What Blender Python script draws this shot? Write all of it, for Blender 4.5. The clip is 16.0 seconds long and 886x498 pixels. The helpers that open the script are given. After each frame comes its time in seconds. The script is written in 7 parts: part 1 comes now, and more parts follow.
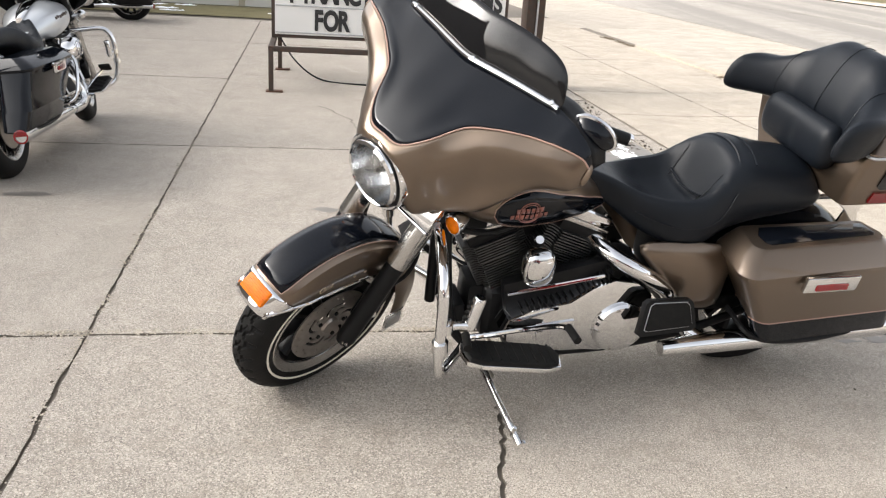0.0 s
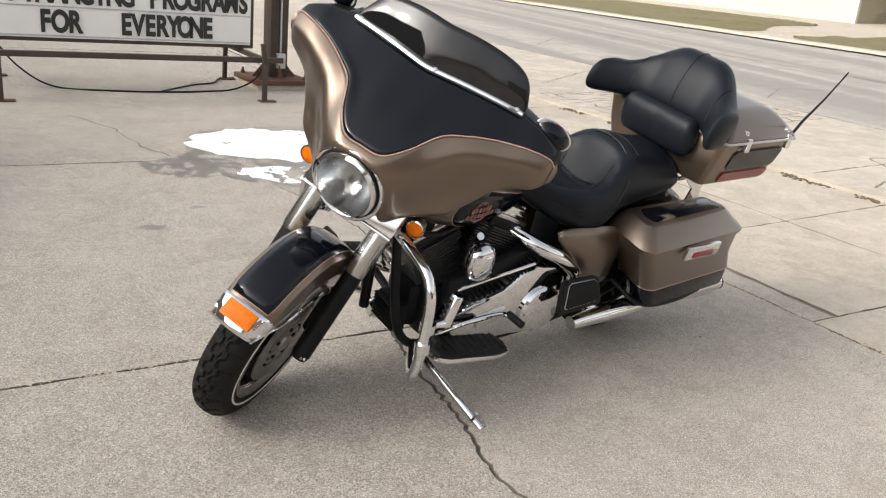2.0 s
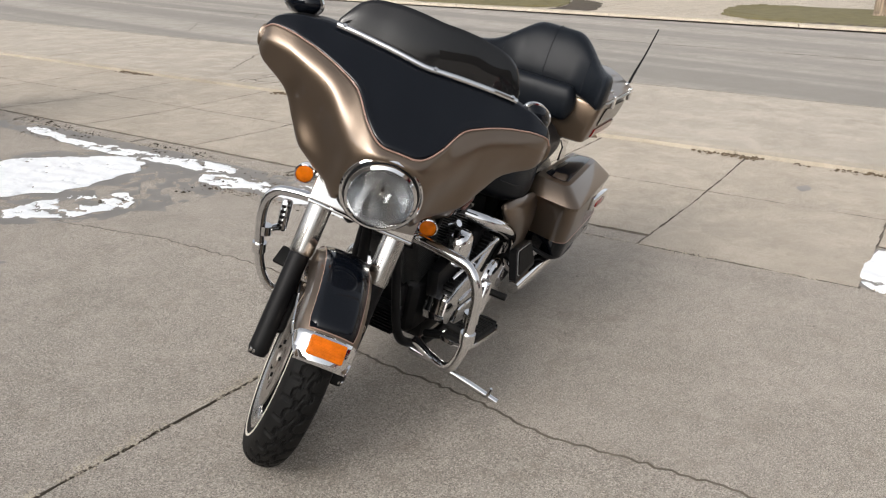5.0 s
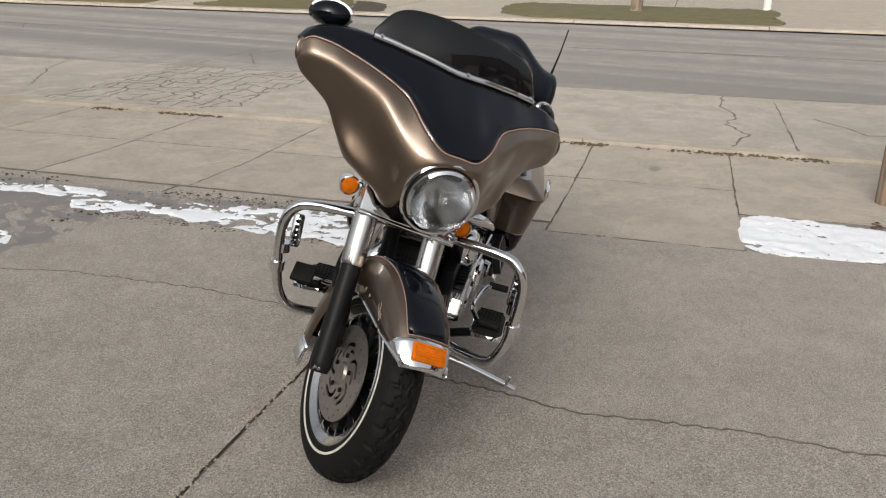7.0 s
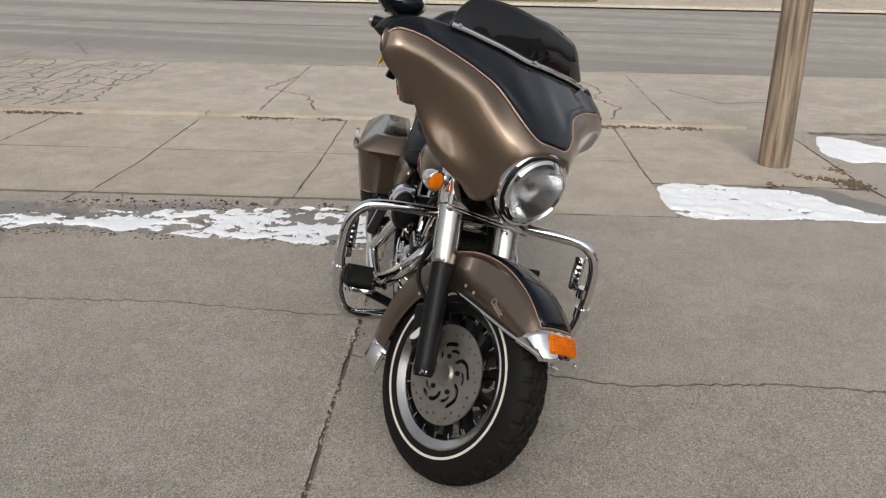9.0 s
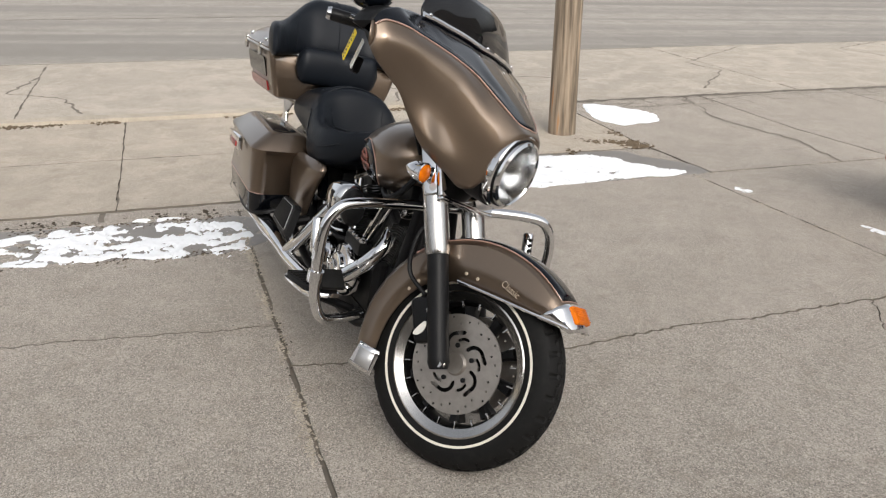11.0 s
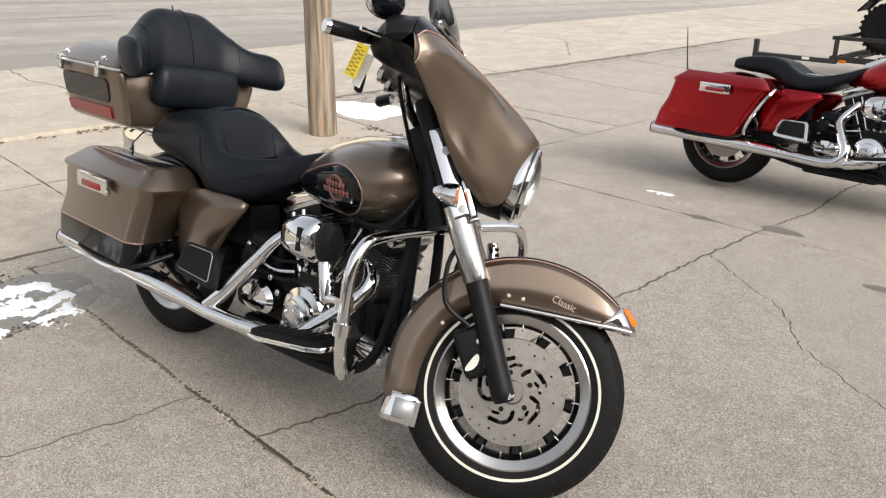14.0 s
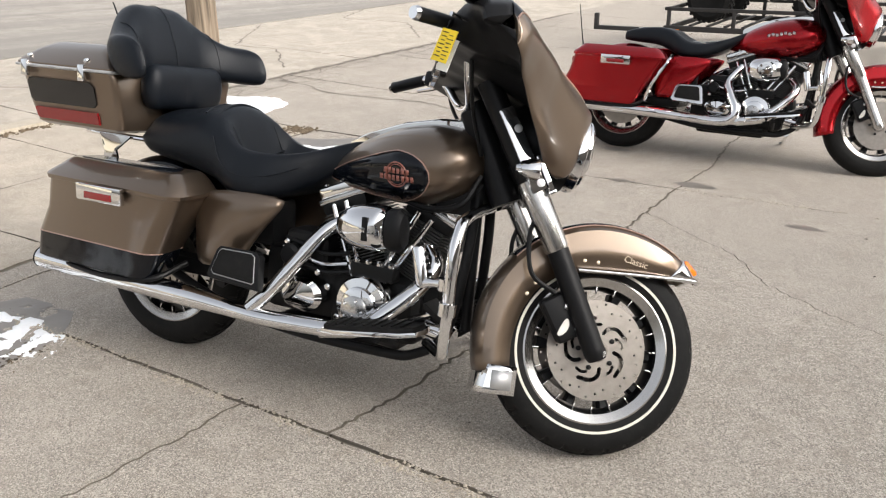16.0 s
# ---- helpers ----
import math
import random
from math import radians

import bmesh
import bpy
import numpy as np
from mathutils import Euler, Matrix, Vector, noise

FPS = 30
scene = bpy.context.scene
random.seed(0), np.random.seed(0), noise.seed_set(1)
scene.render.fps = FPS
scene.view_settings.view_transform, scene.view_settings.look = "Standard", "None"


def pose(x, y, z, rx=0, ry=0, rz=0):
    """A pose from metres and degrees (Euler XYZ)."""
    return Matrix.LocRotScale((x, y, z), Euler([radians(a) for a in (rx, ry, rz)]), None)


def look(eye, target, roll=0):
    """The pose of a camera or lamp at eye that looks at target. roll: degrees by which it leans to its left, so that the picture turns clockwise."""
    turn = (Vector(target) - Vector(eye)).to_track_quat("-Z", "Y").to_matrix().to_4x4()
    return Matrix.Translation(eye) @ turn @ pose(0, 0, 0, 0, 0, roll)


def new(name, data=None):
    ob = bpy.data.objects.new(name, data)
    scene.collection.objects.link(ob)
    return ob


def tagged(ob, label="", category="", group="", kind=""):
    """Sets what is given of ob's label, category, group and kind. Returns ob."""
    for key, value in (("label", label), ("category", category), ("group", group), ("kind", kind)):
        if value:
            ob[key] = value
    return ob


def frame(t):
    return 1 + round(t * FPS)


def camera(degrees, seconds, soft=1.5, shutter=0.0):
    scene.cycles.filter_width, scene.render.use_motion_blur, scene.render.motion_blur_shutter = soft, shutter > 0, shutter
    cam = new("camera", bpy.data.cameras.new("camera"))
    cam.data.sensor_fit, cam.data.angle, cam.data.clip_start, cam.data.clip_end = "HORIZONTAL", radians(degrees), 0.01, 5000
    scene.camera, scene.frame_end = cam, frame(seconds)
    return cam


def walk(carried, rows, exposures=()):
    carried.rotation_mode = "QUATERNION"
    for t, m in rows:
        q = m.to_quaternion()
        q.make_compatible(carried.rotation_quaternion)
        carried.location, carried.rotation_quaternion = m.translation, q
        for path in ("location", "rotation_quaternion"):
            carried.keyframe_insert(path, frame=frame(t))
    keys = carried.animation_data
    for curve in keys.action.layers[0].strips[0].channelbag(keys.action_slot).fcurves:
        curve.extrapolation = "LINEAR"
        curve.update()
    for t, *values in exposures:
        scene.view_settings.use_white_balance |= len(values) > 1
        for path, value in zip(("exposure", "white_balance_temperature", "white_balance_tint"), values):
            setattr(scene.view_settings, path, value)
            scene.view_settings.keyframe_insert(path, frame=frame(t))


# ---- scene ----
cam = camera(56.4, 16.0, soft=1.2)
METRES, EYE, TILT, LEAN, TURN = 6.217, 1.4175, 0.0, 0.0, 0.0
ROWS = [
    (0.0, 0.0, 0.0, 0.0, 1.32, -20.26, -3.59),
    (0.5, -0.0268, 0.0058, -0.003, -4.58, -19.74, -4.28),
    (1.0, -0.0586, 0.0102, 0.0004, -11.47, -19.51, -4.99),
    (1.5, -0.0964, 0.0062, 0.0003, -16.84, -19.01, -5.14),
    (2.0, -0.1285, 0.0066, -0.0013, -20.51, -18.82, -5.34),
    (2.5, -0.1565, 0.0229, -0.0008, -24.83, -18.52, -4.73),
    (3.0, -0.1827, 0.035, 0.0016, -29.41, -18.18, -4.28),
    (3.5, -0.2214, 0.0453, 0.0016, -34.93, -18.08, -3.77),
    (4.0, -0.2435, 0.0617, -0.0011, -39.95, -18.21, -3.04),
    (6.5, -0.3446, 0.176, -0.0012, -58.92, -18.77, -1.01),
    (7.0, -0.3647, 0.2017, -0.0006, -64.0, -18.28, -1.27),
    (7.5, -0.3853, 0.2245, 0.0004, -69.81, -18.1, -2.0),
    (8.0, -0.3919, 0.2566, -0.0029, -73.0, -18.43, -1.9),
    (8.5, -0.3972, 0.2932, 0.0001, -74.97, -18.93, -1.51),
    (11.0, -0.4025, 0.4521, 0.0008, -98.42, -20.03, -0.68),
    (11.5, -0.3979, 0.4807, 0.001, -104.07, -20.02, -1.17),
    (12.0, -0.3797, 0.5027, -0.0008, -108.79, -20.12, -1.37),
    (12.5, -0.3651, 0.5235, 0.0021, -112.4, -20.36, -2.05),
    (13.0, -0.3508, 0.5521, 0.0015, -117.15, -20.44, -1.72),
    (13.5, -0.3365, 0.5789, 0.0022, -121.23, -20.59, -1.23),
    (14.0, -0.3109, 0.596, 0.0026, -124.06, -20.25, -0.47),
    (14.5, -0.2929, 0.6148, 0.0047, -127.45, -19.68, -0.43),
    (15.0, -0.2794, 0.6494, 0.0055, -132.34, -19.92, 0.35),
    (15.5, -0.2654, 0.6743, 0.0039, -135.18, -20.75, 0.44),
    (16.0, -0.2442, 0.6907, 0.0034, -137.94, -21.24, 0.73),
]
EXPOSE = [(0.0, 0.50), (1.0, 0.34), (2.5, 0.06), (4.0, -0.12), (6.5, -0.64), (8.5, -0.73), (11.0, -0.36), (12.5, -0.15), (16.0, 0.08)]
walk(cam, [(t, pose(0, 0, EYE, TILT, LEAN, TURN) @ pose(METRES * x, METRES * y, METRES * z, 90 + pitch, roll, yaw)) for t, x, y, z, yaw, pitch, roll in ROWS], EXPOSE)

# ---------------- light ----------------
world = bpy.data.worlds.new("sky")
scene.world = world
world.use_nodes = True
wn = world.node_tree
wn.nodes.clear()
w_out = wn.nodes.new("ShaderNodeOutputWorld")
w_bg = wn.nodes.new("ShaderNodeBackground")
w_sky = wn.nodes.new("ShaderNodeTexSky")
w_hue = wn.nodes.new("ShaderNodeHueSaturation")
w_sky.sky_type = "NISHITA"
w_sky.sun_disc = False
w_sky.sun_elevation = radians(31)
w_sky.sun_rotation = radians(264)
w_sky.air_density, w_sky.dust_density, w_sky.ozone_density = 1.0, 6.0, 1.0
w_hue.inputs["Saturation"].default_value = 0.25
w_bg.inputs["Strength"].default_value = 0.305
wn.links.new(w_sky.outputs["Color"], w_hue.inputs["Color"])
wn.links.new(w_hue.outputs["Color"], w_bg.inputs["Color"])
wn.links.new(w_bg.outputs["Background"], w_out.inputs["Surface"])

sun_data = bpy.data.lights.new("sun", "SUN")
sun_data.energy, sun_data.angle, sun_data.color = 0.5, radians(10), (1.0, 0.93, 0.84)
sun = new("sun", sun_data)
sun.matrix_world = look((0, 0, 20), (10, 1.14, 13.95))

# ---------------- materials ----------------
def mat(name, base, rough=0.5, metal=0.0, coat=0.0, var=0.15, scale=6.0, bump=0.0, bump_scale=80.0, spec=0.5, dirt=0.0, dirt_col=(0.25, 0.2, 0.15)):
    """Principled material with two scales of variation in colour and roughness, and fine relief."""
    m = bpy.data.materials.new(name)
    m.use_nodes = True
    nt = m.node_tree
    b = nt.nodes["Principled BSDF"]
    b.inputs["Roughness"].default_value = rough
    b.inputs["Metallic"].default_value = metal
    b.inputs["Coat Weight"].default_value = coat
    b.inputs["Coat Roughness"].default_value = 0.06
    b.inputs["Specular IOR Level"].default_value = spec
    tc = nt.nodes.new("ShaderNodeTexCoord")
    big = nt.nodes.new("ShaderNodeTexNoise")
    big.inputs["Scale"].default_value = scale
    big.inputs["Detail"].default_value = 6.0
    nt.links.new(tc.outputs["Object"], big.inputs["Vector"])
    mix = nt.nodes.new("ShaderNodeMix")
    mix.data_type = "RGBA"
    lo = [c * (1 - var) for c in base]
    hi = [min(1.0, c * (1 + var)) for c in base]
    mix.inputs[6].default_value = (*lo, 1)
    mix.inputs[7].default_value = (*hi, 1)
    nt.links.new(big.outputs["Fac"], mix.inputs[0])
    colour = mix.outputs[2]
    if dirt > 0:
        dn = nt.nodes.new("ShaderNodeTexNoise")
        dn.inputs["Scale"].default_value = scale * 3.7
        dn.inputs["Detail"].default_value = 8.0
        nt.links.new(tc.outputs["Object"], dn.inputs["Vector"])
        rp = nt.nodes.new("ShaderNodeMapRange")
        rp.inputs["From Min"].default_value = 0.5
        rp.inputs["From Max"].default_value = 0.75
        rp.inputs["To Max"].default_value = dirt
        nt.links.new(dn.outputs["Fac"], rp.inputs["Value"])
        m2 = nt.nodes.new("ShaderNodeMix")
        m2.data_type = "RGBA"
        nt.links.new(rp.outputs["Result"], m2.inputs[0])
        nt.links.new(colour, m2.inputs[6])
        m2.inputs[7].default_value = (*dirt_col, 1)
        colour = m2.outputs[2]
        mr = nt.nodes.new("ShaderNodeMapRange")
        mr.inputs["To Min"].default_value = rough
        mr.inputs["To Max"].default_value = min(1.0, rough + 0.35)
        nt.links.new(rp.outputs["Result"], mr.inputs["Value"])
        nt.links.new(mr.outputs["Result"], b.inputs["Roughness"])
    nt.links.new(colour, b.inputs["Base Color"])
    if bump > 0:
        fn = nt.nodes.new("ShaderNodeTexNoise")
        fn.inputs["Scale"].default_value = bump_scale
        fn.inputs["Detail"].default_value = 4.0
        nt.links.new(tc.outputs["Object"], fn.inputs["Vector"])
        bp = nt.nodes.new("ShaderNodeBump")
        bp.inputs["Strength"].default_value = bump
        bp.inputs["Distance"].default_value = 0.004
        nt.links.new(fn.outputs["Fac"], bp.inputs["Height"])
        nt.links.new(bp.outputs["Normal"], b.inputs["Normal"])
    return m


def concrete(name, base, speck=0.5, stain=0.35, stain_scale=0.6, per_piece=0.06, grey=(0.17, 0.155, 0.135), bands=False):
    """Worn concrete with exposed aggregate, in world scale."""
    m = bpy.data.materials.new(name)
    m.use_nodes = True
    nt = m.node_tree
    b = nt.nodes["Principled BSDF"]
    b.inputs["Roughness"].default_value = 0.85
    b.inputs["Specular IOR Level"].default_value = 0.25
    geo = nt.nodes.new("ShaderNodeNewGeometry")

    def noise_at(scale, detail=6.0, rough=0.6):
        n = nt.nodes.new("ShaderNodeTexNoise")
        n.inputs["Scale"].default_value = scale
        n.inputs["Detail"].default_value = detail
        n.inputs["Roughness"].default_value = rough
        nt.links.new(geo.outputs["Position"], n.inputs["Vector"])
        return n.outputs["Fac"]

    def ramp(v, a, c, lo=0.0, hi=1.0):
        r = nt.nodes.new("ShaderNodeMapRange")
        for k, x in (("From Min", a), ("From Max", c), ("To Min", lo), ("To Max", hi)):
            r.inputs[k].default_value = x
        nt.links.new(v, r.inputs["Value"])
        return r.outputs["Result"]

    def blend(f, a, c, kind="MIX"):
        x = nt.nodes.new("ShaderNodeMix")
        x.data_type, x.blend_type = "RGBA", kind
        nt.links.new(f, x.inputs[0])
        for i, v in ((6, a), (7, c)):
            if isinstance(v, tuple):
                x.inputs[i].default_value = (*v, 1)
            else:
                nt.links.new(v, x.inputs[i])
        return x.outputs[2]

    col = blend(ramp(noise_at(stain_scale), 0.35, 0.7, 0.0, stain), base, grey)
    col = blend(ramp(noise_at(4.0, 8.0), 0.35, 0.7, 0.0, 0.5), col, tuple(c * 0.82 for c in base))
    col = blend(ramp(noise_at(1.7, 10.0, 0.72), 0.45, 0.60, 0.0, 0.75), col, (base[0] * 0.70, base[1] * 0.69, base[2] * 0.68))
    col = blend(ramp(noise_at(2.9, 10.0, 0.72), 0.47, 0.60, 0.0, 0.75), col, tuple(min(1, c * 1.16) for c in base))
    peb = nt.nodes.new("ShaderNodeTexVoronoi")
    peb.inputs["Scale"].default_value = 140.0
    nt.links.new(geo.outputs["Position"], peb.inputs["Vector"])
    sep = nt.nodes.new("ShaderNodeSeparateColor")
    nt.links.new(peb.outputs["Color"], sep.inputs["Color"])
    col = blend(ramp(sep.outputs[0], 0.62, 1.0, 0.0, speck * 0.6), col, tuple(min(1, c * 1.5) for c in base))
    col = blend(ramp(sep.outputs[1], 0.66, 1.0, 0.0, speck * 0.6), col, (base[0] * 0.5, base[1] * 0.47, base[2] * 0.44))
    col = blend(ramp(noise_at(26.0, 4.0), 0.58, 0.74, 0.0, 0.3), col, tuple(c * 0.62 for c in base))
    col = blend(ramp(noise_at(64.0, 3.0, 0.7), 0.50, 0.66, 0.0, 0.26 * speck), col, tuple(c * 0.60 for c in base))
    col = blend(ramp(noise_at(85.0, 3.0, 0.7), 0.52, 0.66, 0.0, 0.26 * speck), col, tuple(min(1, c * 1.38) for c in base))
    col = blend(ramp(noise_at(190.0, 2.0), 0.53, 0.61, 0.0, speck), col, tuple(min(1, c * 1.55) for c in base))
    col = blend(ramp(noise_at(230.0, 2.0), 0.53, 0.61, 0.0, speck), col, tuple(c * 0.43 for c in base))
    col = blend(ramp(noise_at(8.5, 8.0, 0.7), 0.50, 0.68, 0.0, 0.42), col, (base[0] * 0.68, base[1] * 0.64, base[2] * 0.58))
    col = blend(ramp(noise_at(13.0, 6.0, 0.7), 0.54, 0.70, 0.0, 0.40), col, tuple(min(1, c * 1.22) for c in base))
    stone = nt.nodes.new("ShaderNodeTexVoronoi")
    stone.inputs["Scale"].default_value = 42.0
    nt.links.new(geo.outputs["Position"], stone.inputs["Vector"])
    pick = nt.nodes.new("ShaderNodeSeparateColor")
    nt.links.new(stone.outputs["Color"], pick.inputs["Color"])
    near = ramp(stone.outputs["Distance"], 0.10, 0.24, 1.0, 0.0)
    for channel, lo, hi, tone in ((0, 0.62, 0.66, 1.55), (1, 0.74, 0.78, 0.48)):
        both = nt.nodes.new("ShaderNodeMath")
        both.operation = "MULTIPLY"
        nt.links.new(near, both.inputs[0])
        nt.links.new(ramp(pick.outputs[channel], lo, hi, 0.0, 0.75 * speck), both.inputs[1])
        col = blend(both.outputs[0], col, tuple(min(1, c * tone) for c in base))
    vor = nt.nodes.new("ShaderNodeTexVoronoi")
    vor.inputs["Scale"].default_value = 11.0
    nt.links.new(geo.outputs["Position"], vor.inputs["Vector"])
    col = blend(ramp(vor.outputs["Distance"], 0.0, 0.07, 0.35, 0.0), col, (0.07, 0.06, 0.05))
    if bands:
        mp = nt.nodes.new("ShaderNodeMapping")
        mp.inputs["Rotation"].default_value = (0, 0, radians(-10))
        mp.inputs["Scale"].default_value = (1.0, 0.012, 1.0)
        nt.links.new(geo.outputs["Position"], mp.inputs["Vector"])
        bn = nt.nodes.new("ShaderNodeTexNoise")
        bn.inputs["Scale"].default_value = 1.1
        bn.inputs["Detail"].default_value = 3.0
        nt.links.new(mp.outputs["Vector"], bn.inputs["Vector"])
        col = blend(ramp(bn.outputs["Fac"], 0.42, 0.60, 0.0, 0.75), col, (0.22, 0.205, 0.185))
    info = nt.nodes.new("ShaderNodeObjectInfo")
    col = blend(ramp(info.outputs["Random"], 0, 1, 0.0, per_piece * 3), col, tuple(c * 0.75 for c in base))
    nt.links.new(col, b.inputs["Base Color"])
    bp = nt.nodes.new("ShaderNodeBump")
    bp.inputs["Strength"].default_value = 0.6
    bp.inputs["Distance"].default_value = 0.004
    nt.links.new(noise_at(160.0, 3.0), bp.inputs["Height"])
    nt.links.new(bp.outputs["Normal"], b.inputs["Normal"])
    return m


LOT = concrete("lot_concrete", (0.396, 0.354, 0.306), speck=1.0, stain=0.22)
WALKC = concrete("sidewalk_concrete", (0.46, 0.405, 0.335), stain=0.35, speck=0.6)
ROADC = concrete("road_concrete", (0.47, 0.42, 0.355), stain=0.5, stain_scale=0.25)
ASPH = concrete("worn_asphalt", (0.37, 0.34, 0.305), stain=0.4, stain_scale=0.3, grey=(0.27, 0.25, 0.225), bands=True)
KERB = concrete("kerb_concrete", (0.48, 0.425, 0.345), stain=0.3)
LITTER = mat("leaf_litter", (0.12, 0.088, 0.055), 0.95, var=0.6, scale=30, bump=0.9, bump_scale=50)
DIRT = mat("dirt", (0.07, 0.055, 0.04), 0.95, var=0.5, scale=9, bump=0.8, bump_scale=60)
FINM = mat("machined_fin_edge", (0.11, 0.11, 0.11), 0.34, 0.8, var=0.3, scale=40)
REFLEC = mat("lamp_reflector", (0.50, 0.51, 0.52), 0.16, 1.0, var=0.05, scale=60)
GAP = mat("joint_filler", (0.165, 0.142, 0.115), 0.95, var=0.55, scale=12, bump=0.6)
GRASS = mat("winter_grass", (0.14, 0.12, 0.055), 0.9, var=0.4, scale=3, bump=0.8)
SNOW = mat("old_snow", (0.87, 0.885, 0.90), 0.6, var=0.08, scale=9, bump=0.5, bump_scale=40, dirt=0.16, dirt_col=(0.5, 0.48, 0.45))
WET = mat("wet_concrete", (0.185, 0.165, 0.145), 0.38, var=0.3, scale=5, bump=0.15)
BROWN = mat("pearl_brown_paint", (0.168, 0.124, 0.089), 0.37, 0.9, 0.8, var=0.06, scale=300)
BLACK = mat("gloss_black_paint", (0.0035, 0.0046, 0.0072), 0.10, 0.0, 0.1, var=0.3, scale=3, spec=0.24)
CHROME = mat("chrome", (0.74, 0.74, 0.745), 0.045, 1.0, var=0.05, scale=12)
ALLOY = mat("brushed_alloy", (0.50, 0.49, 0.475), 0.22, 1.0, var=0.1, scale=20)
SATIN = mat("satin_black_metal", (0.007, 0.007, 0.0075), 0.42, 0.0, 0.0, var=0.3, scale=20, bump=0.1, spec=0.18)
ENGINE = mat("black_powder_coat", (0.006, 0.006, 0.0063), 0.45, 0.0, var=0.3, scale=30, bump=0.15, spec=0.2)
RUBBER = mat("tyre_rubber", (0.0085, 0.0083, 0.0081), 0.62, var=0.35, scale=14, bump=0.2, dirt=0.25, dirt_col=(0.030, 0.028, 0.025), spec=0.15)
VINYL = mat("black_vinyl", (0.0058, 0.0076, 0.0108), 0.38, var=0.25, scale=10, bump=0.3, bump_scale=300, spec=0.22)
WHITEW = mat("whitewall", (0.78, 0.74, 0.64), 0.6, var=0.06, scale=20)
AMBER = mat("amber_lens", (0.68, 0.155, 0.002), 0.25, 0.0, 0.0, var=0.4, scale=45, bump=0.5, bump_scale=60, spec=0.22)
REDL = mat("red_lens", (0.22, 0.008, 0.010), 0.15, 0.0, 0.4, var=0.1, scale=60)
STRIPE = mat("pinstripe", (0.36, 0.22, 0.17), 0.35, 0.0, 0.6, var=0.05)
LOGO = mat("tank_emblem", (0.25, 0.075, 0.05), 0.35, 0.0, 0.8, var=0.1)
BRASS = mat("dull_brass", (0.56, 0.45, 0.33), 0.4, 0.7, var=0.15, scale=60)
DISC = mat("brake_disc_steel", (0.32, 0.29, 0.26), 0.36, 0.8, var=0.25, scale=40)
CREAM = mat("cream_siding", (0.45, 0.405, 0.31), 0.6, var=0.06, scale=2)
ROOFM = mat("roof_shingle", (0.10, 0.09, 0.085), 0.9, var=0.3, scale=6)
TRIMW = mat("white_trim", (0.72, 0.70, 0.64), 0.5, var=0.05)
STEEL = mat("dark_painted_steel", (0.055, 0.04, 0.032), 0.6, 0.2, var=0.4, scale=8, bump=0.3, dirt=0.5, dirt_col=(0.14, 0.06, 0.03))
RUST = mat("rusty_steel", (0.11, 0.05, 0.03), 0.8, 0.1, var=0.5, scale=14, bump=0.5)
SIGNW = mat("sign_face_white", (0.84, 0.83, 0.80), 0.4, var=0.06, scale=3)
LETTER = mat("black_letter", (0.02, 0.02, 0.02), 0.5, var=0.2)
REDT = mat("red_letter", (0.5, 0.02, 0.02), 0.5, var=0.1)
GALV = mat("galvanised", (0.5, 0.5, 0.5), 0.45, 0.6, var=0.15, scale=20)
YELLOW = mat("yellow_card", (0.85, 0.62, 0.03), 0.6, var=0.05, scale=20)
PAPER = mat("white_card", (0.8, 0.8, 0.78), 0.6, var=0.04)
REDP = mat("candy_red_paint", (0.33, 0.004, 0.009), 0.27, 0.85, 0.35, var=0.05, scale=200)
SILVP = mat("silver_paint", (0.62, 0.64, 0.66), 0.3, 0.5, 1.0, var=0.05, scale=200)
MESHB = mat("weathered_black_steel", (0.03, 0.028, 0.027), 0.6, 0.2, var=0.3, scale=9)


def wood_pole():
    m = bpy.data.materials.new("weathered_pole_wood")
    m.use_nodes = True
    nt = m.node_tree
    b = nt.nodes["Principled BSDF"]
    b.inputs["Roughness"].default_value = 0.85
    tc = nt.nodes.new("ShaderNodeTexCoord")
    mp = nt.nodes.new("ShaderNodeMapping")
    mp.inputs["Scale"].default_value = (14, 14, 0.9)
    nt.links.new(tc.outputs["Object"], mp.inputs["Vector"])
    n = nt.nodes.new("ShaderNodeTexNoise")
    n.inputs["Scale"].default_value = 2.0
    n.inputs["Detail"].default_value = 8
    nt.links.new(mp.outputs["Vector"], n.inputs["Vector"])
    r = nt.nodes.new("ShaderNodeValToRGB")
    r.color_ramp.elements[0].position, r.color_ramp.elements[0].color = 0.33, (0.075, 0.056, 0.038, 1)
    r.color_ramp.elements[1].position, r.color_ramp.elements[1].color = 0.62, (0.30, 0.235, 0.17, 1)
    e = r.color_ramp.elements.new(0.72)
    e.color = (0.36, 0.18, 0.08, 1)
    nt.links.new(n.outputs["Fac"], r.inputs["Fac"])
    nt.links.new(r.outputs["Color"], b.inputs["Base Color"])
    bp = nt.nodes.new("ShaderNodeBump")
    bp.inputs["Strength"].default_value = 0.7
    bp.inputs["Distance"].default_value = 0.01
    nt.links.new(n.outputs["Fac"], bp.inputs["Height"])
    nt.links.new(bp.outputs["Normal"], b.inputs["Normal"])
    return m


POLEW = wood_pole()


def glass(name, colour, rough=0.02, trans=1.0):
    m = bpy.data.materials.new(name)
    m.use_nodes = True
    b = m.node_tree.nodes["Principled BSDF"]
    b.inputs["Base Color"].default_value = (*colour, 1)
    b.inputs["Roughness"].default_value = rough
    b.inputs["Transmission Weight"].default_value = trans
    b.inputs["IOR"].default_value = 1.45
    return m


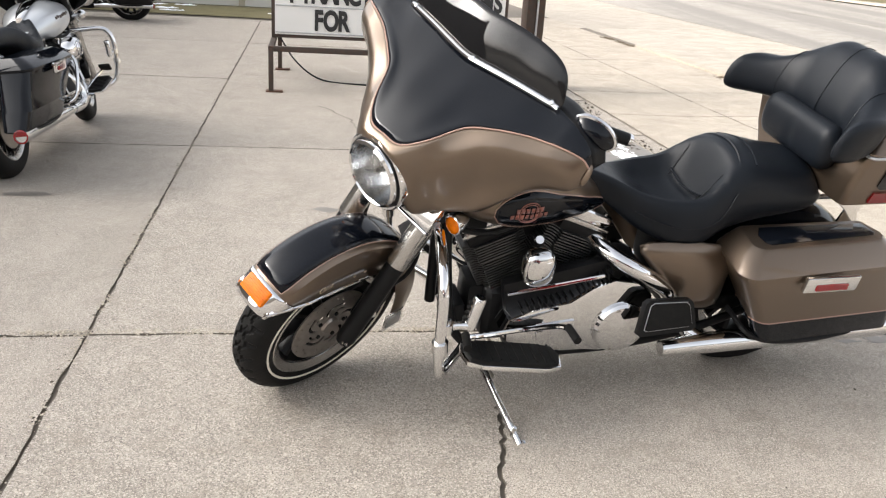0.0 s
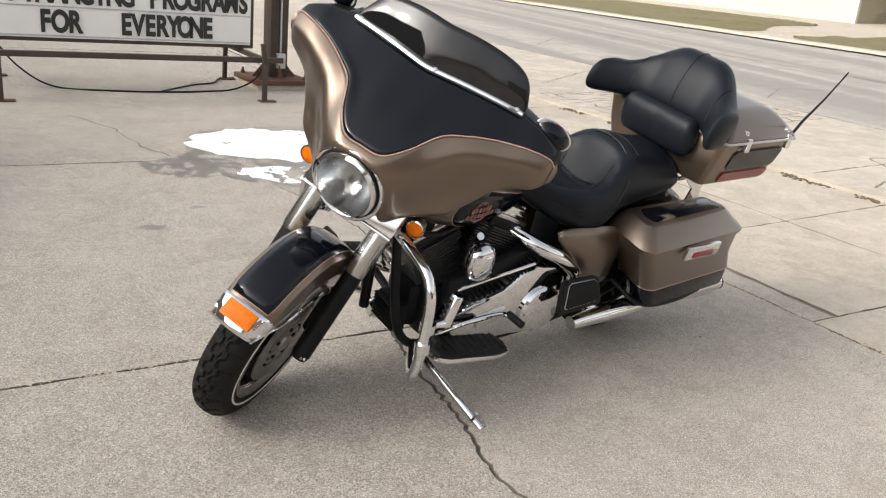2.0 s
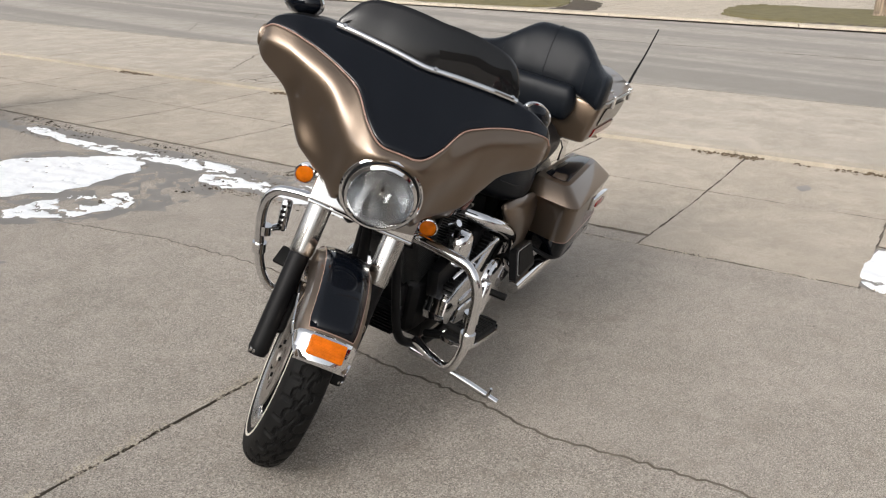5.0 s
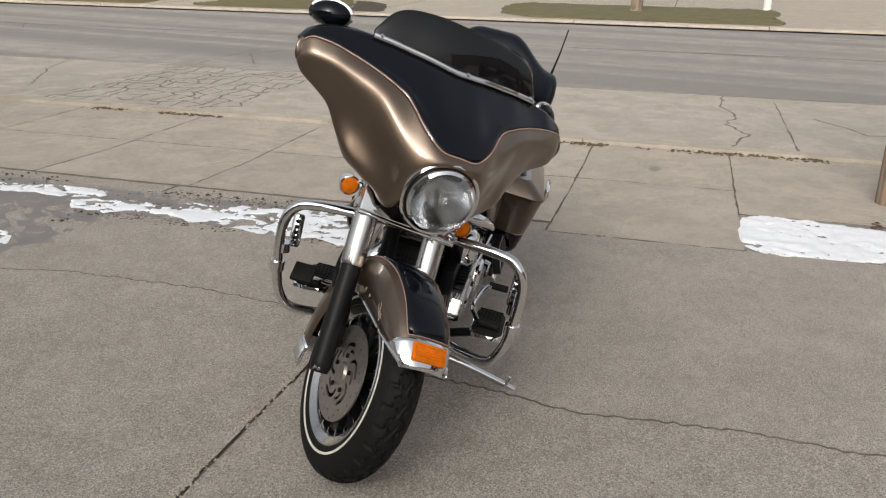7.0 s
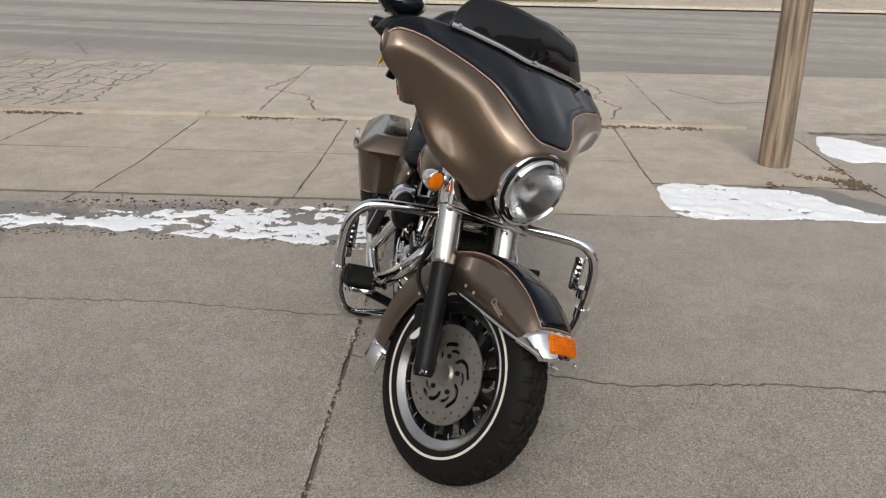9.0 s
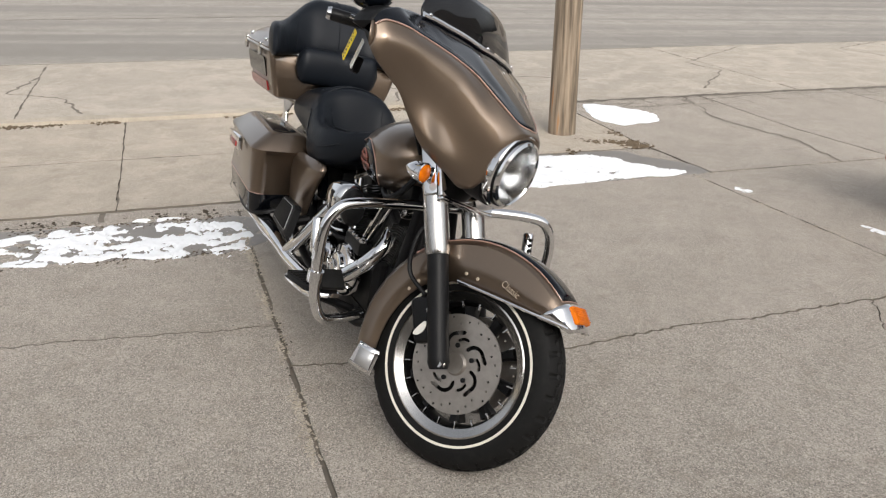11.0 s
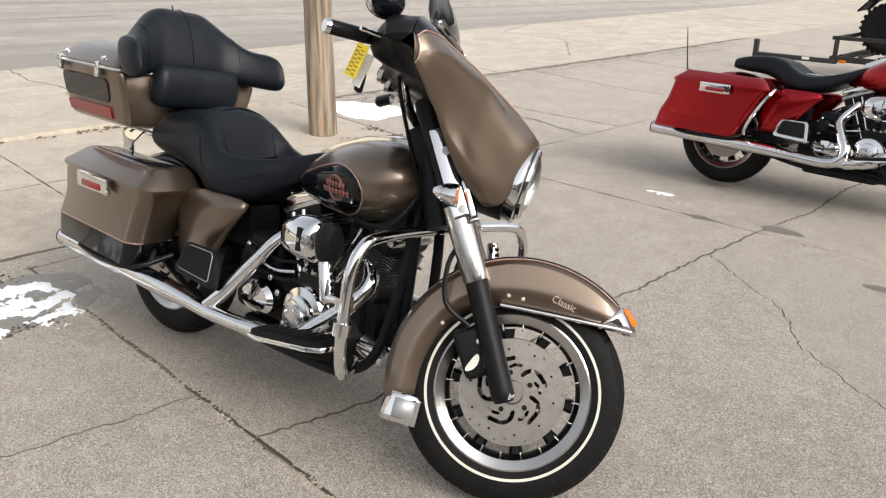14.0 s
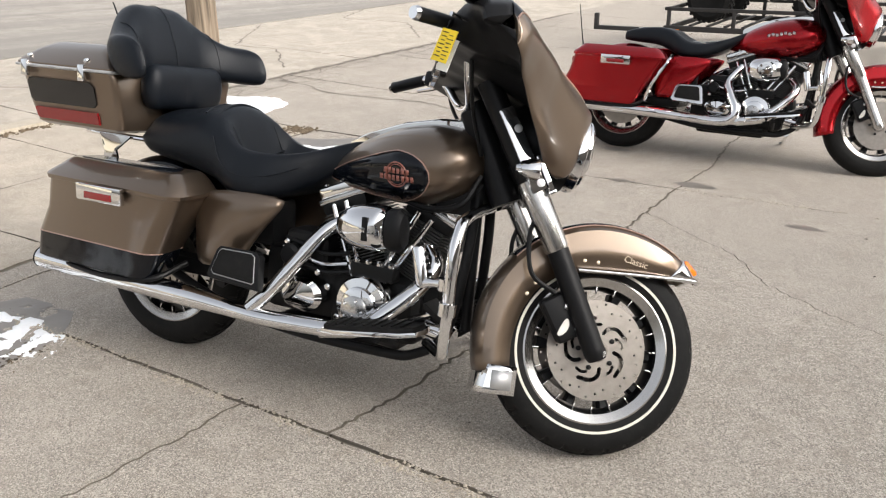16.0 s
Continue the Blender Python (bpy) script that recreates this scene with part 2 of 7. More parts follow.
CLEAR = glass("lamp_glass", (0.97, 0.98, 0.98), 0.03)
CLEAR.node_tree.nodes["Principled BSDF"].inputs["IOR"].default_value = 1.33
CLEAR.node_tree.nodes["Principled BSDF"].inputs["Coat Weight"].default_value = 0.3
SMOKE = glass("smoked_acrylic", (0.012, 0.012, 0.013), 0.04, 0.4)
WINDOWG = mat("dark_window_glass", (0.008, 0.008, 0.009), 0.06, 0.0, 0.0, var=0.2)

# ---------------- mesh helpers ----------------
def obj(name, bm, material, parent=None, label="", smooth=30):
    me = bpy.data.meshes.new(name)
    bmesh.ops.recalc_face_normals(bm, faces=bm.faces)
    bm.to_mesh(me)
    bm.free()
    if material:
        me.materials.append(material)
    if smooth:
        me.polygons.foreach_set("use_smooth", [True] * len(me.polygons))
        me.set_sharp_from_angle(angle=radians(smooth))
    ob = new(name, me)
    ob.parent = parent
    if label:
        ob["label"] = label
    return ob


def part(name, bm, material, parent, label="", smooth=30):
    return obj(name, bm, material, parent, label, smooth)


def thing(name, label, category, group="", m=None, kind=""):
    e = tagged(new(name), label, category, group, kind)
    if m is not None:
        e.matrix_world = m
    return e


def box(size, at=(0, 0, 0), bevel=0.0, rot=None, seg=2, bm=None):
    own = bm if bm is not None else bmesh.new()
    r = bmesh.ops.create_cube(own, size=1.0)
    vs = r["verts"]
    for v in vs:
        v.co = Vector((v.co.x * size[0], v.co.y * size[1], v.co.z * size[2]))
    if bevel:
        es = list({e for v in vs for e in v.link_edges})
        g = bmesh.ops.bevel(own, geom=es, offset=bevel, segments=seg, affect="EDGES", profile=0.6)
        vs = list({v for f in g["faces"] for v in f.verts} | {v for v in vs if v.is_valid})
    m = Matrix.Translation(at) @ (rot if rot is not None else Matrix())
    for v in vs:
        v.co = m @ v.co
    return own


def loft(rings, caps=True, closed=True, bm=None):
    """Skin rings of equal length."""
    own = bm if bm is not None else bmesh.new()
    vs = [[own.verts.new(p) for p in r] for r in rings]
    n = len(rings[0])
    for a, b in zip(vs, vs[1:]):
        for i in range(n if closed else n - 1):
            j = (i + 1) % n
            own.faces.new((a[i], a[j], b[j], b[i]))
    if caps and closed:
        own.faces.new(vs[0][::-1])
        own.faces.new(vs[-1])
    return own


def cr(pts, n):
    """Catmull-Rom points through pts, n steps a span."""
    p = [Vector(q) for q in pts]
    p = [2 * p[0] - p[1]] + p + [2 * p[-1] - p[-2]]
    out = []
    for i in range(1, len(p) - 2):
        for k in range(n):
            t = k / n
            a, b, c, d = p[i - 1:i + 3]
            out.append(0.5 * (2 * b + (c - a) * t + (2 * a - 5 * b + 4 * c - d) * t * t + (3 * b - a - 3 * c + d) * t ** 3))
    out.append(p[-2])
    return out


def tube(pts, r, seg=12, smooth=0, bm=None, caps=True):
    """A pipe along pts; r is one radius or one for each point."""
    p = cr(pts, smooth) if smooth else [Vector(q) for q in pts]
    if isinstance(r, (int, float)):
        rs = [r] * len(p)
    elif smooth:
        rs = [v[0] for v in cr([(q, 0, 0) for q in r], smooth)]
    else:
        rs = list(r)
    rings, up = [], None
    for i, q in enumerate(p):
        d = (p[min(i + 1, len(p) - 1)] - p[max(i - 1, 0)]).normalized()
        if up is None:
            up = d.orthogonal().normalized()
        up = (up - d * up.dot(d)).normalized()
        s = d.cross(up)
        rings.append([q + rs[i] * (math.cos(2 * math.pi * k / seg) * up + math.sin(2 * math.pi * k / seg) * s) for k in range(seg)])
    return loft(rings, caps, True, bm)


def lathe(profile, seg=48, m=None, bm=None, caps=True):
    """Turn (radius, height) pairs about local z, then place by m."""
    m = m or Matrix()
    rings = [[m @ Vector((r * math.cos(2 * math.pi * k / seg), r * math.sin(2 * math.pi * k / seg), h)) for k in range(seg)] for r, h in profile]
    return loft(rings, caps, True, bm)


def axis_y(x, y, z):
    """A pose whose local z runs along +y (to the left)."""
    return Matrix.Translation((x, y, z)) @ Matrix.Rotation(radians(-90), 4, "X")


def along(a, b):
    """A pose at a whose local z points to b."""
    d = Vector(b) - Vector(a)
    return Matrix.Translation(a) @ d.to_track_quat("Z", "Y").to_matrix().to_4x4()


def prism(outline, depth, m=None, bevel=0.0, bm=None):
    """Extrude a flat outline (x, y) by depth along local z."""
    own = bm if bm is not None else bmesh.new()
    m = m or Matrix()
    a = [own.verts.new((x, y, 0)) for x, y in outline]
    f = own.faces.new(a)
    g = bmesh.ops.extrude_face_region(own, geom=[f])
    vs = [e for e in g["geom"] if isinstance(e, bmesh.types.BMVert)]
    for v in vs:
        v.co.z += depth
    allv = a + vs
    if bevel:
        top = [e for e in {e for v in vs for e in v.link_edges} if all(v in vs for v in e.verts)]
        r = bmesh.ops.bevel(own, geom=top, offset=bevel, segments=2, affect="EDGES", profile=0.6)
        allv = [v for v in allv if v.is_valid] + [v for f2 in r["faces"] for v in f2.verts]
    for v in set(allv):
        v.co = m @ v.co
    return own


def surface(rows, nu=6, nv=6):
    """A smooth open sheet through rows of control points; returns a grid of points."""
    dense = [cr(r, nv) for r in rows]
    cols = [cr([d[j] for d in dense], nu) for j in range(len(dense[0]))]
    return [[cols[j][i] for j in range(len(cols))] for i in range(len(cols[0]))]


def sheet(grid, bm=None):
    return loft(grid, caps=False, closed=False, bm=bm)


def solid(ob, t, offset=-1.0):
    md = ob.modifiers.new("thickness", "SOLIDIFY")
    md.thickness, md.offset = t, offset
    return ob


def subsurf(ob, n=2):
    md = ob.modifiers.new("smooth", "SUBSURF")
    md.levels = md.render_levels = n
    return ob


def text(body, size, material, parent, m, depth=0.004, name="letter", align="CENTER", bold=0.028):
    cu = bpy.data.curves.new(name, "FONT")
    cu.body, cu.size, cu.extrude, cu.align_x, cu.align_y, cu.offset = body, size, depth, align, "CENTER", size * bold
    tmp = bpy.data.objects.new(name, cu)
    me = bpy.data.meshes.new_from_object(tmp)
    bpy.data.objects.remove(tmp)
    me.materials.clear()
    me.materials.append(material)
    ob = new(name, me)
    ob.parent = parent
    ob.matrix_local = m
    return ob

# ---------------- ground ----------------
from mathutils.geometry import delaunay_2d_cdt

TURN_LOT = radians(10)
UX, UY = math.cos(TURN_LOT), math.sin(TURN_LOT)


def rise(u):
    """The street climbs gently beyond the sidewalk."""
    return 0.037 * max(0.0, u - 3.7)


def W(u, v, z=0.0):
    return Vector((UX * u - UY * v, UY * u + UX * v, z + rise(u)))


rng = random.Random(7)


def rough_line(a, b, step=0.09, amp=0.004):
    a, b = Vector((*a, 0)), Vector((*b, 0))
    n = max(2, int((b - a).length / step))
    side = Vector((-(b - a).y, (b - a).x, 0)).normalized()
    return [((a + (b - a) * i / n + side * (rng.uniform(-amp, amp) if 0 < i < n else 0)).to_2d()) for i in range(n + 1)]


def crack_line(pts, step=0.024, amp=0.0105):
    out = []
    for p, q in zip(pts, pts[1:]):
        out += rough_line(p, q, step, amp)[:-1]
    return out + [Vector(pts[-1])]


def slab_mesh(outline, top=0.0, depth=0.06, chamfer=0.0004):
    """A flat concrete piece with a worn edge; outline in lot coordinates, counter-clockwise."""
    pts = [Vector(p) for p in outline]
    area = sum(a.x * b.y - b.x * a.y for a, b in zip(pts, pts[1:] + pts[:1]))
    if area < 0:
        pts = pts[::-1]
    n = len(pts)
    inner = []
    for i in range(n):
        d = (pts[(i + 1) % n] - pts[i - 1]).normalized()
        inner.append(pts[i] + Vector((-d.y, d.x)) * chamfer)
    bm = bmesh.new()
    low = [bm.verts.new(W(p.x, p.y, top - depth)) for p in pts]
    mid = [bm.verts.new(W(p.x, p.y, top - 0.004)) for p in pts]
    hi = [bm.verts.new(W(p.x, p.y, top)) for p in inner]
    for a, b in ((low, mid), (mid, hi)):
        for i in range(n):
            j = (i + 1) % n
            bm.faces.new((a[i], a[j], b[j], b[i]))
    flat, _, tris, *_ = delaunay_2d_cdt(inner, [(i, (i + 1) % n) for i in range(n)], [], 1, 1e-6)
    tv = [bm.verts.new(W(p.x, p.y, top)) for p in flat]
    for t in tris:
        f = bm.faces.new([tv[i] for i in t])
        f.normal_update()
        if f.normal.z < 0:
            f.normal_flip()
    return bm


def slab(parent, material, outline, name="slab", top=0.0, label=""):
    """One concrete piece; its broken sides are packed with dirt."""
    ob = obj(name, slab_mesh(outline, top), material, parent, label, smooth=0)
    ob.data.materials.append(GAP if name == "slab" else material)
    for f in ob.data.polygons:
        f.material_index = 0 if abs(f.normal.z) > 0.9 else 1
    return ob


def rect(u0, v0, u1, v1, gap=0.006, amp=0.006):
    c = [(u0 + gap, v0 + gap), (u1 - gap, v0 + gap), (u1 - gap, v1 - gap), (u0 + gap, v1 - gap)]
    out = []
    for a, b in zip(c, c[1:] + c[:1]):
        out += rough_line(a, b, 0.07, amp)[:-1]
    return out


def offset_line(line, d):
    out = []
    for i, p in enumerate(line):
        a, b = line[max(0, i - 1)], line[min(len(line) - 1, i + 1)]
        t = (b - a).normalized()
        out.append(p + Vector((-t.y, t.x)) * d)
    return out


# base sheet to the horizon, just below the slabs
bm = bmesh.new()
us = [-400, -60, -20, 3.7, 5.2, 8.2, 16.6, 30, 60, 400]
vs_ = [-400, -60, -20, 0, 20, 60, 400]
grid_v = [[bm.verts.new(W(u, v, -0.010) if u < 40 else W(u, v, -0.010) - Vector((0, 0, rise(u) - rise(40)))) for v in vs_] for u in us]
for a, b in zip(grid_v, grid_v[1:]):
    for i in range(len(vs_) - 1):
        bm.faces.new((a[i], b[i], b[i + 1], a[i + 1]))
ground = tagged(obj("ground", bm, GAP, smooth=0), "packed dirt ground under the concrete lot", "ground", kind="structure")

lot = tagged(new("pavement"), "worn tan concrete lot slabs with cracked joints", "pavement", kind="structure")
walk_ = tagged(new("sidewalk"), "tan concrete sidewalk slabs beside the street", "sidewalk", kind="structure")

B_U, E_U = -0.79, 2.65
V_LINES = [-26.0, -23.0, -20.2, -17.4, -14.6, -11.8, -8.9, -6.0, -3.05, -0.14, 2.87, 5.8, 8.7, 11.7, 14.9]
crack1 = crack_line([(0.71, 2.86), (0.64, 2.5), (0.62, 2.2), (0.54, 1.85), (0.59, 1.33), (0.56, 0.95), (0.58, 0.72), (0.57, -0.13)])
crack2 = crack_line([(0.575, 0.36), (0.30, 0.55), (0.02, 0.74), (-0.18, 1.02), (-0.45, 1.20), (-0.78, 1.36)])
crack3 = crack_line([(1.06, 2.88), (1.10, 3.25), (1.16, 3.7), (1.15, 4.4), (1.02, 5.0), (0.95, 5.79)])
crack4 = crack_line([(0.57, -0.15), (0.52, -0.7), (0.58, -1.4), (0.50, -2.2), (0.6, -3.04)])


def split_slab(u0, v0, u1, v1, line, gap=0.0075, parent=lot, material=LOT):
    """A slab cut in two along a crack that runs between its far (v1) and near (v0) edges."""
    if line[0].y < line[-1].y:
        line = line[::-1]
    g = 0.008
    v0, v1 = (v0 - 0.006 if v0 == -0.14 else v0), (v1 + 0.006 if v1 == -0.14 else v1)
    left = offset_line(line, -gap)
    right = offset_line(line, gap)
    a = rough_line((left[-1].x, v0 + g), (u0 + g, v0 + g), 0.07, 0.005)[:-1] + rough_line((u0 + g, v0 + g), (u0 + g, v1 - g), 0.07, 0.005)[:-1] + rough_line((u0 + g, v1 - g), (left[0].x, v1 - g), 0.07, 0.005)
    b = rough_line((right[0].x, v1 - g), (u1 - g, v1 - g), 0.07, 0.005)[:-1] + rough_line((u1 - g, v1 - g), (u1 - g, v0 + g), 0.07, 0.005)[:-1] + rough_line((u1 - g, v0 + g), (right[-1].x, v0 + g), 0.07, 0.005)
    return a + left[1:-1], b + right[1:-1][::-1]


pieces = []
for i, (v0, v1) in enumerate(zip(V_LINES, V_LINES[1:])):
    edges_u = [-14.4, -11.0, -7.6, -4.2, B_U, E_U]
    for u0, u1 in zip(edges_u, edges_u[1:]):
        if u0 == B_U and v0 == -0.14:
            a, b = split_slab(u0, v0, u1, v1, crack1)
            # the left half is cut again by the branching crack
            g, v0 = 0.008, v0 - 0.006
            c1 = [p for p in offset_line(crack1, -0.0075)]
            lower = [p for p in c1 if p.y < 0.36]
            upper = [p for p in c1 if p.y >= 0.36]
            low_c, up_c = offset_line(crack2, 0.0024), offset_line(crack2, -0.0024)
            pieces.append(upper + up_c[1:] + rough_line((u0 + g, up_c[-1].y), (u0 + g, v1 - g), 0.07, 0.005) + rough_line((u0 + g, v1 - g), (upper[0].x, v1 - g), 0.07, 0.005)[1:-1])
            pieces.append(low_c[::-1][:-1] + lower + rough_line((lower[-1].x, v0 + g), (u0 + g, v0 + g), 0.07, 0.005)[1:] + rough_line((u0 + g, v0 + g), (u0 + g, low_c[-1].y), 0.07, 0.005)[1:-1])
            pieces.append(b)
        elif u0 == B_U and v0 == 2.87:
            pieces += list(split_slab(u0, v0, u1, v1, crack3, 0.0036))
        elif u0 == B_U and v0 == -3.05:
            pieces += list(split_slab(u0, v0, u1, v1, crack4, 0.005))
        else:
            pieces.append(rect(u0, v0, u1, v1))
for p in pieces:
    slab(lot, LOT, p, top=rng.uniform(-0.002, 0.002))

# sidewalk between lot and kerb
SW = [-24.0, -21.0, -18.6, -16.2, -13.8, -11.4, -9.0, -7.2, -5.4, -3.6, -1.9, -0.3]
for v0, v1 in zip(SW, SW[1:]):
    slab(walk_, LOT, rect(E_U, v0, 5.2, v1, 0.006))
SW = [1.18, 2.30, 3.53, 4.82, 6.1, 7.5, 8.8, 10.1, 11.5, 13.0, 14.5, 16.0, 18.0]
for v0, v1 in zip(SW, SW[1:]):
    slab(walk_, WALKC, rect(2.85 if v0 > 2 else E_U, v0, 4.04, v1, 0.005))
    slab(walk_, WALKC, rect(4.04, v0, 5.2, v1, 0.005))
# pole island and the sunken strip with snow beside it
slab(walk_, WALKC, rect(3.45, -0.3, 5.2, 1.18, 0.006), top=0.0)
slab(walk_, LOT, rect(E_U, -0.3, 3.45, 1.18, 0.006), top=-0.005)
# narrow broken gutter between lot and sidewalk
for v0, v1 in ((2.3, 3.6), (3.6, 4.9), (4.9, 6.6), (6.6, 8.2), (8.2, 10.0), (10.0, 13.0)):
    slab(walk_, LOT, rect(E_U, v0, 2.85, v1, 0.015, 0.01), top=-0.006)

kerb = tagged(new("kerb"), "low worn concrete kerb with flaking yellow paint", "kerb", kind="structure")
for v0, v1 in ((0.0, 2.4), (2.4, 4.8), (4.8, 7.2), (7.2, 9.6), (9.6, 13.0)):
    slab(kerb, KERB, rect(5.2, v0, 5.36, v1, 0.004, 0.006), "kerb_stone", top=0.03)

road = tagged(new("road"), "worn street with a concrete parking lane and grey asphalt", "road", kind="structure")
vv = [-60, -40, -26, -18, -12, -7, -3.2, 0.6, 4.4, 8.2, 12, 16, 22, 30, 45, 70]
for v0, v1 in zip(vv, vv[1:]):
    slab(road, ROADC, rect(5.36 if -0.1 < v0 < 12.5 else 5.2, v0, 8.2, v1, 0.006, 0.01), "slab", top=-0.005)
for v0, v1 in zip(vv[::3], vv[3::3]):
    slab(road, ASPH, rect(8.22, v0, 12.3, v1, 0.003, 0.01), "lane")
    slab(road, ASPH, rect(12.3, v0, 16.6, v1, 0.003, 0.01), "lane")


def crumbs(name, label, lines, per_m, size, material, spread, seed):
    """Loose crumbs of stone lying along the joints."""
    r = random.Random(seed)
    bm = bmesh.new()
    for (u0, v0), (u1, v1) in lines:
        n = int(math.hypot(u1 - u0, v1 - v0) * per_m)
        for _ in range(n):
            t = r.random()
            if noise.noise(Vector((u0 + (u1 - u0) * t * 3, v0 + (v1 - v0) * t * 3, seed))) < -0.05:
                continue
            u, v = u0 + (u1 - u0) * t + r.gauss(0, spread), v0 + (v1 - v0) * t + r.gauss(0, spread)
            k = size * r.uniform(0.4, 1.0) ** 2
            mt = Matrix.Translation(W(u, v, k * 0.15)) @ Matrix.Rotation(r.uniform(0, 6), 4, "Z") @ Matrix.Rotation(r.uniform(-0.5, 0.5), 4, "X") @ Matrix.Diagonal((k, k * r.uniform(0.5, 0.9), k * r.uniform(0.3, 0.6), 1))
            c = [bm.verts.new(mt @ Vector(p)) for p in ((1, 0, 0), (0.2, 0.9, 0), (-0.9, 0.4, 0), (-0.6, -0.8, 0), (0.5, -0.8, 0), (0.1, 0, 1), (0, 0, -1))]
            for i in range(5):
                j = (i + 1) % 5
                bm.faces.new((c[i], c[j], c[5]))
                bm.faces.new((c[j], c[i], c[6]))
    return tagged(obj(name, bm, material, smooth=0), label, "gravel", kind="stuff")


JOINTS = [((B_U, -3.0), (B_U, 8.6)), ((-4.2, 2.87), (E_U, 2.87)), ((-4.2, -0.14), (E_U, -0.14)), ((E_U, -3), (E_U, 8))]
crumbs("gravel", "pale crumbs of concrete along the joints", JOINTS, 170, 0.009, KERB, 0.013, 3)
crumbs("gravel", "pale broken edge of the joint beside the motorcycle", [((B_U, 2.895), (2.3, 2.885)), ((-4.0, 2.89), (B_U, 2.895))], 620, 0.0095, KERB, 0.011, 4)
crumbs("grit", "dark grit and dirt lying along the joints", JOINTS, 70, 0.007, DIRT, 0.016, 5)
SCATTER = [((-3.0 + 0.8 * k, -3.0), (-3.0 + 0.8 * k, 7.5)) for k in range(8)]
crumbs("debris", "scattered small stones and leaf bits on the lot", SCATTER, 3, 0.008, DIRT, 0.35, 9)

# ---------------- motorcycles ----------------
FRONT = Vector((1.59, 0.0, 0.322))
RAKE = Vector((-math.sin(radians(29)), 0, math.cos(radians(29))))


def steer_matrix(deg):
    return Matrix.Translation(FRONT) @ Matrix.Rotation(radians(deg), 4, RAKE) @ Matrix.Translation(-FRONT)


def mirror(bm):
    """Mirror a bmesh across the bike's middle plane, in place."""
    for v in bm.verts:
        v.co.y = -v.co.y
    bmesh.ops.reverse_faces(bm, faces=bm.faces)
    return bm


def tyre_mesh(c, fine=True):
    """A tyre with zigzag tread grooves cut into its crown."""
    side = [(0.206, -0.052), (0.222, -0.060), (0.245, -0.0655), (0.268, -0.066), (0.288, -0.061), (0.297, -0.056)]
    crown = [(0.322 - 0.0205 * (abs(t) ** 2.6), 0.0525 * t) for t in [-1 + 2 * i / (36 if fine else 8) for i in range(37 if fine else 9)]]
    prof = side + crown + [(r, -h) for r, h in side[::-1]]
    n = 300 if fine else 90
    m = axis_y(*c)
    rings = []
    for r, h in prof:
        ring = []
        for k in range(n):
            rr = r
            if fine and abs(h) < 0.0526:
                ph = (k % 10) / 10
                zig = 0.0085 * max(-1.0, min(1.0, 2.0 * (4 * abs(ph - 0.5) - 1)))
                for g in (-0.019, 0.019):
                    if abs(h - g - (zig if g > 0 else -zig)) < 0.0047:
                        rr = r - 0.007
                if abs(h) < 0.014 and abs(h - 0.5 * zig) < 0.0031 and ph < 0.6:
                    rr = r - 0.005
                if abs(h) > 0.026 and (k + (5 if h > 0 else 0)) % 10 in (3, 4):
                    rr = r - 0.006
            a = 2 * math.pi * k / n
            ring.append(m @ Vector((rr * math.cos(a), rr * math.sin(a), h)))
        rings.append(ring)
    return loft(rings, caps=False)


def slot_outline(line, hw, turn, side):
    """A rounded slot about a centre line of (radius, degrees)."""
    p = cr([(r * math.cos(radians(a)), r * math.sin(radians(a)), 0) for r, a in line], 4)
    left, right = [], []
    for i, q in enumerate(p):
        d = (p[min(i + 1, len(p) - 1)] - p[max(i - 1, 0)]).normalized()
        n = Vector((-d.y, d.x, 0)) * hw
        left.append(q + n)
        right.append(q - n)
    d0, d1 = (p[0] - p[1]).normalized() * hw, (p[-1] - p[-2]).normalized() * hw
    loop = left + [p[-1] + d1] + right[::-1] + [p[0] + d0]
    rot = Matrix.Rotation(radians(turn), 3, "Z")
    return [Vector(((rot @ q).x, (rot @ q).y * side)) for q in loop]


def inside(p, loop):
    c = False
    for a, b in zip(loop, loop[1:] + loop[:1]):
        if (a.y > p.y) != (b.y > p.y) and p.x < (b.x - a.x) * (p.y - a.y) / (b.y - a.y) + a.x:
            c = not c
    return c


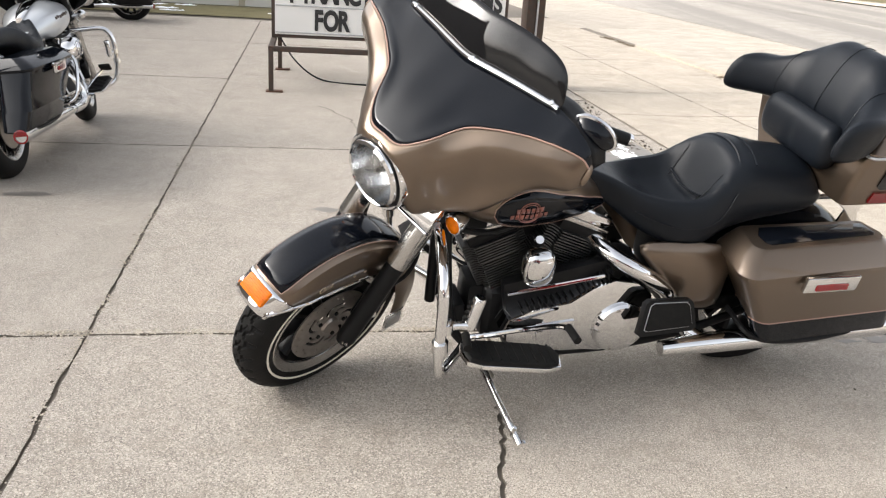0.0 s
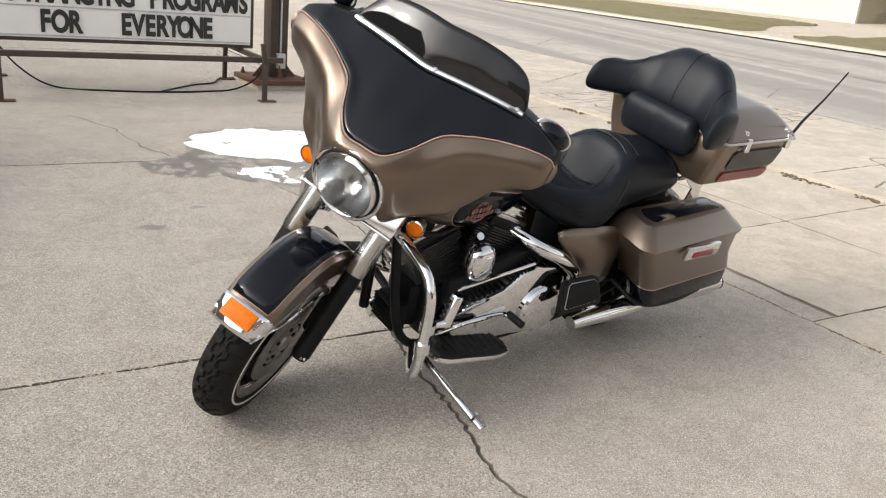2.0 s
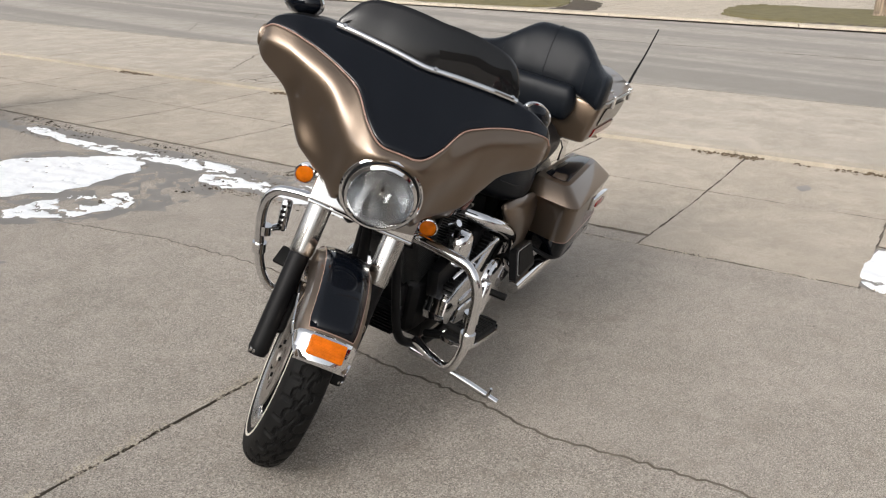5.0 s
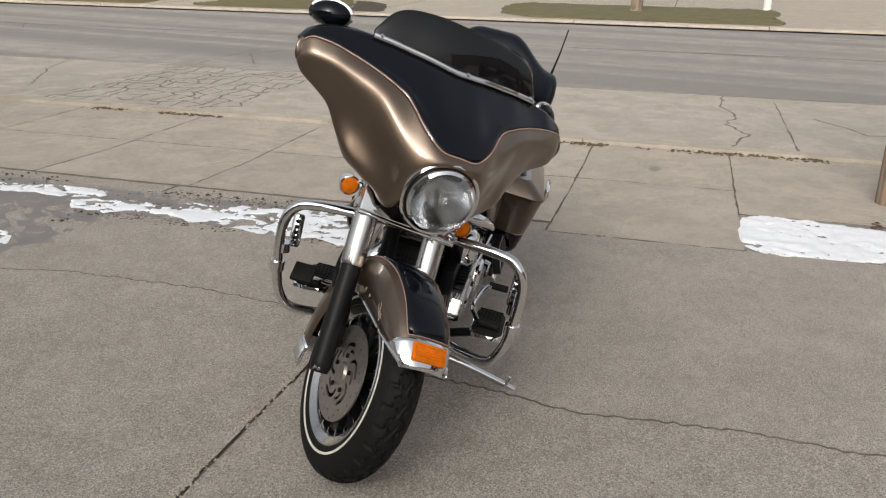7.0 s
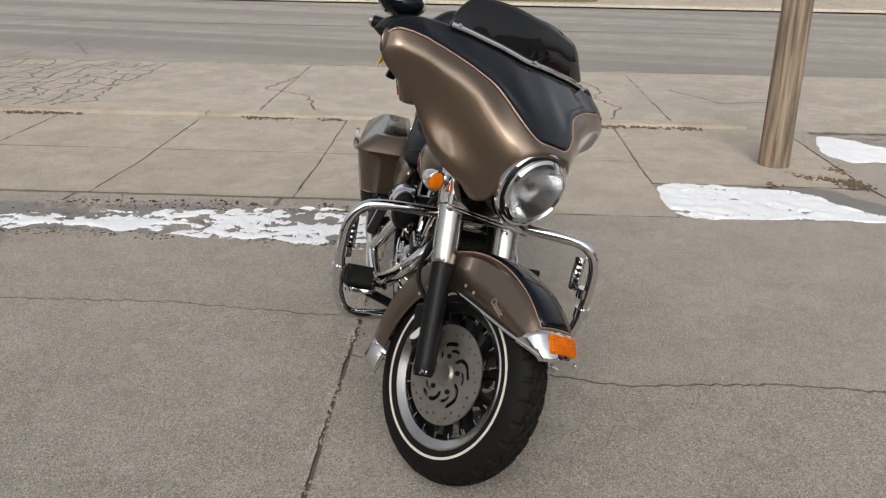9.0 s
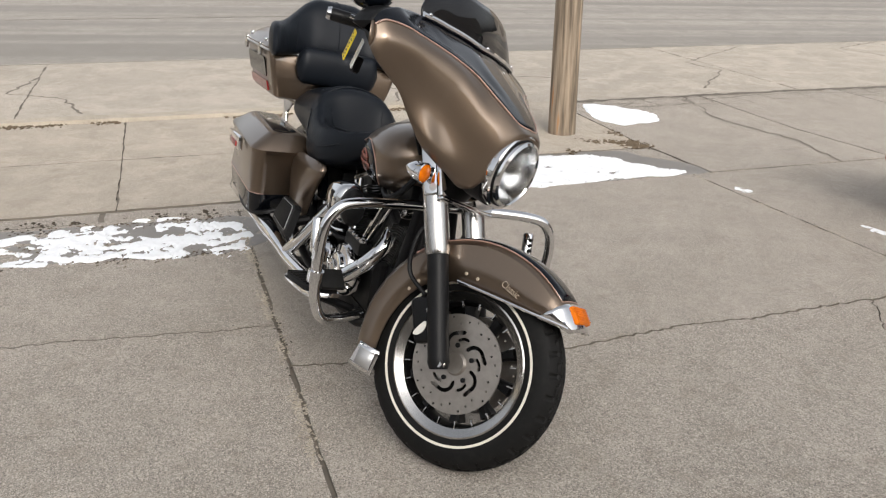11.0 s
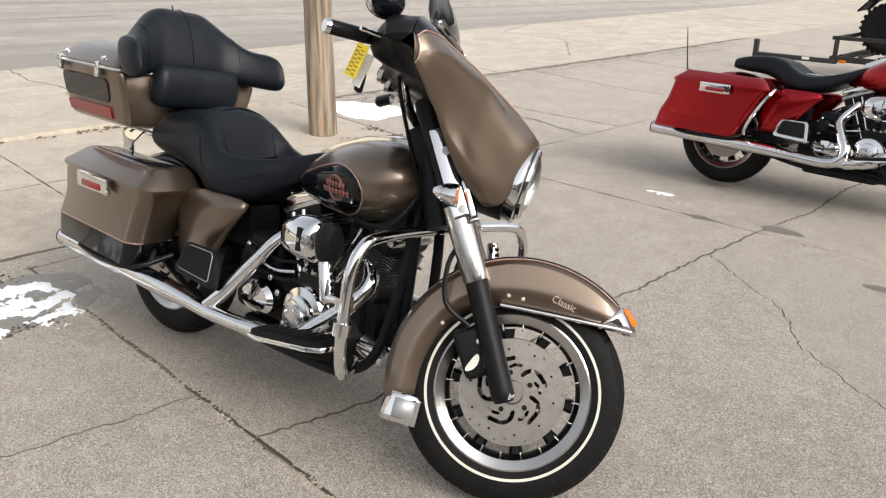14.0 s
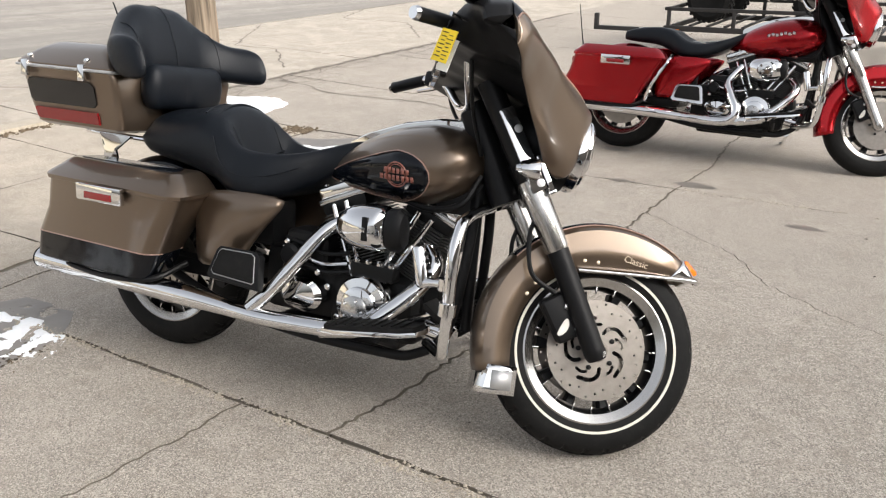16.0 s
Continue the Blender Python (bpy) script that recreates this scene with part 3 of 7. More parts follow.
def disc_mesh(m, side, fine):
    """A flat brake disc with five hooked slots, five short ones and two rows of drillings."""
    n = 96 if fine else 40
    ring = [[Vector((r * math.cos(2 * math.pi * k / n), r * math.sin(2 * math.pi * k / n))) for k in range(n)] for r in (0.1515, 0.034)]
    holes = []
    for k in range(5 if fine else 0):
        holes.append(slot_outline([(0.056, 0), (0.076, 7), (0.091, 22), (0.098, 46)], 0.0062, 72 * k, side))
        holes.append(slot_outline([(0.071, 36), (0.078, 48), (0.080, 60)], 0.0048, 72 * k, side))
    for k in range(30 if fine else 0):
        a, r = 2 * math.pi * k / 30, 0.121 + 0.0105 * (k % 3)
        holes.append([Vector((r * math.cos(a) + 0.0037 * math.cos(t), r * math.sin(a) + 0.0037 * math.sin(t))) for t in [2 * math.pi * j / 8 for j in range(8)]])
    loops = ring + holes
    pts, edges = [], []
    for lp in loops:
        o = len(pts)
        pts += lp
        edges += [(o + i, o + (i + 1) % len(lp)) for i in range(len(lp))]
    flat, _, tris, *_ = delaunay_2d_cdt(pts, edges, [], 0, 1e-7)
    bm = bmesh.new()
    vs = [bm.verts.new(m @ Vector((p.x, p.y, 0))) for p in flat]
    for t in tris:
        c = (flat[t[0]] + flat[t[1]] + flat[t[2]]) / 3
        if 0.0339 < c.length < 0.152 and not any(inside(c, h) for h in holes):
            bm.faces.new([vs[i] for i in t])
    bmesh.ops.delete(bm, geom=[v for v in bm.verts if not v.link_faces], context="VERTS")
    return bm


def wheel(B0, c, S, discs=(-1, 1), k=0.975, fine=True, line=True, wide=1.0):
    """A cast wheel with whitewall tyre, centred at c, placed by S."""
    fit = Matrix.Translation(c) @ Matrix.Diagonal((k, wide, k, 1.0)) @ Matrix.Translation(-Vector(c))
    S = (S if S is not None else Matrix()) @ fit
    B = B0
    w = B("wheel", lathe([(0.03, -0.055), (0.045, -0.05), (0.05, -0.03), (0.05, 0.03), (0.045, 0.05), (0.03, 0.055)], 24, axis_y(*c)), SATIN, S, None, "black cast wheel with polished rim")
    B("tyre", tyre_mesh(c, fine), RUBBER, S, w, "black tyre with thin white sidewall line" if line else "black tyre")
    for s in (-1, 1):
        if line:
            B("whitewall_line", lathe([(0.2432, s * 0.0650), (0.2432, s * 0.0672), (0.2508, s * 0.0675), (0.2508, s * 0.0655)], 96, axis_y(*c), caps=False), WHITEW, S, w)
        B("rim_flange", lathe([(0.190, s * 0.040), (0.194, s * 0.049), (0.206, s * 0.056), (0.219, s * 0.063), (0.224, s * 0.061), (0.218, s * 0.052), (0.202, s * 0.035), (0.190, s * 0.03)], 96, axis_y(*c), caps=False), ALLOY, S, w, "polished rim flange")
    B("rim_barrel", lathe([(0.192, -0.045), (0.184, -0.02), (0.184, 0.02), (0.192, 0.045)], 72, axis_y(*c), caps=False), SATIN, S, w)
    for k in range(10):
        a = 2 * math.pi * k / 10
        d = Vector((math.cos(a), 0, math.sin(a)))
        t = Vector((-math.sin(a), 0, math.cos(a)))
        rings = []
        for r, wd, dp in ((0.045, 0.02, 0.035), (0.09, 0.015, 0.028), (0.14, 0.014, 0.026), (0.178, 0.02, 0.034)):
            p = Vector(c) + d * r
            rings.append([p + t * wd * sx + Vector((0, dp * sy, 0)) for sx, sy in ((-1, -0.6), (-0.5, -1), (0.5, -1), (1, -0.6), (1, 0.6), (0.5, 1), (-0.5, 1), (-1, 0.6))])
        B("spoke", loft(rings), SATIN, S, w)
    for k in range(20):
        a = 2 * math.pi * (k + 0.25) / 20
        for s in (-1,):
            p = Vector(c) + Vector((math.cos(a), 0, math.sin(a))) * 0.183 + Vector((0, s * 0.040, 0))
            B("rim_rib", box((0.022, 0.012, 0.004), p, 0.001, Matrix.Rotation(-a, 4, "Y")), ALLOY, S, w)
    for s in discs:
        m = axis_y(c[0], c[1] + s * 0.062, c[2])
        disc = solid(B("brake_disc", disc_mesh(m, -s, fine), DISC, S, w, "slotted and drilled steel brake disc", 0), 0.005, 0)
        B("disc_carrier", lathe([(0.02, s * 0.012), (0.030, s * 0.012), (0.036, s * 0.004), (0.036, -s * 0.004), (0.02, -s * 0.004)], 40, m), DISC, S, disc)
        for k in range(5):
            a = 2 * math.pi * (k + 0.5) / 5
            B("disc_bolt", lathe([(0.0075, -0.009), (0.0075, 0.009), (0.004, 0.010)] if s > 0 else [(0.004, -0.010), (0.0075, -0.009), (0.0075, 0.009)], 10, m @ Matrix.Translation((0.056 * math.cos(a), 0.056 * math.sin(a), 0))), SATIN, S, disc)
    return w


def fender_points(c, a, w, r_out, r_in, ny=5):
    """One cross-section of a mudguard at angle a: from the right lower edge over the crown to the left lower edge."""
    pts = [(-w, r_in), (-w * 1.0, (r_in + r_out) / 2), (-w * 0.93, r_out - 0.022), (-w * 0.72, r_out - 0.006), (-w * 0.38, r_out), (0, r_out + 0.002)]
    pts = pts + [(-y, r) for y, r in pts[-2::-1]]
    return [Vector((c[0] + r * math.cos(a), c[1] + y, c[2] + r * math.sin(a))) for y, r in pts]


def ellipse_ring(x, cy, cz, hw, up, dn, n=28, power=2.3):
    ring = []
    for k in range(n):
        a = 2 * math.pi * k / n
        ca, sa = math.cos(a), math.sin(a)
        y = hw * math.copysign(abs(ca) ** (2 / power), ca)
        z = (up if sa > 0 else dn) * math.copysign(abs(sa) ** (2 / power), sa)
        ring.append(Vector((x, cy + y, cz + z)))
    return ring


def interp(table, x):
    for (a, *va), (b, *vb) in zip(table, table[1:]):
        if min(a, b) - 1e-9 <= x <= max(a, b) + 1e-9:
            t = (x - a) / (b - a)
            return [p + (q - p) * t for p, q in zip(va, vb)]
    return list(table[0][1:]) if abs(x - table[0][0]) < abs(x - table[-1][0]) else list(table[-1][1:])


FAIRING = [  # stations across (y), from the lower edge to the top edge: x, z
    (0.00, ((1.40, 0.930), (1.435, 0.945), (1.462, 0.968), (1.472, 0.990), (1.452, 1.012), (1.365, 1.078), (1.275, 1.132), (1.185, 1.185))),
    (0.06, ((1.40, 0.915), (1.435, 0.930), (1.462, 0.957), (1.472, 0.985), (1.446, 1.014), (1.360, 1.080), (1.270, 1.135), (1.180, 1.188))),
    (0.11, ((1.388, 0.790), (1.420, 0.806), (1.440, 0.872), (1.448, 0.965), (1.400, 1.045), (1.330, 1.090), (1.252, 1.140), (1.172, 1.190))),
    (0.16, ((1.336, 0.811), (1.374, 0.826), (1.384, 0.892), (1.392, 1.002), (1.320, 1.092), (1.283, 1.114), (1.226, 1.150), (1.162, 1.190))),
    (0.22, ((1.306, 0.838), (1.334, 0.856), (1.322, 0.930), (1.330, 1.052), (1.276, 1.112), (1.244, 1.131), (1.200, 1.159), (1.152, 1.190))),
    (0.26, ((1.287, 0.861), (1.308, 0.880), (1.292, 0.950), (1.300, 1.070), (1.251, 1.120), (1.222, 1.138), (1.183, 1.161), (1.143, 1.188))),
    (0.30, ((1.252, 0.914), (1.260, 0.922), (1.263, 0.980), (1.274, 1.078), (1.228, 1.126), (1.202, 1.143), (1.168, 1.163), (1.134, 1.185))),
    (0.34, ((1.220, 0.968), (1.227, 0.975), (1.238, 1.018), (1.250, 1.086), (1.211, 1.130), (1.190, 1.146), (1.164, 1.162), (1.137, 1.179))),
    (0.38, ((1.199, 0.994), (1.206, 1.000), (1.218, 1.034), (1.228, 1.090), (1.196, 1.133), (1.178, 1.149), (1.160, 1.161), (1.140, 1.172))),
    (0.435, ((1.182, 1.022), (1.187, 1.028), (1.193, 1.048), (1.196, 1.088), (1.170, 1.126), (1.162, 1.134), (1.153, 1.141), (1.144, 1.146))),
    (0.458, ((1.164, 1.047), (1.167, 1.052), (1.169, 1.062), (1.166, 1.080), (1.156, 1.104), (1.152, 1.109), (1.149, 1.112), (1.146, 1.114))),
]


def fairing_grid():
    rows = []
    st = [(-y, p) for y, p in FAIRING[:0:-1]] + FAIRING
    for y, p in st:
        rows.append([(x, y, z) for x, z in p])
    roll = Matrix.Translation((0, 0, 0.9)) @ Matrix.Rotation(radians(3.5), 4, "X") @ Matrix.Translation((0, 0, -0.9))
    return [[roll @ q for q in r] for r in surface(rows, 6, 5)]


def build_bike(name, label, m, steer, paint, panel, stripe, trunk=True, group="", emblem=True, fairing=True, card=False, bag_paint=None, script=None):
    e = thing(name, label, "motorcycle", group, m)
    S1 = steer_matrix(steer) @ Matrix.Translation((0, 0.012 if trunk else 0.0, 0))
    S0 = None
    bag_paint = bag_paint or paint

    def B(nm, bm, material, S=S0, parent=None, lab="", smooth=35):
        if S is not None:
            for v in bm.verts:
                v.co = S @ v.co
        return part(nm, bm, material, parent or e, lab, smooth)

    # --- wheels
    wheel(B, (1.572, 0, 0.313), S1, fine=trunk, line=trunk, k=0.945, wide=0.924)
    wheel(B, (0.0, 0, 0.307), S0, (-1,), fine=trunk, line=False)

    # --- front mudguard
    c = (1.578, 0, 0.322)
    tab = [(40, 0.358, 0.345), (42, 0.359, 0.333), (45, 0.359, 0.313), (52, 0.359, 0.277), (60, 0.358, 0.249), (70, 0.357, 0.2267), (80, 0.356, 0.214), (90, 0.356, 0.2087), (100, 0.356, 0.2095), (110, 0.356, 0.2165), (116, 0.356, 0.226), (125, 0.357, 0.234), (140, 0.357, 0.244), (170, 0.358, 0.252), (190, 0.357, 0.262), (206, 0.363, 0.275)]
    rows = []
    for k in range(44):
        a = 40 + (198 - 40) * k / 43
        ro, ri = interp(tab, a)
        w = 0.086 if a > 60 else 0.086 - 0.020 * ((60 - a) / 20) ** 1.5
        rows.append(fender_points(c, radians(a), w, ro, ri))
    fen = solid(B("front_fender", sheet(rows), paint, S1, None, "painted front mudguard"), 0.004, 0)
    rows = []
    for k in range(20):
        a = 53.5 + (140 - 53.5) * k / 19
        ro, ri = interp(tab, a)
        wp = 0.066 * (1.0 if k > 0 else 0.93)
        rows.append([Vector((c[0] + (ro + 0.0040 - 0.0090 * abs(t) ** 3) * math.cos(radians(a)), wp * t, c[2] + (ro + 0.0040 - 0.0090 * abs(t) ** 3) * math.sin(radians(a)))) for t in (-1, -0.6, -0.2, 0.2, 0.6, 1)])
    if panel is not paint:
        solid(B("fender_panel", sheet(rows), panel, S1, fen, "gloss black crown panel"), 0.002, 1)
        edge = [r[0] for r in rows[::-1]] + rows[0] + [r[-1] for r in rows]
        B("pinstripe", tube(edge, 0.0022, 6), stripe, S1, fen)
    # chrome tip with amber lamp
    rows = []
    for k in range(8):
        a = 39 + 13 * k / 7
        ro, ri = interp(tab, max(40, a))
        w = 0.090 - 0.020 * (max(0, 60 - a) / 20) ** 1.5
        rows.append(fender_points(c, radians(a), w, ro + 0.003, ri - 0.004))
    tip = solid(B("fender_tip", sheet(rows), CHROME, S1, fen, "chrome fender tip"), 0.003, 1)
    la = radians(46.5)
    lc = Vector((c[0] + 0.362 * math.cos(la), 0, c[2] + 0.362 * math.sin(la)))
    B("fender_lamp", box((0.020, 0.100, 0.052), lc, 0.006, Matrix.Rotation(-la, 4, "Y")), AMBER, S1, tip, "amber fender tip lamp")
    for k in range(6):
        B("lens_rib", box((0.004, 0.092, 0.0035), lc + Matrix.Rotation(-la, 3, "Y") @ Vector((0.0105, 0, -0.018 + 0.0072 * k)), 0.001, Matrix.Rotation(-la, 4, "Y")), AMBER, S1, tip)
    for s in (-1, 1):
        pts = []
        for a in (41, 46, 52, 60, 70, 80, 90, 102, 114):
            ro, ri = interp(tab, a)
            w = 0.088 if a > 60 else 0.088 - 0.020 * ((60 - a) / 20) ** 1.5
            pts.append((c[0] + (ri + 0.006) * math.cos(radians(a)), s * (w + 0.002), c[2] + (ri + 0.006) * math.sin(radians(a))))
        B("fender_trim", tube(pts, 0.005, 8, 3), CHROME, S1, fen, "chrome trim strip")
        for a, r_ in ((99, 0.242), (108, 0.251), (143.5, 0.263), (152, 0.262)):
            q = (c[0] + r_ * math.cos(radians(a)), s * 0.086, c[2] + r_ * math.sin(radians(a)))
            B("rivet", lathe([(0.006, 0), (0.0055, 0.002), (0.002, 0.003)], 10, axis_y(*q) if s > 0 else axis_y(*q) @ Matrix.Rotation(math.pi, 4, "X")), BRASS, S1, fen)
    if trunk:
        for s in (-1, 1):
            da = radians(91)
            o = Vector((1.648, s * 0.0928, 0.576))
            xa = Vector((math.sin(da), 0, -math.cos(da))) * (1 if s < 0 else -1)
            za = Vector((0, s, 0))
            ya = za.cross(xa)
            mt = Matrix((xa.to_4d(), ya.to_4d(), za.to_4d(), o.to_4d())).transposed()
            for r_ in range(3):
                mt[3][r_] = 0.0
            mt[3][3] = 1.0
            shear = Matrix(((1, 0.5, 0, 0), (0, 1, 0, 0), (0, 0, 1, 0), (0, 0, 0, 1)))
            text("Classic", 0.025, BRASS, fen, S1 @ mt @ shear, 0.0006, "script", bold=-0.004)
    # chrome rear skirt, level at its foot
    if trunk:
        xf, w = 1.345, 0.0885
        levels = [0.236 - 0.080 * k / 5 for k in range(6)]
        rows = []
        for z in levels:
            xb = 1.232 + 0.012 * (z - 0.155) / 0.08
            half = [(-w, xf), (-w, 1.295), (-w * 0.96, xb + 0.024), (-w * 0.74, xb + 0.007), (-w * 0.38, xb + 0.001), (0, xb)]
            rows.append([Vector((x, y, z)) for y, x in half + [(-y, x) for y, x in half[-2::-1]]])
        skirt = solid(B("fender_skirt", sheet(rows), CHROME, S1, fen, "chrome skirt on the mudguard"), 0.004, 1)
        for s in (-1, 1):
            pad = [[Vector((x, s * 0.0932, z)) for x in (xf - 0.012, 1.300, 1.275)] for z in (0.222, 0.195, 0.169)]
            solid(B("skirt_pad", sheet(pad), GALV, S1, skirt, "grey insert in the chrome skirt"), 0.002, 0)
    # --- fork
    for s in (-1, 1):
        y = s * 0.122
        a0, a1, a2, a3 = Vector((1.560, y, 0.288)), Vector((1.41, y, 0.575)), Vector((1.305, y, 0.755)), Vector((1.20, y, 0.935))
        leg = B("fork_leg", tube([a0, a0 + (a1 - a0) * 0.06, a0 + (a1 - a0) * 0.1, a1], [0.026, 0.032, 0.031, 0.031], 20), SATIN if trunk else ALLOY, S1, None, "black fork lower leg" if trunk else "polished fork lower leg")
        B("axle_nut", lathe([(0.014, 0), (0.014, 0.018), (0.009, 0.022), (0.009, 0.03)], 12, axis_y(1.566, y - s * 0.004, 0.307) if s > 0 else axis_y(1.566, y - s * 0.004, 0.307) @ Matrix.Rotation(math.pi, 4, "X")), ALLOY, S1, leg)
        B("fork_cover", tube([a1, a1 + (a2 - a1) * 0.05, a2 - (a2 - a1) * 0.06, a2], [0.033, 0.036, 0.037, 0.037], 24), ALLOY, S1, leg, "polished upper fork cover")
        B("fork_tube", tube([a2, a3 + (a3 - a2) * 0.45], 0.034, 20), SATIN, S1, leg, "black upper fork tube")
        pm = along(a2 + Vector((0.012, s * 0.036, -0.02)), a3 + Vector((0.012, s * 0.036, 0)))
        B("fork_bracket", box((0.045, 0.016, 0.25), (a2 + a3) / 2 + Vector((0.016, s * 0.036, -0.012)), 0.006, Matrix.Rotation(radians(-30.3), 4, "Y")), CHROME, S1, leg, "chrome fork bracket")
        for f in (-0.04, 0.74):
            q = a2 + (a3 - a2) * f + Vector((0.020, s * 0.039, 0))
            B("bracket_bolt", lathe([(0.012, 0), (0.012, 0.006), (0.006, 0.007)], 12, axis_y(*q) if s > 0 else axis_y(*q) @ Matrix.Rotation(math.pi, 4, "X")), GALV, S1, leg)
        # caliper
        cal = B("brake_caliper", box((0.085, 0.05, 0.135), (1.450, s * 0.096, 0.392), 0.020, Matrix.Rotation(radians(-32), 4, "Y"), 3), SATIN, S1, None, "black brake caliper")
        kid = []
        for j in range(24):
            a = 2 * math.pi * j / 24
            kx, kz = 0.0105 * math.cos(a), 0.027 * math.sin(a)
            kid.append((kx - 6.0 * kz * kz + 0.004, kz))
        km = Matrix.Translation((1.452, s * 0.119, 0.365)) @ Matrix.Rotation(radians(24), 4, "Y") @ Matrix.Rotation(radians(90), 4, "X")
        B("caliper_badge", prism(kid, 0.005, km @ Matrix.Translation((0, 0, -0.0025 + s * -0.003))), TRIMW, S1, cal, "pale kidney-shaped badge")
        for bx_, bz_ in ((1.457, 0.423), (1.493, 0.367)):
            B("caliper_bolt", lathe([(0.009, 0), (0.009, 0.010), (0.005, 0.011)], 10, axis_y(bx_, s * 0.116, bz_) if s > 0 else axis_y(bx_, s * 0.116, bz_) @ Matrix.Rotation(math.pi, 4, "X")), ALLOY, S1, cal)
        B("brake_hose", tube([(1.42, s * 0.115, 0.455), (1.345, s * 0.125, 0.50), (1.325, s * 0.125, 0.60), (1.34, s * 0.10, 0.70), (1.28, s * 0.07, 0.82)], 0.007, 8, 5), SATIN, S1)
        # turn signal
        q = Vector((1.297, s * 0.166, 0.773))
        stalk = B("turn_signal", lathe([(0.008, -0.015), (0.020, 0.0), (0.027, 0.018), (0.030, 0.036), (0.031, 0.047), (0.0275, 0.049), (0.0268, 0.042)], 24, along(q + Vector((-0.035, s * 0.038, 0)), q + Vector((0.2, s * 0.04, 0)))), CHROME, S1, None, "chrome turn signal with amber lens")
        B("lens", lathe([(0.0262, 0.040), (0.0255, 0.046), (0.018, 0.050), (0.005, 0.0515)], 24, along(q + Vector((-0.035, s * 0.038, 0)), q + Vector((0.2, s * 0.04, 0)))), AMBER, S1, stalk, "amber lens")
        B("stalk", tube([q + Vector((-0.02, -s * 0.02, 0)), q + Vector((-0.02, s * 0.03, 0))], 0.012, 10), CHROME, S1, stalk)
    B("fork_brace", box((0.07, 0.26, 0.05), (1.295, 0, 0.80), 0.015, Matrix.Rotation(radians(-29), 4, "Y")), SATIN, S1)
    B("steering_head", tube([(1.27, 0, 0.70), (1.14, 0, 0.96)], 0.045, 18), SATIN, S1)
    B("nacelle_plate", box((0.016, 0.335, 0.105), (1.338, 0, 0.778), 0.006, Matrix.Rotation(radians(-30), 4, "Y")), CHROME, S1, None, "chrome plate across the fork below the headlamp")
    B("nacelle_lip", box((0.022, 0.335, 0.010), (1.366, 0, 0.728), 0.004, Matrix.Rotation(radians(-30), 4, "Y")), CHROME, S1)

    # --- headlamp
    hm = along((1.365, 0, 0.888), (2.4, 0, 0.79))
    hl = B("headlamp", lathe([(0.07, 0.0), (0.098, 0.02), (0.104, 0.06), (0.104, 0.10), (0.102, 0.112), (0.094, 0.118), (0.090, 0.112)], 48, hm, caps=False), CHROME, S1, None, "round headlamp with chrome bezel")
    bowl = [(0.091 * t, 0.014 + 0.092 * t ** 2.3) for t in [1 - 0.97 * k / 22 for k in range(23)]]
    facet = loft([[hm @ Vector((r * math.cos(a), r * math.sin(a), h + 0.0007 * math.cos(r * math.sin(a) * 560) * min(1, (0.091 - r) * 90))) for a in [2 * math.pi * k / 120 for k in range(120)]] for r, h in bowl], False)
    B("reflector", facet, REFLEC, S1, hl)
    B("bulb", lathe([(0.002, 0.04), (0.012, 0.045), (0.013, 0.075), (0.008, 0.085), (0.002, 0.088)], 16, hm), ALLOY, S1, hl)
    flute = []
    for k in range(169):
        y = 0.0915 * (-0.999 + 1.998 * k / 168)
        half = math.sqrt(0.0915 ** 2 - y * y)
        ripple = 0.0005 * math.cos(y * 1050) * min(1.0, (0.0915 - abs(y)) * 120)
        flute.append([hm @ Vector((x, y, 0.1365 - 0.0245 * min(1.0, math.hypot(x, y) / 0.0915) ** 2.4 + ripple * min(1.0, (half - abs(x)) * 150))) for x in [half * (-1 + 2 * q / 18) for q in range(19)]])
    flute = sheet(flute)
    B("lens", flute, CLEAR, S1, hl, "clear fluted glass lens").visible_shadow = False
    B("surround", lathe([(0.096, -0.03), (0.110, 0.03), (0.1165, 0.075), (0.119, 0.090), (0.1185, 0.097), (0.114, 0.101), (0.108, 0.099)], 48, hm, caps=False), CHROME, S1, hl, "deep chrome headlamp shell")
    # black shell doubles as the shaded fairing underside beside the headlamp
    B("housing", lathe([(0.060, -0.14), (0.105, -0.09), (0.119, -0.04), (0.1205, 0.02), (0.1215, 0.066), (0.117, 0.067)], 40, hm, caps=False), SATIN, S1, hl, "black housing behind the headlamp, standing in for the shaded underside")
    B("gasket", lathe([(0.108, 0.097), (0.1045, 0.104), (0.102, 0.102)], 48, hm, caps=False), SATIN, S1, hl, "thin black rubber gasket")

    # --- fairing
    if fairing:
        g = fairing_grid()
        k = 4 * 5
        fr = solid(B("fairing", sheet([r[:k + 1] for r in g]), paint, S1, None, "painted batwing fairing"), 0.006, 0)
        solid(B("fairing_panel", sheet([r[k:] for r in g]), panel, S1, fr, "gloss black fairing panel" if panel is not paint else ""), 0.006, 0)
        if panel is not paint:
            B("pinstripe", tube([r[k] + (r[k] - Vector((1.0, 0, 1.0))).normalized() * 0.004 for r in g], 0.0025, 6), stripe, S1, fr)
        for end, s in ((0, -1), (-1, 1)):
            mid = sum(g[end], Vector()) / len(g[end])
            B("wing_end", sheet([[p + (mid - p) * t + Vector((0, s * 0.016 * math.sqrt(1 - (1 - t) ** 2), 0)) for p in g[end] + g[end][:1]] for t in (0.0, 0.12, 0.35, 0.65, 0.97)]), paint, S1, fr)
        # inner fairing
        inner = []
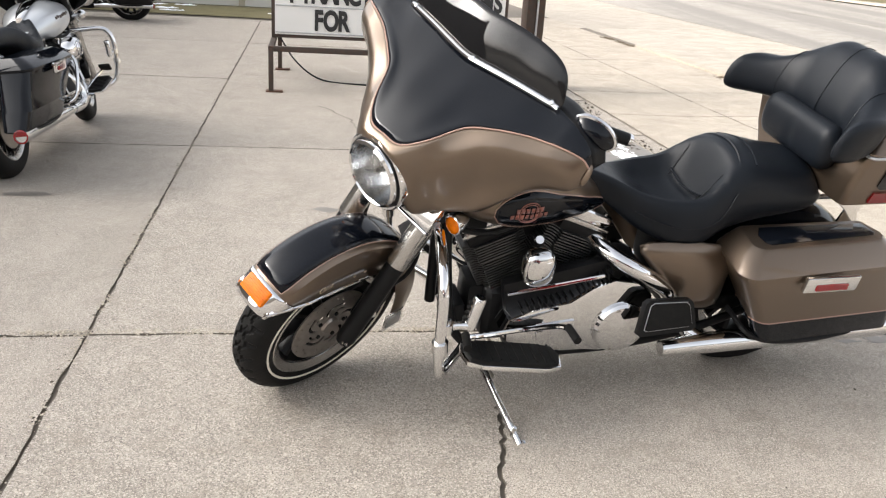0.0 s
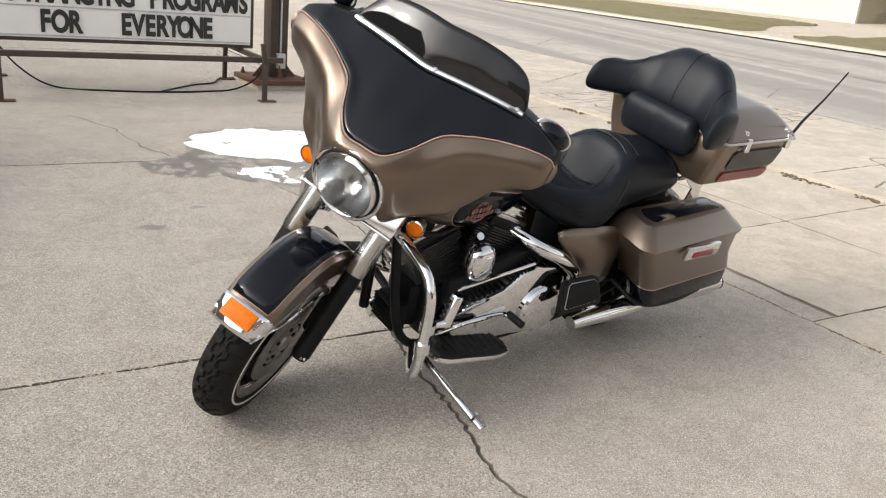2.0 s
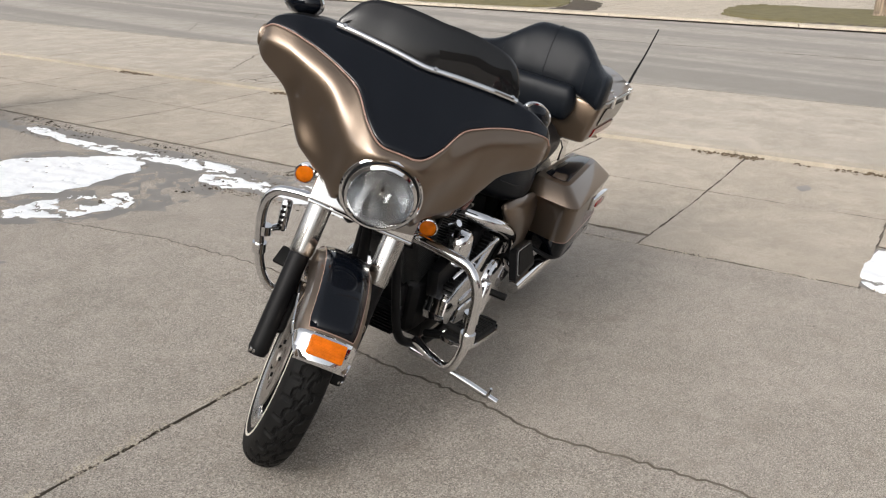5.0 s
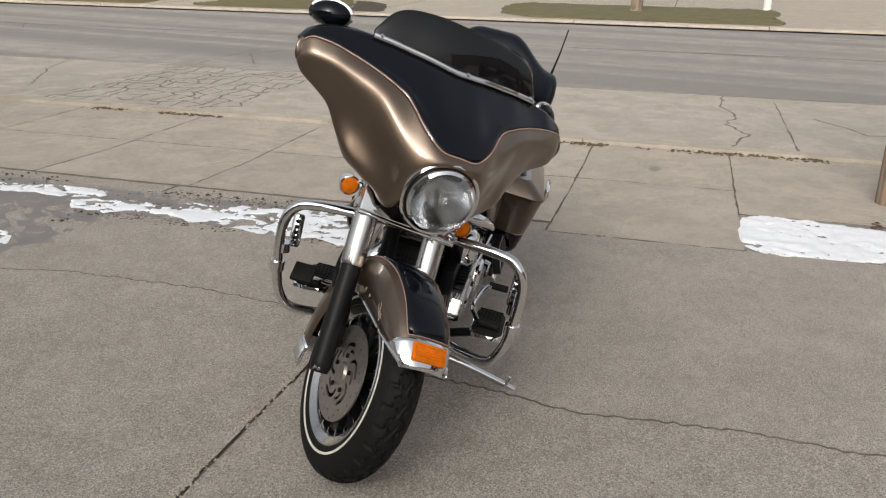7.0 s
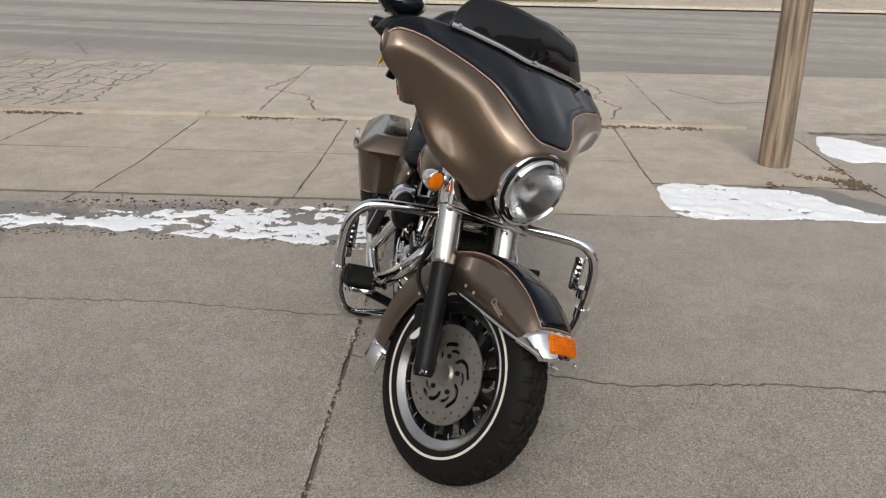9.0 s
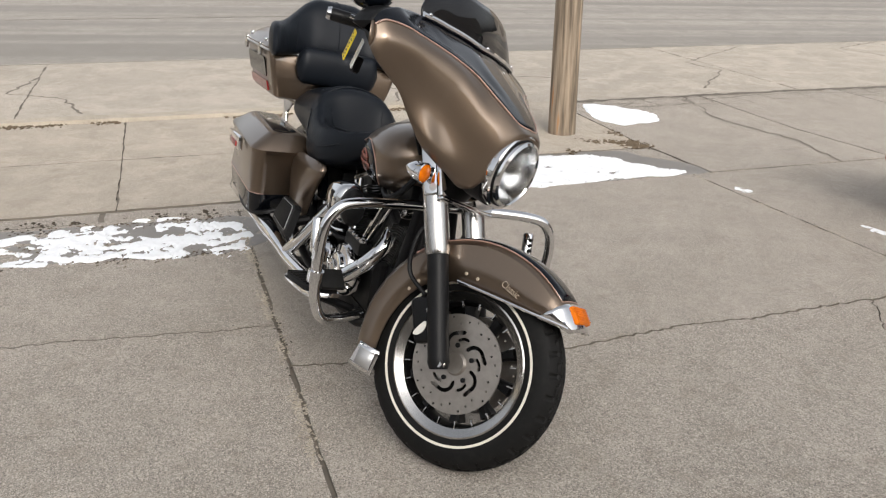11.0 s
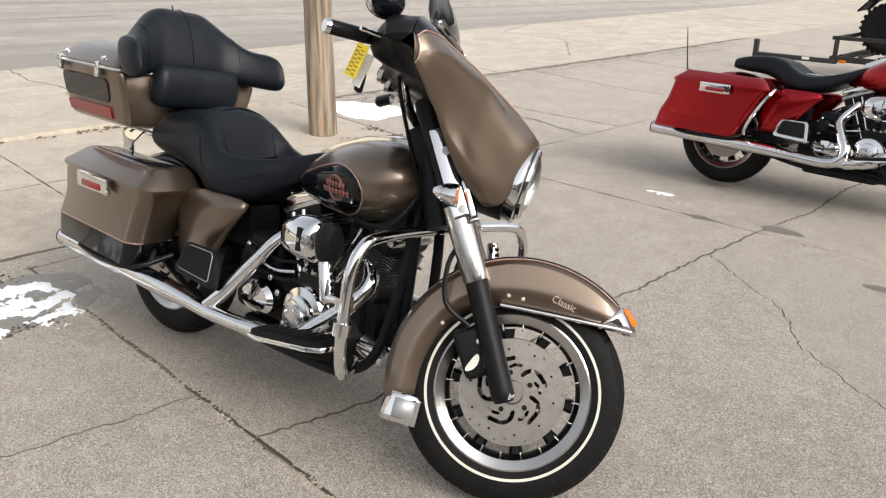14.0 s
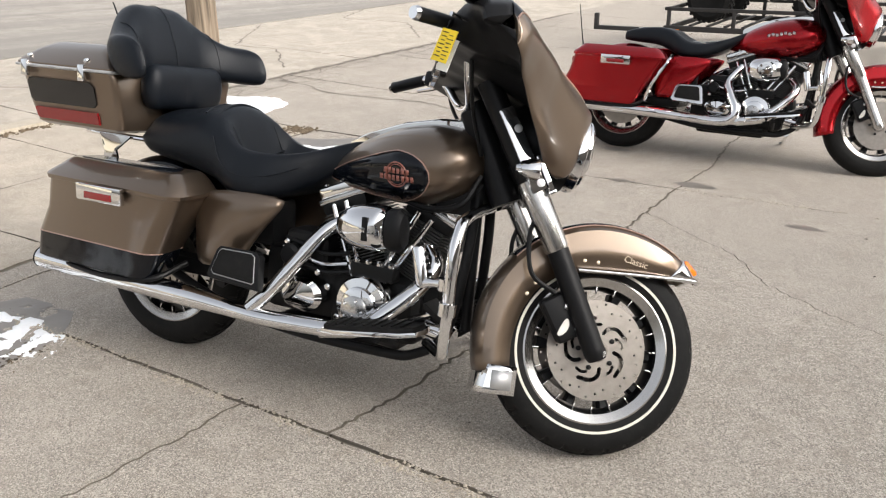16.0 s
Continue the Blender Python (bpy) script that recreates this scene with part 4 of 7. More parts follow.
        for r in g:
            dp = 0.085 + 0.10 * max(0.0, 1 - abs(r[0].y) / 0.47) ** 0.7
            k = min(1.0, max(0.0, (abs(r[0].y) / 0.46 - 0.60) / 0.28))
            k = k * k * (3 - 2 * k)
            deep = [r[0] + Vector((-0.001, 0, 0.001)), r[0] + Vector((-0.016, 0, 0.03)), (r[0] + r[-1]) / 2 + Vector((-dp * 0.75, -r[0].y * 0.05, 0.01)), r[-1] + Vector((-dp * 0.7, 0, -0.02)), r[-1] + Vector((-0.002, 0, -0.002))]
            hug = [deep[0], r[12] + Vector((-0.028, 0, 0)), r[-1] + Vector((-dp * 0.8, 0, -0.115)), deep[3], deep[4]]
            inner.append(cr([h + (d - h) * k for h, d in zip(hug, deep)], 4))
        for end in (0, -1):
            mid = sum(inner[end], Vector()) / len(inner[end])
            inner.insert(0 if end == 0 else len(inner), [p + (mid - p) * 0.97 for p in inner[end]])
        solid(B("inner_fairing", sheet(inner), SATIN, S1, fr, "matt black inner fairing"), 0.004, 0)
        for s in (-1, 0, 1):
            B("gauge", lathe([(0.045, 0), (0.048, 0.012), (0.043, 0.016), (0.04, 0.01)], 28, along((1.03, s * 0.11, 1.08), (0.8, s * 0.11, 1.16))), CHROME, S1, fr)
        # windshield and its trim
        top = [r[-1] for r in g if abs(r[-1].y) < 0.295]
        lift = []
        for p in top:
            f = abs(p.y) / 0.295
            h = 0.130 * (1 - 0.30 * f * f) * math.sqrt(1 - f ** 10) + 0.003
            lift.append([p + Vector((0.006, 0, 0.002)), p + Vector((-0.10 * h, 0, 0.52 * h)), p + Vector((-0.36 * h, -p.y * 0.05, h))])
        lift = [cr(r, 4) for r in lift]
        ws = solid(B("windshield", sheet(lift), SMOKE, S1, None, "dark smoked acrylic windshield"), 0.004, 0)
        tr = [p + Vector((0.012, 0, 0.006)) for p in top]
        tm = B("windshield_trim", tube(tr, 0.009, 10), CHROME, S1, ws, "chrome windshield trim")
        for i in (3, len(tr) // 2, len(tr) - 4):
            B("trim_screw", lathe([(0.007, 0), (0.006, 0.004), (0.002, 0.005)], 10, Matrix.Translation(tr[i] + Vector((0.004, 0, 0.007))) @ Matrix.Rotation(radians(35), 4, "Y")), CHROME, S1, tm)

    # --- handlebar
    hb = B("handlebar", tube([(0.918, -0.38, 1.080), (1.012, -0.298, 1.100), (1.065, -0.23, 1.09), (1.10, -0.12, 1.0), (1.12, 0, 0.97), (1.10, 0.12, 1.0), (1.055, 0.23, 1.095), (0.995, 0.300, 1.112), (0.905, 0.395, 1.098)], 0.0135, 14, 6), CHROME, S1, None, "chrome handlebar")
    for s in (-1, 1):
        a, b = (Vector((0.995, 0.300, 1.112)), Vector((0.903, 0.397, 1.098))) if s > 0 else (Vector((1.012, -0.298, 1.100)), Vector((0.918, -0.38, 1.080)))
        B("grip", tube([a, a + (b - a) * 0.05, b - (b - a) * 0.05, b], [0.017, 0.0185, 0.0185, 0.017], 16), SATIN, S1, hb, "black rubber grip")
        B("grip_end", tube([b, b + (b - a).normalized() * 0.012], [0.0195, 0.016], 16), CHROME, S1, hb)
        B("switch_housing", box((0.06, 0.05, 0.05), a + Vector((0.035, -s * 0.03, 0.0)), 0.012, Matrix.Rotation(radians(-s * 40), 4, "Z")), SATIN, S1, hb)
        B("master_cylinder", box((0.075, 0.045, 0.04), a + Vector((0.075, -s * 0.045, 0.025)), 0.01, Matrix.Rotation(radians(-s * 40), 4, "Z")), SATIN, S1, hb)
        B("lever", tube([a + Vector((0.07, -s * 0.02, 0.0)), a + Vector((0.06, s * 0.03, -0.005)), a + Vector((-0.01, s * 0.1, -0.012))], [0.008, 0.007, 0.006], 10, 4), CHROME, S1, hb)
        mp = Vector((1.086, 0.386, 1.178)) if s > 0 else Vector((1.048, -0.403, 1.163))
        ml = Vector((-0.42, s * 0.80, -0.30)).normalized()
        mn = Vector((-0.82, -s * 0.45, 0.05))
        mn = (mn - ml * mn.dot(ml)).normalized()
        mw = mn.cross(ml)
        mm = Matrix.Translation(mp) @ Matrix((ml * 0.95, mw * 0.58, mn)).transposed().to_4x4()
        mi = B("mirror", lathe([(0.004, -0.036), (0.034, -0.031), (0.056, -0.016), (0.065, -0.002)], 32, mm), BLACK, S1, None, "oval rear-view mirror with gloss black back and chrome rim")
        B("rim", lathe([(0.064, -0.004), (0.071, -0.002), (0.073, 0.004), (0.070, 0.010), (0.062, 0.013)], 36, mm, caps=False), CHROME, S1, mi, "chrome rim")
        B("glass", lathe([(0.060, 0.012), (0.001, 0.0125)], 32, mm), WINDOWG, S1, mi)
        B("stem", tube([mp + Vector((0.01, -s * 0.02, -0.02)), mp + Vector((0.02, -s * 0.06, -0.06)), a + Vector((0.08, -s * 0.04, 0.03))], 0.007, 10, 5), CHROME, S1, mi)
        B("cable", tube([a + Vector((0.07, -s * 0.06, 0)), (1.09, s * 0.22, 1.02), (1.12, s * 0.12, 0.93), (1.17, s * 0.05, 0.82)], 0.006, 8, 5), SATIN, S1, hb)

    # --- tank
    st = [(0.64, 0.006, 0.712, 0.006, 0.006), (0.685, 0.055, 0.722, 0.04, 0.032), (0.77, 0.115, 0.745, 0.085, 0.072), (0.88, 0.165, 0.772, 0.110, 0.112), (0.98, 0.192, 0.788, 0.120, 0.132), (1.06, 0.198, 0.796, 0.120, 0.128), (1.13, 0.188, 0.802, 0.108, 0.112), (1.18, 0.155, 0.806, 0.085, 0.085), (1.21, 0.10, 0.81, 0.05, 0.045), (1.222, 0.03, 0.81, 0.015, 0.015)]
    dense = [v for v in zip(*[cr([(s[i], 0, 0) for s in st], 4) for i in range(5)])]
    tank = B("fuel_tank", loft([ellipse_ring(q[0][0], 0, q[2][0], max(0.004, q[1][0]), max(0.004, q[3][0]), max(0.004, q[4][0]), 40, 2.25) for q in dense]), paint, S0, None, "teardrop fuel tank")

    def tank_side(x, z, s, out=0.0):
        xs = sorted(st)
        hw, cz, up, dn = interp([(q[0], *q[1:]) for q in xs], x)
        k = (z - cz) / (up if z > cz else dn)
        y = hw * max(0.0, 1 - abs(k) ** 2.25) ** (1 / 2.25)
        return Vector((x, s * (y + out), z))

    if panel is not paint:
        for s in (-1, 1):
            rows = []
            for i in range(24):
                f = i / 23
                x = 0.665 + 0.425 * f
                half = 0.077 * (min(1.0, f / 0.75) ** 0.75) * math.sqrt(max(0.02, 1 - max(0.0, (f - 0.62) / 0.38) ** 2.2)) + 0.004
                zc = 0.714 + 0.054 * f ** 0.8
                rows.append([tank_side(x, zc + half * t, s, 0.0035) for t in (-1, -0.6, -0.2, 0.2, 0.6, 1)])
            pn = solid(B("tank_panel", sheet(rows), panel, S0, tank, "gloss black teardrop panel"), 0.003, 0)
            loop = [r[-1] for r in rows] + [r[0] for r in rows[::-1]]
            B("pinstripe", tube(loop + loop[:1], 0.0022, 6), stripe, S0, tank)
    if emblem:
        for s in (-1, 1):
            ring = [tank_side(0.985 + 0.036 * math.cos(a), 0.764 + 0.036 * math.sin(a), s, 0.0055) for a in [2 * math.pi * k / 28 for k in range(29)]]
            em = B("emblem", tube(ring, 0.0022, 6), LOGO, S0, tank, "round red tank emblem")
            for dz, ln in ((0.011, 6), (-0.010, 8)):
                for j in range(ln):
                    x0 = 0.985 + 0.0155 * (j - (ln - 1) / 2)
                    row = [[tank_side(x0 + 0.0052 * t, 0.764 + dz + h, s, 0.0075) for h in (-0.0078, 0.0078)] for t in (-1, 0, 1)]
                    solid(B("emblem_block", sheet(row), LOGO, S0, em), 0.002, 0)
            for r_ in (0.030,):
                B("emblem_ring", tube([tank_side(0.985 + r_ * math.cos(a), 0.764 + r_ * math.sin(a), s, 0.0055) for a in [2 * math.pi * k / 28 for k in range(29)]], 0.0012, 6), LOGO, S0, em)
    if script:
        for s in (-1, 1):
            for j in range(7):
                row = [[tank_side(0.90 + 0.024 * j + 0.010 * t, 0.80 + 0.004 * j + 0.004 * math.sin(j * 2.1) + h, s, 0.003) for h in (-0.009, 0.009)] for t in (-0.9, 0, 0.9)]
                solid(B("emblem_bar", sheet(row), script, S0, tank), 0.002, 0)
    con = B("tank_console", loft([[Vector((x, y, z)) for y, z in ((-w, zz - 0.03), (-w, zz - 0.006), (-w * 0.7, zz), (w * 0.7, zz), (w, zz - 0.006), (w, zz - 0.03))] for x, w, zz in ((0.72, 0.02, 0.83), (0.80, 0.034, 0.868), (0.92, 0.042, 0.908), (1.04, 0.046, 0.93), (1.14, 0.046, 0.935), (1.19, 0.03, 0.92))]), CHROME, S0, tank, "chrome tank console")
    B("ignition_switch", lathe([(0.03, 0), (0.03, 0.02), (0.022, 0.028), (0.004, 0.03)], 24, Matrix.Translation((1.12, 0, 0.933))), SATIN, S0, tank)

    # --- seat
    seat_t = [(0.80, 0.030, 0.838, 0.80), (0.74, 0.050, 0.826, 0.755), (0.66, 0.082, 0.800, 0.70), (0.58, 0.150, 0.768, 0.645), (0.50, 0.194, 0.750, 0.615), (0.42, 0.206, 0.752, 0.606), (0.375, 0.204, 0.772, 0.612), (0.335, 0.196, 0.828, 0.625), (0.30, 0.188, 0.878, 0.640), (0.25, 0.182, 0.900, 0.655), (0.17, 0.178, 0.890, 0.675), (0.08, 0.174, 0.872, 0.690), (-0.01, 0.164, 0.860, 0.705), (-0.05, 0.145, 0.825, 0.735)] if trunk else \
             [(0.80, 0.035, 0.835, 0.80), (0.72, 0.085, 0.80, 0.745), (0.62, 0.14, 0.755, 0.68), (0.52, 0.18, 0.725, 0.64), (0.43, 0.19, 0.73, 0.63), (0.36, 0.18, 0.765, 0.64), (0.30, 0.155, 0.80, 0.665), (0.2, 0.13, 0.815, 0.70), (0.06, 0.11, 0.80, 0.71), (-0.03, 0.085, 0.775, 0.72)]
    cols = [[v[0] for v in cr([(r[i], 0, 0) for r in seat_t], 5)] for i in range(4)]
    rings = []
    for x, w, zt, zb in zip(*cols):
        dish = crown = 0.0
        if trunk:
            up, dn = min(1.0, max(0.0, (x - 0.275) / 0.10)), min(1.0, max(0.0, (0.68 - x) / 0.22))
            dish = 0.074 * up * up * (3 - 2 * up) * dn * dn * (3 - 2 * dn)
            cf = min(1.0, max(0.0, (0.40 - x) / 0.12))
            crown = 0.060 * cf * cf * (3 - 2 * cf)
        elif 0.33 < x < 0.66:
            dish = 0.02 * math.sin(math.pi * (x - 0.33) / 0.33) ** 0.8
        h = zt - zb
        pts = [(-0.62, 0.0), (-0.9, 0.06), (-1.0, 0.25), (-1.0, 0.5), (-0.96, 0.76), (-0.88, 0.92), (-0.74, 1.0), (-0.6, 1.0), (-0.45, 1.0), (-0.2, 1.0), (0, 1.0)]
        pts = pts + [(-a, b) for a, b in pts[-2::-1]]
        ring = []
        inset = 0.011 * min(1.0, max(0.0, (0.385 - x) / 0.02)) * min(1.0, max(0.0, (x - 0.290) / 0.02)) if trunk else 0.0
        for a, b in pts:
            z = zb + h * b - (inset if b > 0.9 and abs(a) < 0.5 else 0.0)
            if b > 0.9:
                z += 0.35 * dish - dish * max(0.0, 1 - (a / 0.72) ** 4) - crown * a * a
            elif b > 0.4:
                z -= crown * a * a * (b - 0.4) / 0.5
            ring.append(Vector((x, w * a, z)))
        rings.append(ring)
    seat = subsurf(B("seat", loft(rings), VINYL, S0, None, "black vinyl two-up seat", 60), 1)
    if trunk:
        for s in (-1, 1):
            B("seam", tube([(0.62, s * 0.155, 0.735), (0.52, s * 0.186, 0.70), (0.42, s * 0.202, 0.69), (0.34, s * 0.196, 0.72), (0.29, s * 0.178, 0.80)], 0.002, 6, 5), VINYL, S0, seat)
        B("seam", tube([(0.36, -0.165, 0.768), (0.29, -0.145, 0.835), (0.262, -0.09, 0.882), (0.255, 0, 0.901), (0.262, 0.09, 0.882), (0.29, 0.145, 0.835), (0.36, 0.165, 0.768)], 0.0042, 6, 6), VINYL, S0, seat)
        B("seam", tube([(0.372, -0.10, 0.752), (0.378, 0, 0.738), (0.372, 0.10, 0.752)], 0.0042, 6, 6), VINYL, S0, seat)
        B("seam", tube([(0.215, -0.125, 0.868), (0.20, -0.06, 0.887), (0.197, 0, 0.895), (0.20, 0.06, 0.887), (0.215, 0.125, 0.868)], 0.0042, 6, 6), VINYL, S0, seat)
        for s in (-1, 1):
            B("seam", tube([(0.383, s * 0.092, 0.735), (0.352, s * 0.104, 0.772), (0.318, s * 0.110, 0.832)], 0.0020, 6, 4), VINYL, S0, seat)
    else:
        solid(B("seat_insert", sheet([[(x, y, z) for y in (-0.09, 0, 0.09)] for x, z in ((0.58, 0.747), (0.50, 0.733), (0.43, 0.736))]), PAPER, S0, seat, "clear plastic cover lying on the seat"), 0.004, 1)

    # --- rear mudguard
    rows = []
    for k in range(26):
        a = 20 + 160 * k / 25
        rows.append(fender_points((0, 0, 0.322), radians(a), 0.095, 0.375, 0.28))
    solid(B("rear_fender", sheet(rows), panel if panel is not paint else paint, S0, None, "rear mudguard"), 0.004, 0)

    # --- saddlebags
    for s in (-1, 1):
        def sec(z, xf, xb, yi, yo, r=0.05):
            pts = []
            for cx, cy, a0 in ((xf - r, yo - r, 0), (xb + r, yo - r, 90), (xb + r, yi + r * 0.5, 180), (xf - r, yi + r * 0.5, 270)):
                rr = r if cy > (yi + yo) / 2 else r * 0.5
                for j in range(5):
                    a = radians(a0 + 90 * j / 4)
                    pts.append((cx + rr * math.cos(a), cy + rr * math.sin(a), z))
            return pts

        def lean(rows):
            return [[Vector((x, s * (y - ((0.11 if z > 0.45 else 0.06) * max(0.0, 0.12 - x) ** 1.1 if y > 0.22 else 0.0)), z)) for x, y, z in r] for r in rows]

        t_body = [sec(0.305, 0.13, -0.385, 0.17, 0.31, 0.05), sec(0.315, 0.15, -0.40, 0.165, 0.332, 0.05), sec(0.408, 0.205, -0.365, 0.165, 0.352)]
        bag = B("saddlebag", loft(lean([t_body[2], sec(0.50, 0.265, -0.318, 0.165, 0.372), sec(0.585, 0.318, -0.288, 0.165, 0.388), sec(0.605, 0.328, -0.282, 0.165, 0.390)])), bag_paint, S0, None, "hard saddlebag with lid")
        B("lower_band", loft(lean(t_body)), panel if panel is not paint else bag_paint, S0, bag, "gloss black lower band" if panel is not paint else "")
        if panel is not paint:
            B("pinstripe", tube(lean([sec(0.410, 0.207, -0.366, 0.165, 0.353)])[0], 0.002, 6), stripe, S0, bag)
        lid = B("lid", loft(lean([sec(0.607, 0.336, -0.288, 0.160, 0.397), sec(0.620, 0.340, -0.291, 0.158, 0.399), sec(0.629, 0.334, -0.285, 0.16, 0.392), sec(0.650, 0.315, -0.262, 0.165, 0.365, 0.045), sec(0.673, 0.285, -0.240, 0.17, 0.335, 0.04), sec(0.679, 0.27, -0.232, 0.175, 0.322, 0.035)])), bag_paint, S0, bag, "saddlebag lid", 18)
        if panel is not paint:
            out = [(0.205, 0.298), (-0.195, 0.268), (-0.205, 0.255), (-0.20, 0.195), (0.19, 0.195), (0.22, 0.24), (0.22, 0.285)]
            B("lid_panel", prism([(x, s * y) for x, y in out], 0.0025, Matrix.Translation((0, 0, 0.679)), 0.001), panel, S0, lid, "gloss black panel on the lid")
        lt = B("latch", box((0.195, 0.018, 0.056), (0.03, s * 0.400, 0.592), 0.006, Matrix.Rotation(radians(s * -5), 4, "X")), CHROME, S0, bag, "chrome latch with red reflector")
        B("reflector", box((0.115, 0.005, 0.022), (0.03, s * 0.410, 0.584), 0.002), REDL, S0, lt, "red reflector")
        B("bag_guard", tube([(0.20, s * 0.18, 0.36), (0.15, s * 0.30, 0.315), (-0.05, s * 0.31, 0.295), (-0.3, s * 0.28, 0.30)], 0.010, 10, 5), SATIN, S0)
        if not trunk:
            B("bag_hoop", tube([(0.22, s * 0.17, 0.34), (0.24, s * 0.36, 0.36), (0.29, s * 0.40, 0.47), (0.36, s * 0.38, 0.60), (0.35, s * 0.25, 0.635), (0.33, s * 0.16, 0.64)], 0.011, 10, 5), CHROME, S0, None, "chrome saddlebag guard hoop")
        # side cover
        cov = loft(lean([[(0.615, 0.160, 0.645), (0.60, 0.185, 0.650), (0.45, 0.205, 0.655), (0.29, 0.205, 0.648), (0.262, 0.185, 0.615), (0.262, 0.15, 0.615), (0.45, 0.15, 0.61)],
                         [(0.622, 0.178, 0.615), (0.60, 0.212, 0.615), (0.45, 0.236, 0.612), (0.28, 0.236, 0.605), (0.245, 0.205, 0.58), (0.25, 0.15, 0.58), (0.45, 0.15, 0.58)],
                         [(0.538, 0.182, 0.535), (0.515, 0.210, 0.530), (0.42, 0.230, 0.522), (0.28, 0.230, 0.515), (0.240, 0.20, 0.50), (0.245, 0.15, 0.50), (0.42, 0.15, 0.51)],
                         [(0.458, 0.178, 0.432), (0.435, 0.203, 0.428), (0.38, 0.216, 0.42), (0.275, 0.216, 0.41), (0.238, 0.19, 0.40), (0.24, 0.15, 0.40), (0.38, 0.15, 0.41)],
                         [(0.420, 0.166, 0.380), (0.405, 0.186, 0.375), (0.36, 0.20, 0.368), (0.275, 0.20, 0.36), (0.240, 0.178, 0.357), (0.245, 0.15, 0.357), (0.36, 0.15, 0.365)]]))
        subsurf(B("side_cover", cov, paint, S0, None, "painted side cover", 70), 1)
        # passenger peg
        fm = Matrix.Translation((0.485, s * 0.272, 0.412)) @ Matrix.Rotation(radians(s * 18), 4, "X") @ Matrix.Rotation(radians(90), 4, "X")
        fo = [(0.108, -0.055), (0.100, -0.062), (-0.085, -0.052), (-0.098, -0.040), (-0.082, 0.042), (-0.070, 0.055), (0.070, 0.058), (0.086, 0.046)]
        peg = B("passenger_footboard", prism(fo, 0.030, fm @ Matrix.Translation((0, 0, -0.015)), 0.006), SATIN if trunk else CHROME, S0, None, "folded black passenger footboard")
        B("rubber_pad", prism([(x * 0.80, y * 0.74 + 0.004) for x, y in fo], 0.044, fm @ Matrix.Translation((0, 0, -0.022)), 0.004), RUBBER, S0, peg)
        rim_pts = [fm @ Vector((x * 0.82, y * 0.77 + 0.004, -s * 0.0165)) for x, y in fo]
        B("pad_bead", tube(rim_pts + rim_pts[:1], 0.0016, 6), GALV, S0, peg)
        B("peg_bracket", tube([(0.42, s * 0.16, 0.38), (0.42, s * 0.27, 0.35)], 0.02, 10), SATIN, S0, peg)

    # --- engine
    eng = B("crankcase", subdiv_box(), ENGINE, S0, None, "black V-twin engine")
    for xb, zb, ang in ((0.955, 0.40, -22.5), (0.850, 0.40, 22.5)):
        ax = Matrix.Translation((xb, 0, zb)) @ Matrix.Rotation(radians(-ang), 4, "Y")
        cyl = B("cylinder", lathe([(0.062, 0), (0.062, 0.24)], 24, ax), ENGINE, S0, eng, "finned black cylinder")
        for k in range(19):
            z = 0.055 + 0.0098 * k
            r = 0.094 if k < 12 else 0.102
            f = bmesh.new()
            box((r * 2, r * 2, 0.0034), (0, 0, 0), 0.0, bm=f)
            es = [ed for ed in f.edges if abs(ed.verts[0].co.z - ed.verts[1].co.z) > 0.002]
            bmesh.ops.bevel(f, geom=es, offset=0.035, segments=3, affect="EDGES")
            for v in f.verts:
                v.co = ax @ (v.co + Vector((0, 0, z)))
            B("cooling_fin", f, FINM, S0, cyl)
        B("cylinder_head", box((0.17, 0.19, 0.05), ax @ Vector((0, 0, 0.255)), 0.018, Matrix.Rotation(radians(-ang), 4, "Y")), ENGINE, S0, cyl)
        B("rocker_base", box((0.182, 0.186, 0.016), ax @ Vector((0, 0, 0.276)), 0.004, Matrix.Rotation(radians(-ang), 4, "Y")), ALLOY, S0, cyl)
        B("rocker_cover", box((0.172, 0.178, 0.044), ax @ Vector((0, 0, 0.303)), 0.014, Matrix.Rotation(radians(-ang), 4, "Y"), 3), CHROME, S0, cyl, "chrome rocker cover")
        # pushrod tubes on the right
        for dx in (-0.028, 0.02):
            B("pushrod_tube", tube([(0.885 + (0.03 if ang < 0 else -0.03) + dx * 0.6, -0.135, 0.40), ax @ Vector((dx, -0.105, 0.26))], 0.0085, 10), CHROME, S0, cyl)
        for bx_ in (-0.06, 0.0, 0.06):
            for sy in (-1, 1):
                B("rocker_bolt", lathe([(0.007, 0), (0.007, 0.008), (0.004, 0.010)], 8, ax @ Matrix.Translation((bx_, sy * 0.070, 0.322))), ALLOY, S0, cyl)
    # right side: cam cover, air cleaner, exhaust
    cam_c = B("cam_cover", lathe([(0.095, 0), (0.095, 0.03), (0.085, 0.045), (0.06, 0.05), (0.058, 0.062), (0.05, 0.066), (0.003, 0.066)], 32, axis_y(0.885, -0.13, 0.345) @ Matrix.Rotation(math.pi, 4, "X")), CHROME, S0, eng, "chrome cam cover")
    B("timer_cover", lathe([(0.044, 0), (0.044, 0.008), (0.038, 0.011), (0.003, 0.012)], 28, axis_y(0.877, -0.196, 0.333) @ Matrix.Rotation(math.pi, 4, "X")), ALLOY, S0, cam_c)
    for k in range(5):
        a = 2 * math.pi * k / 5
        B("screw", lathe([(0.005, 0), (0.004, 0.004)], 8, axis_y(0.877 + 0.033 * math.cos(a), -0.207, 0.333 + 0.033 * math.sin(a)) @ Matrix.Rotation(math.pi, 4, "X")), CHROME, S0, cam_c)
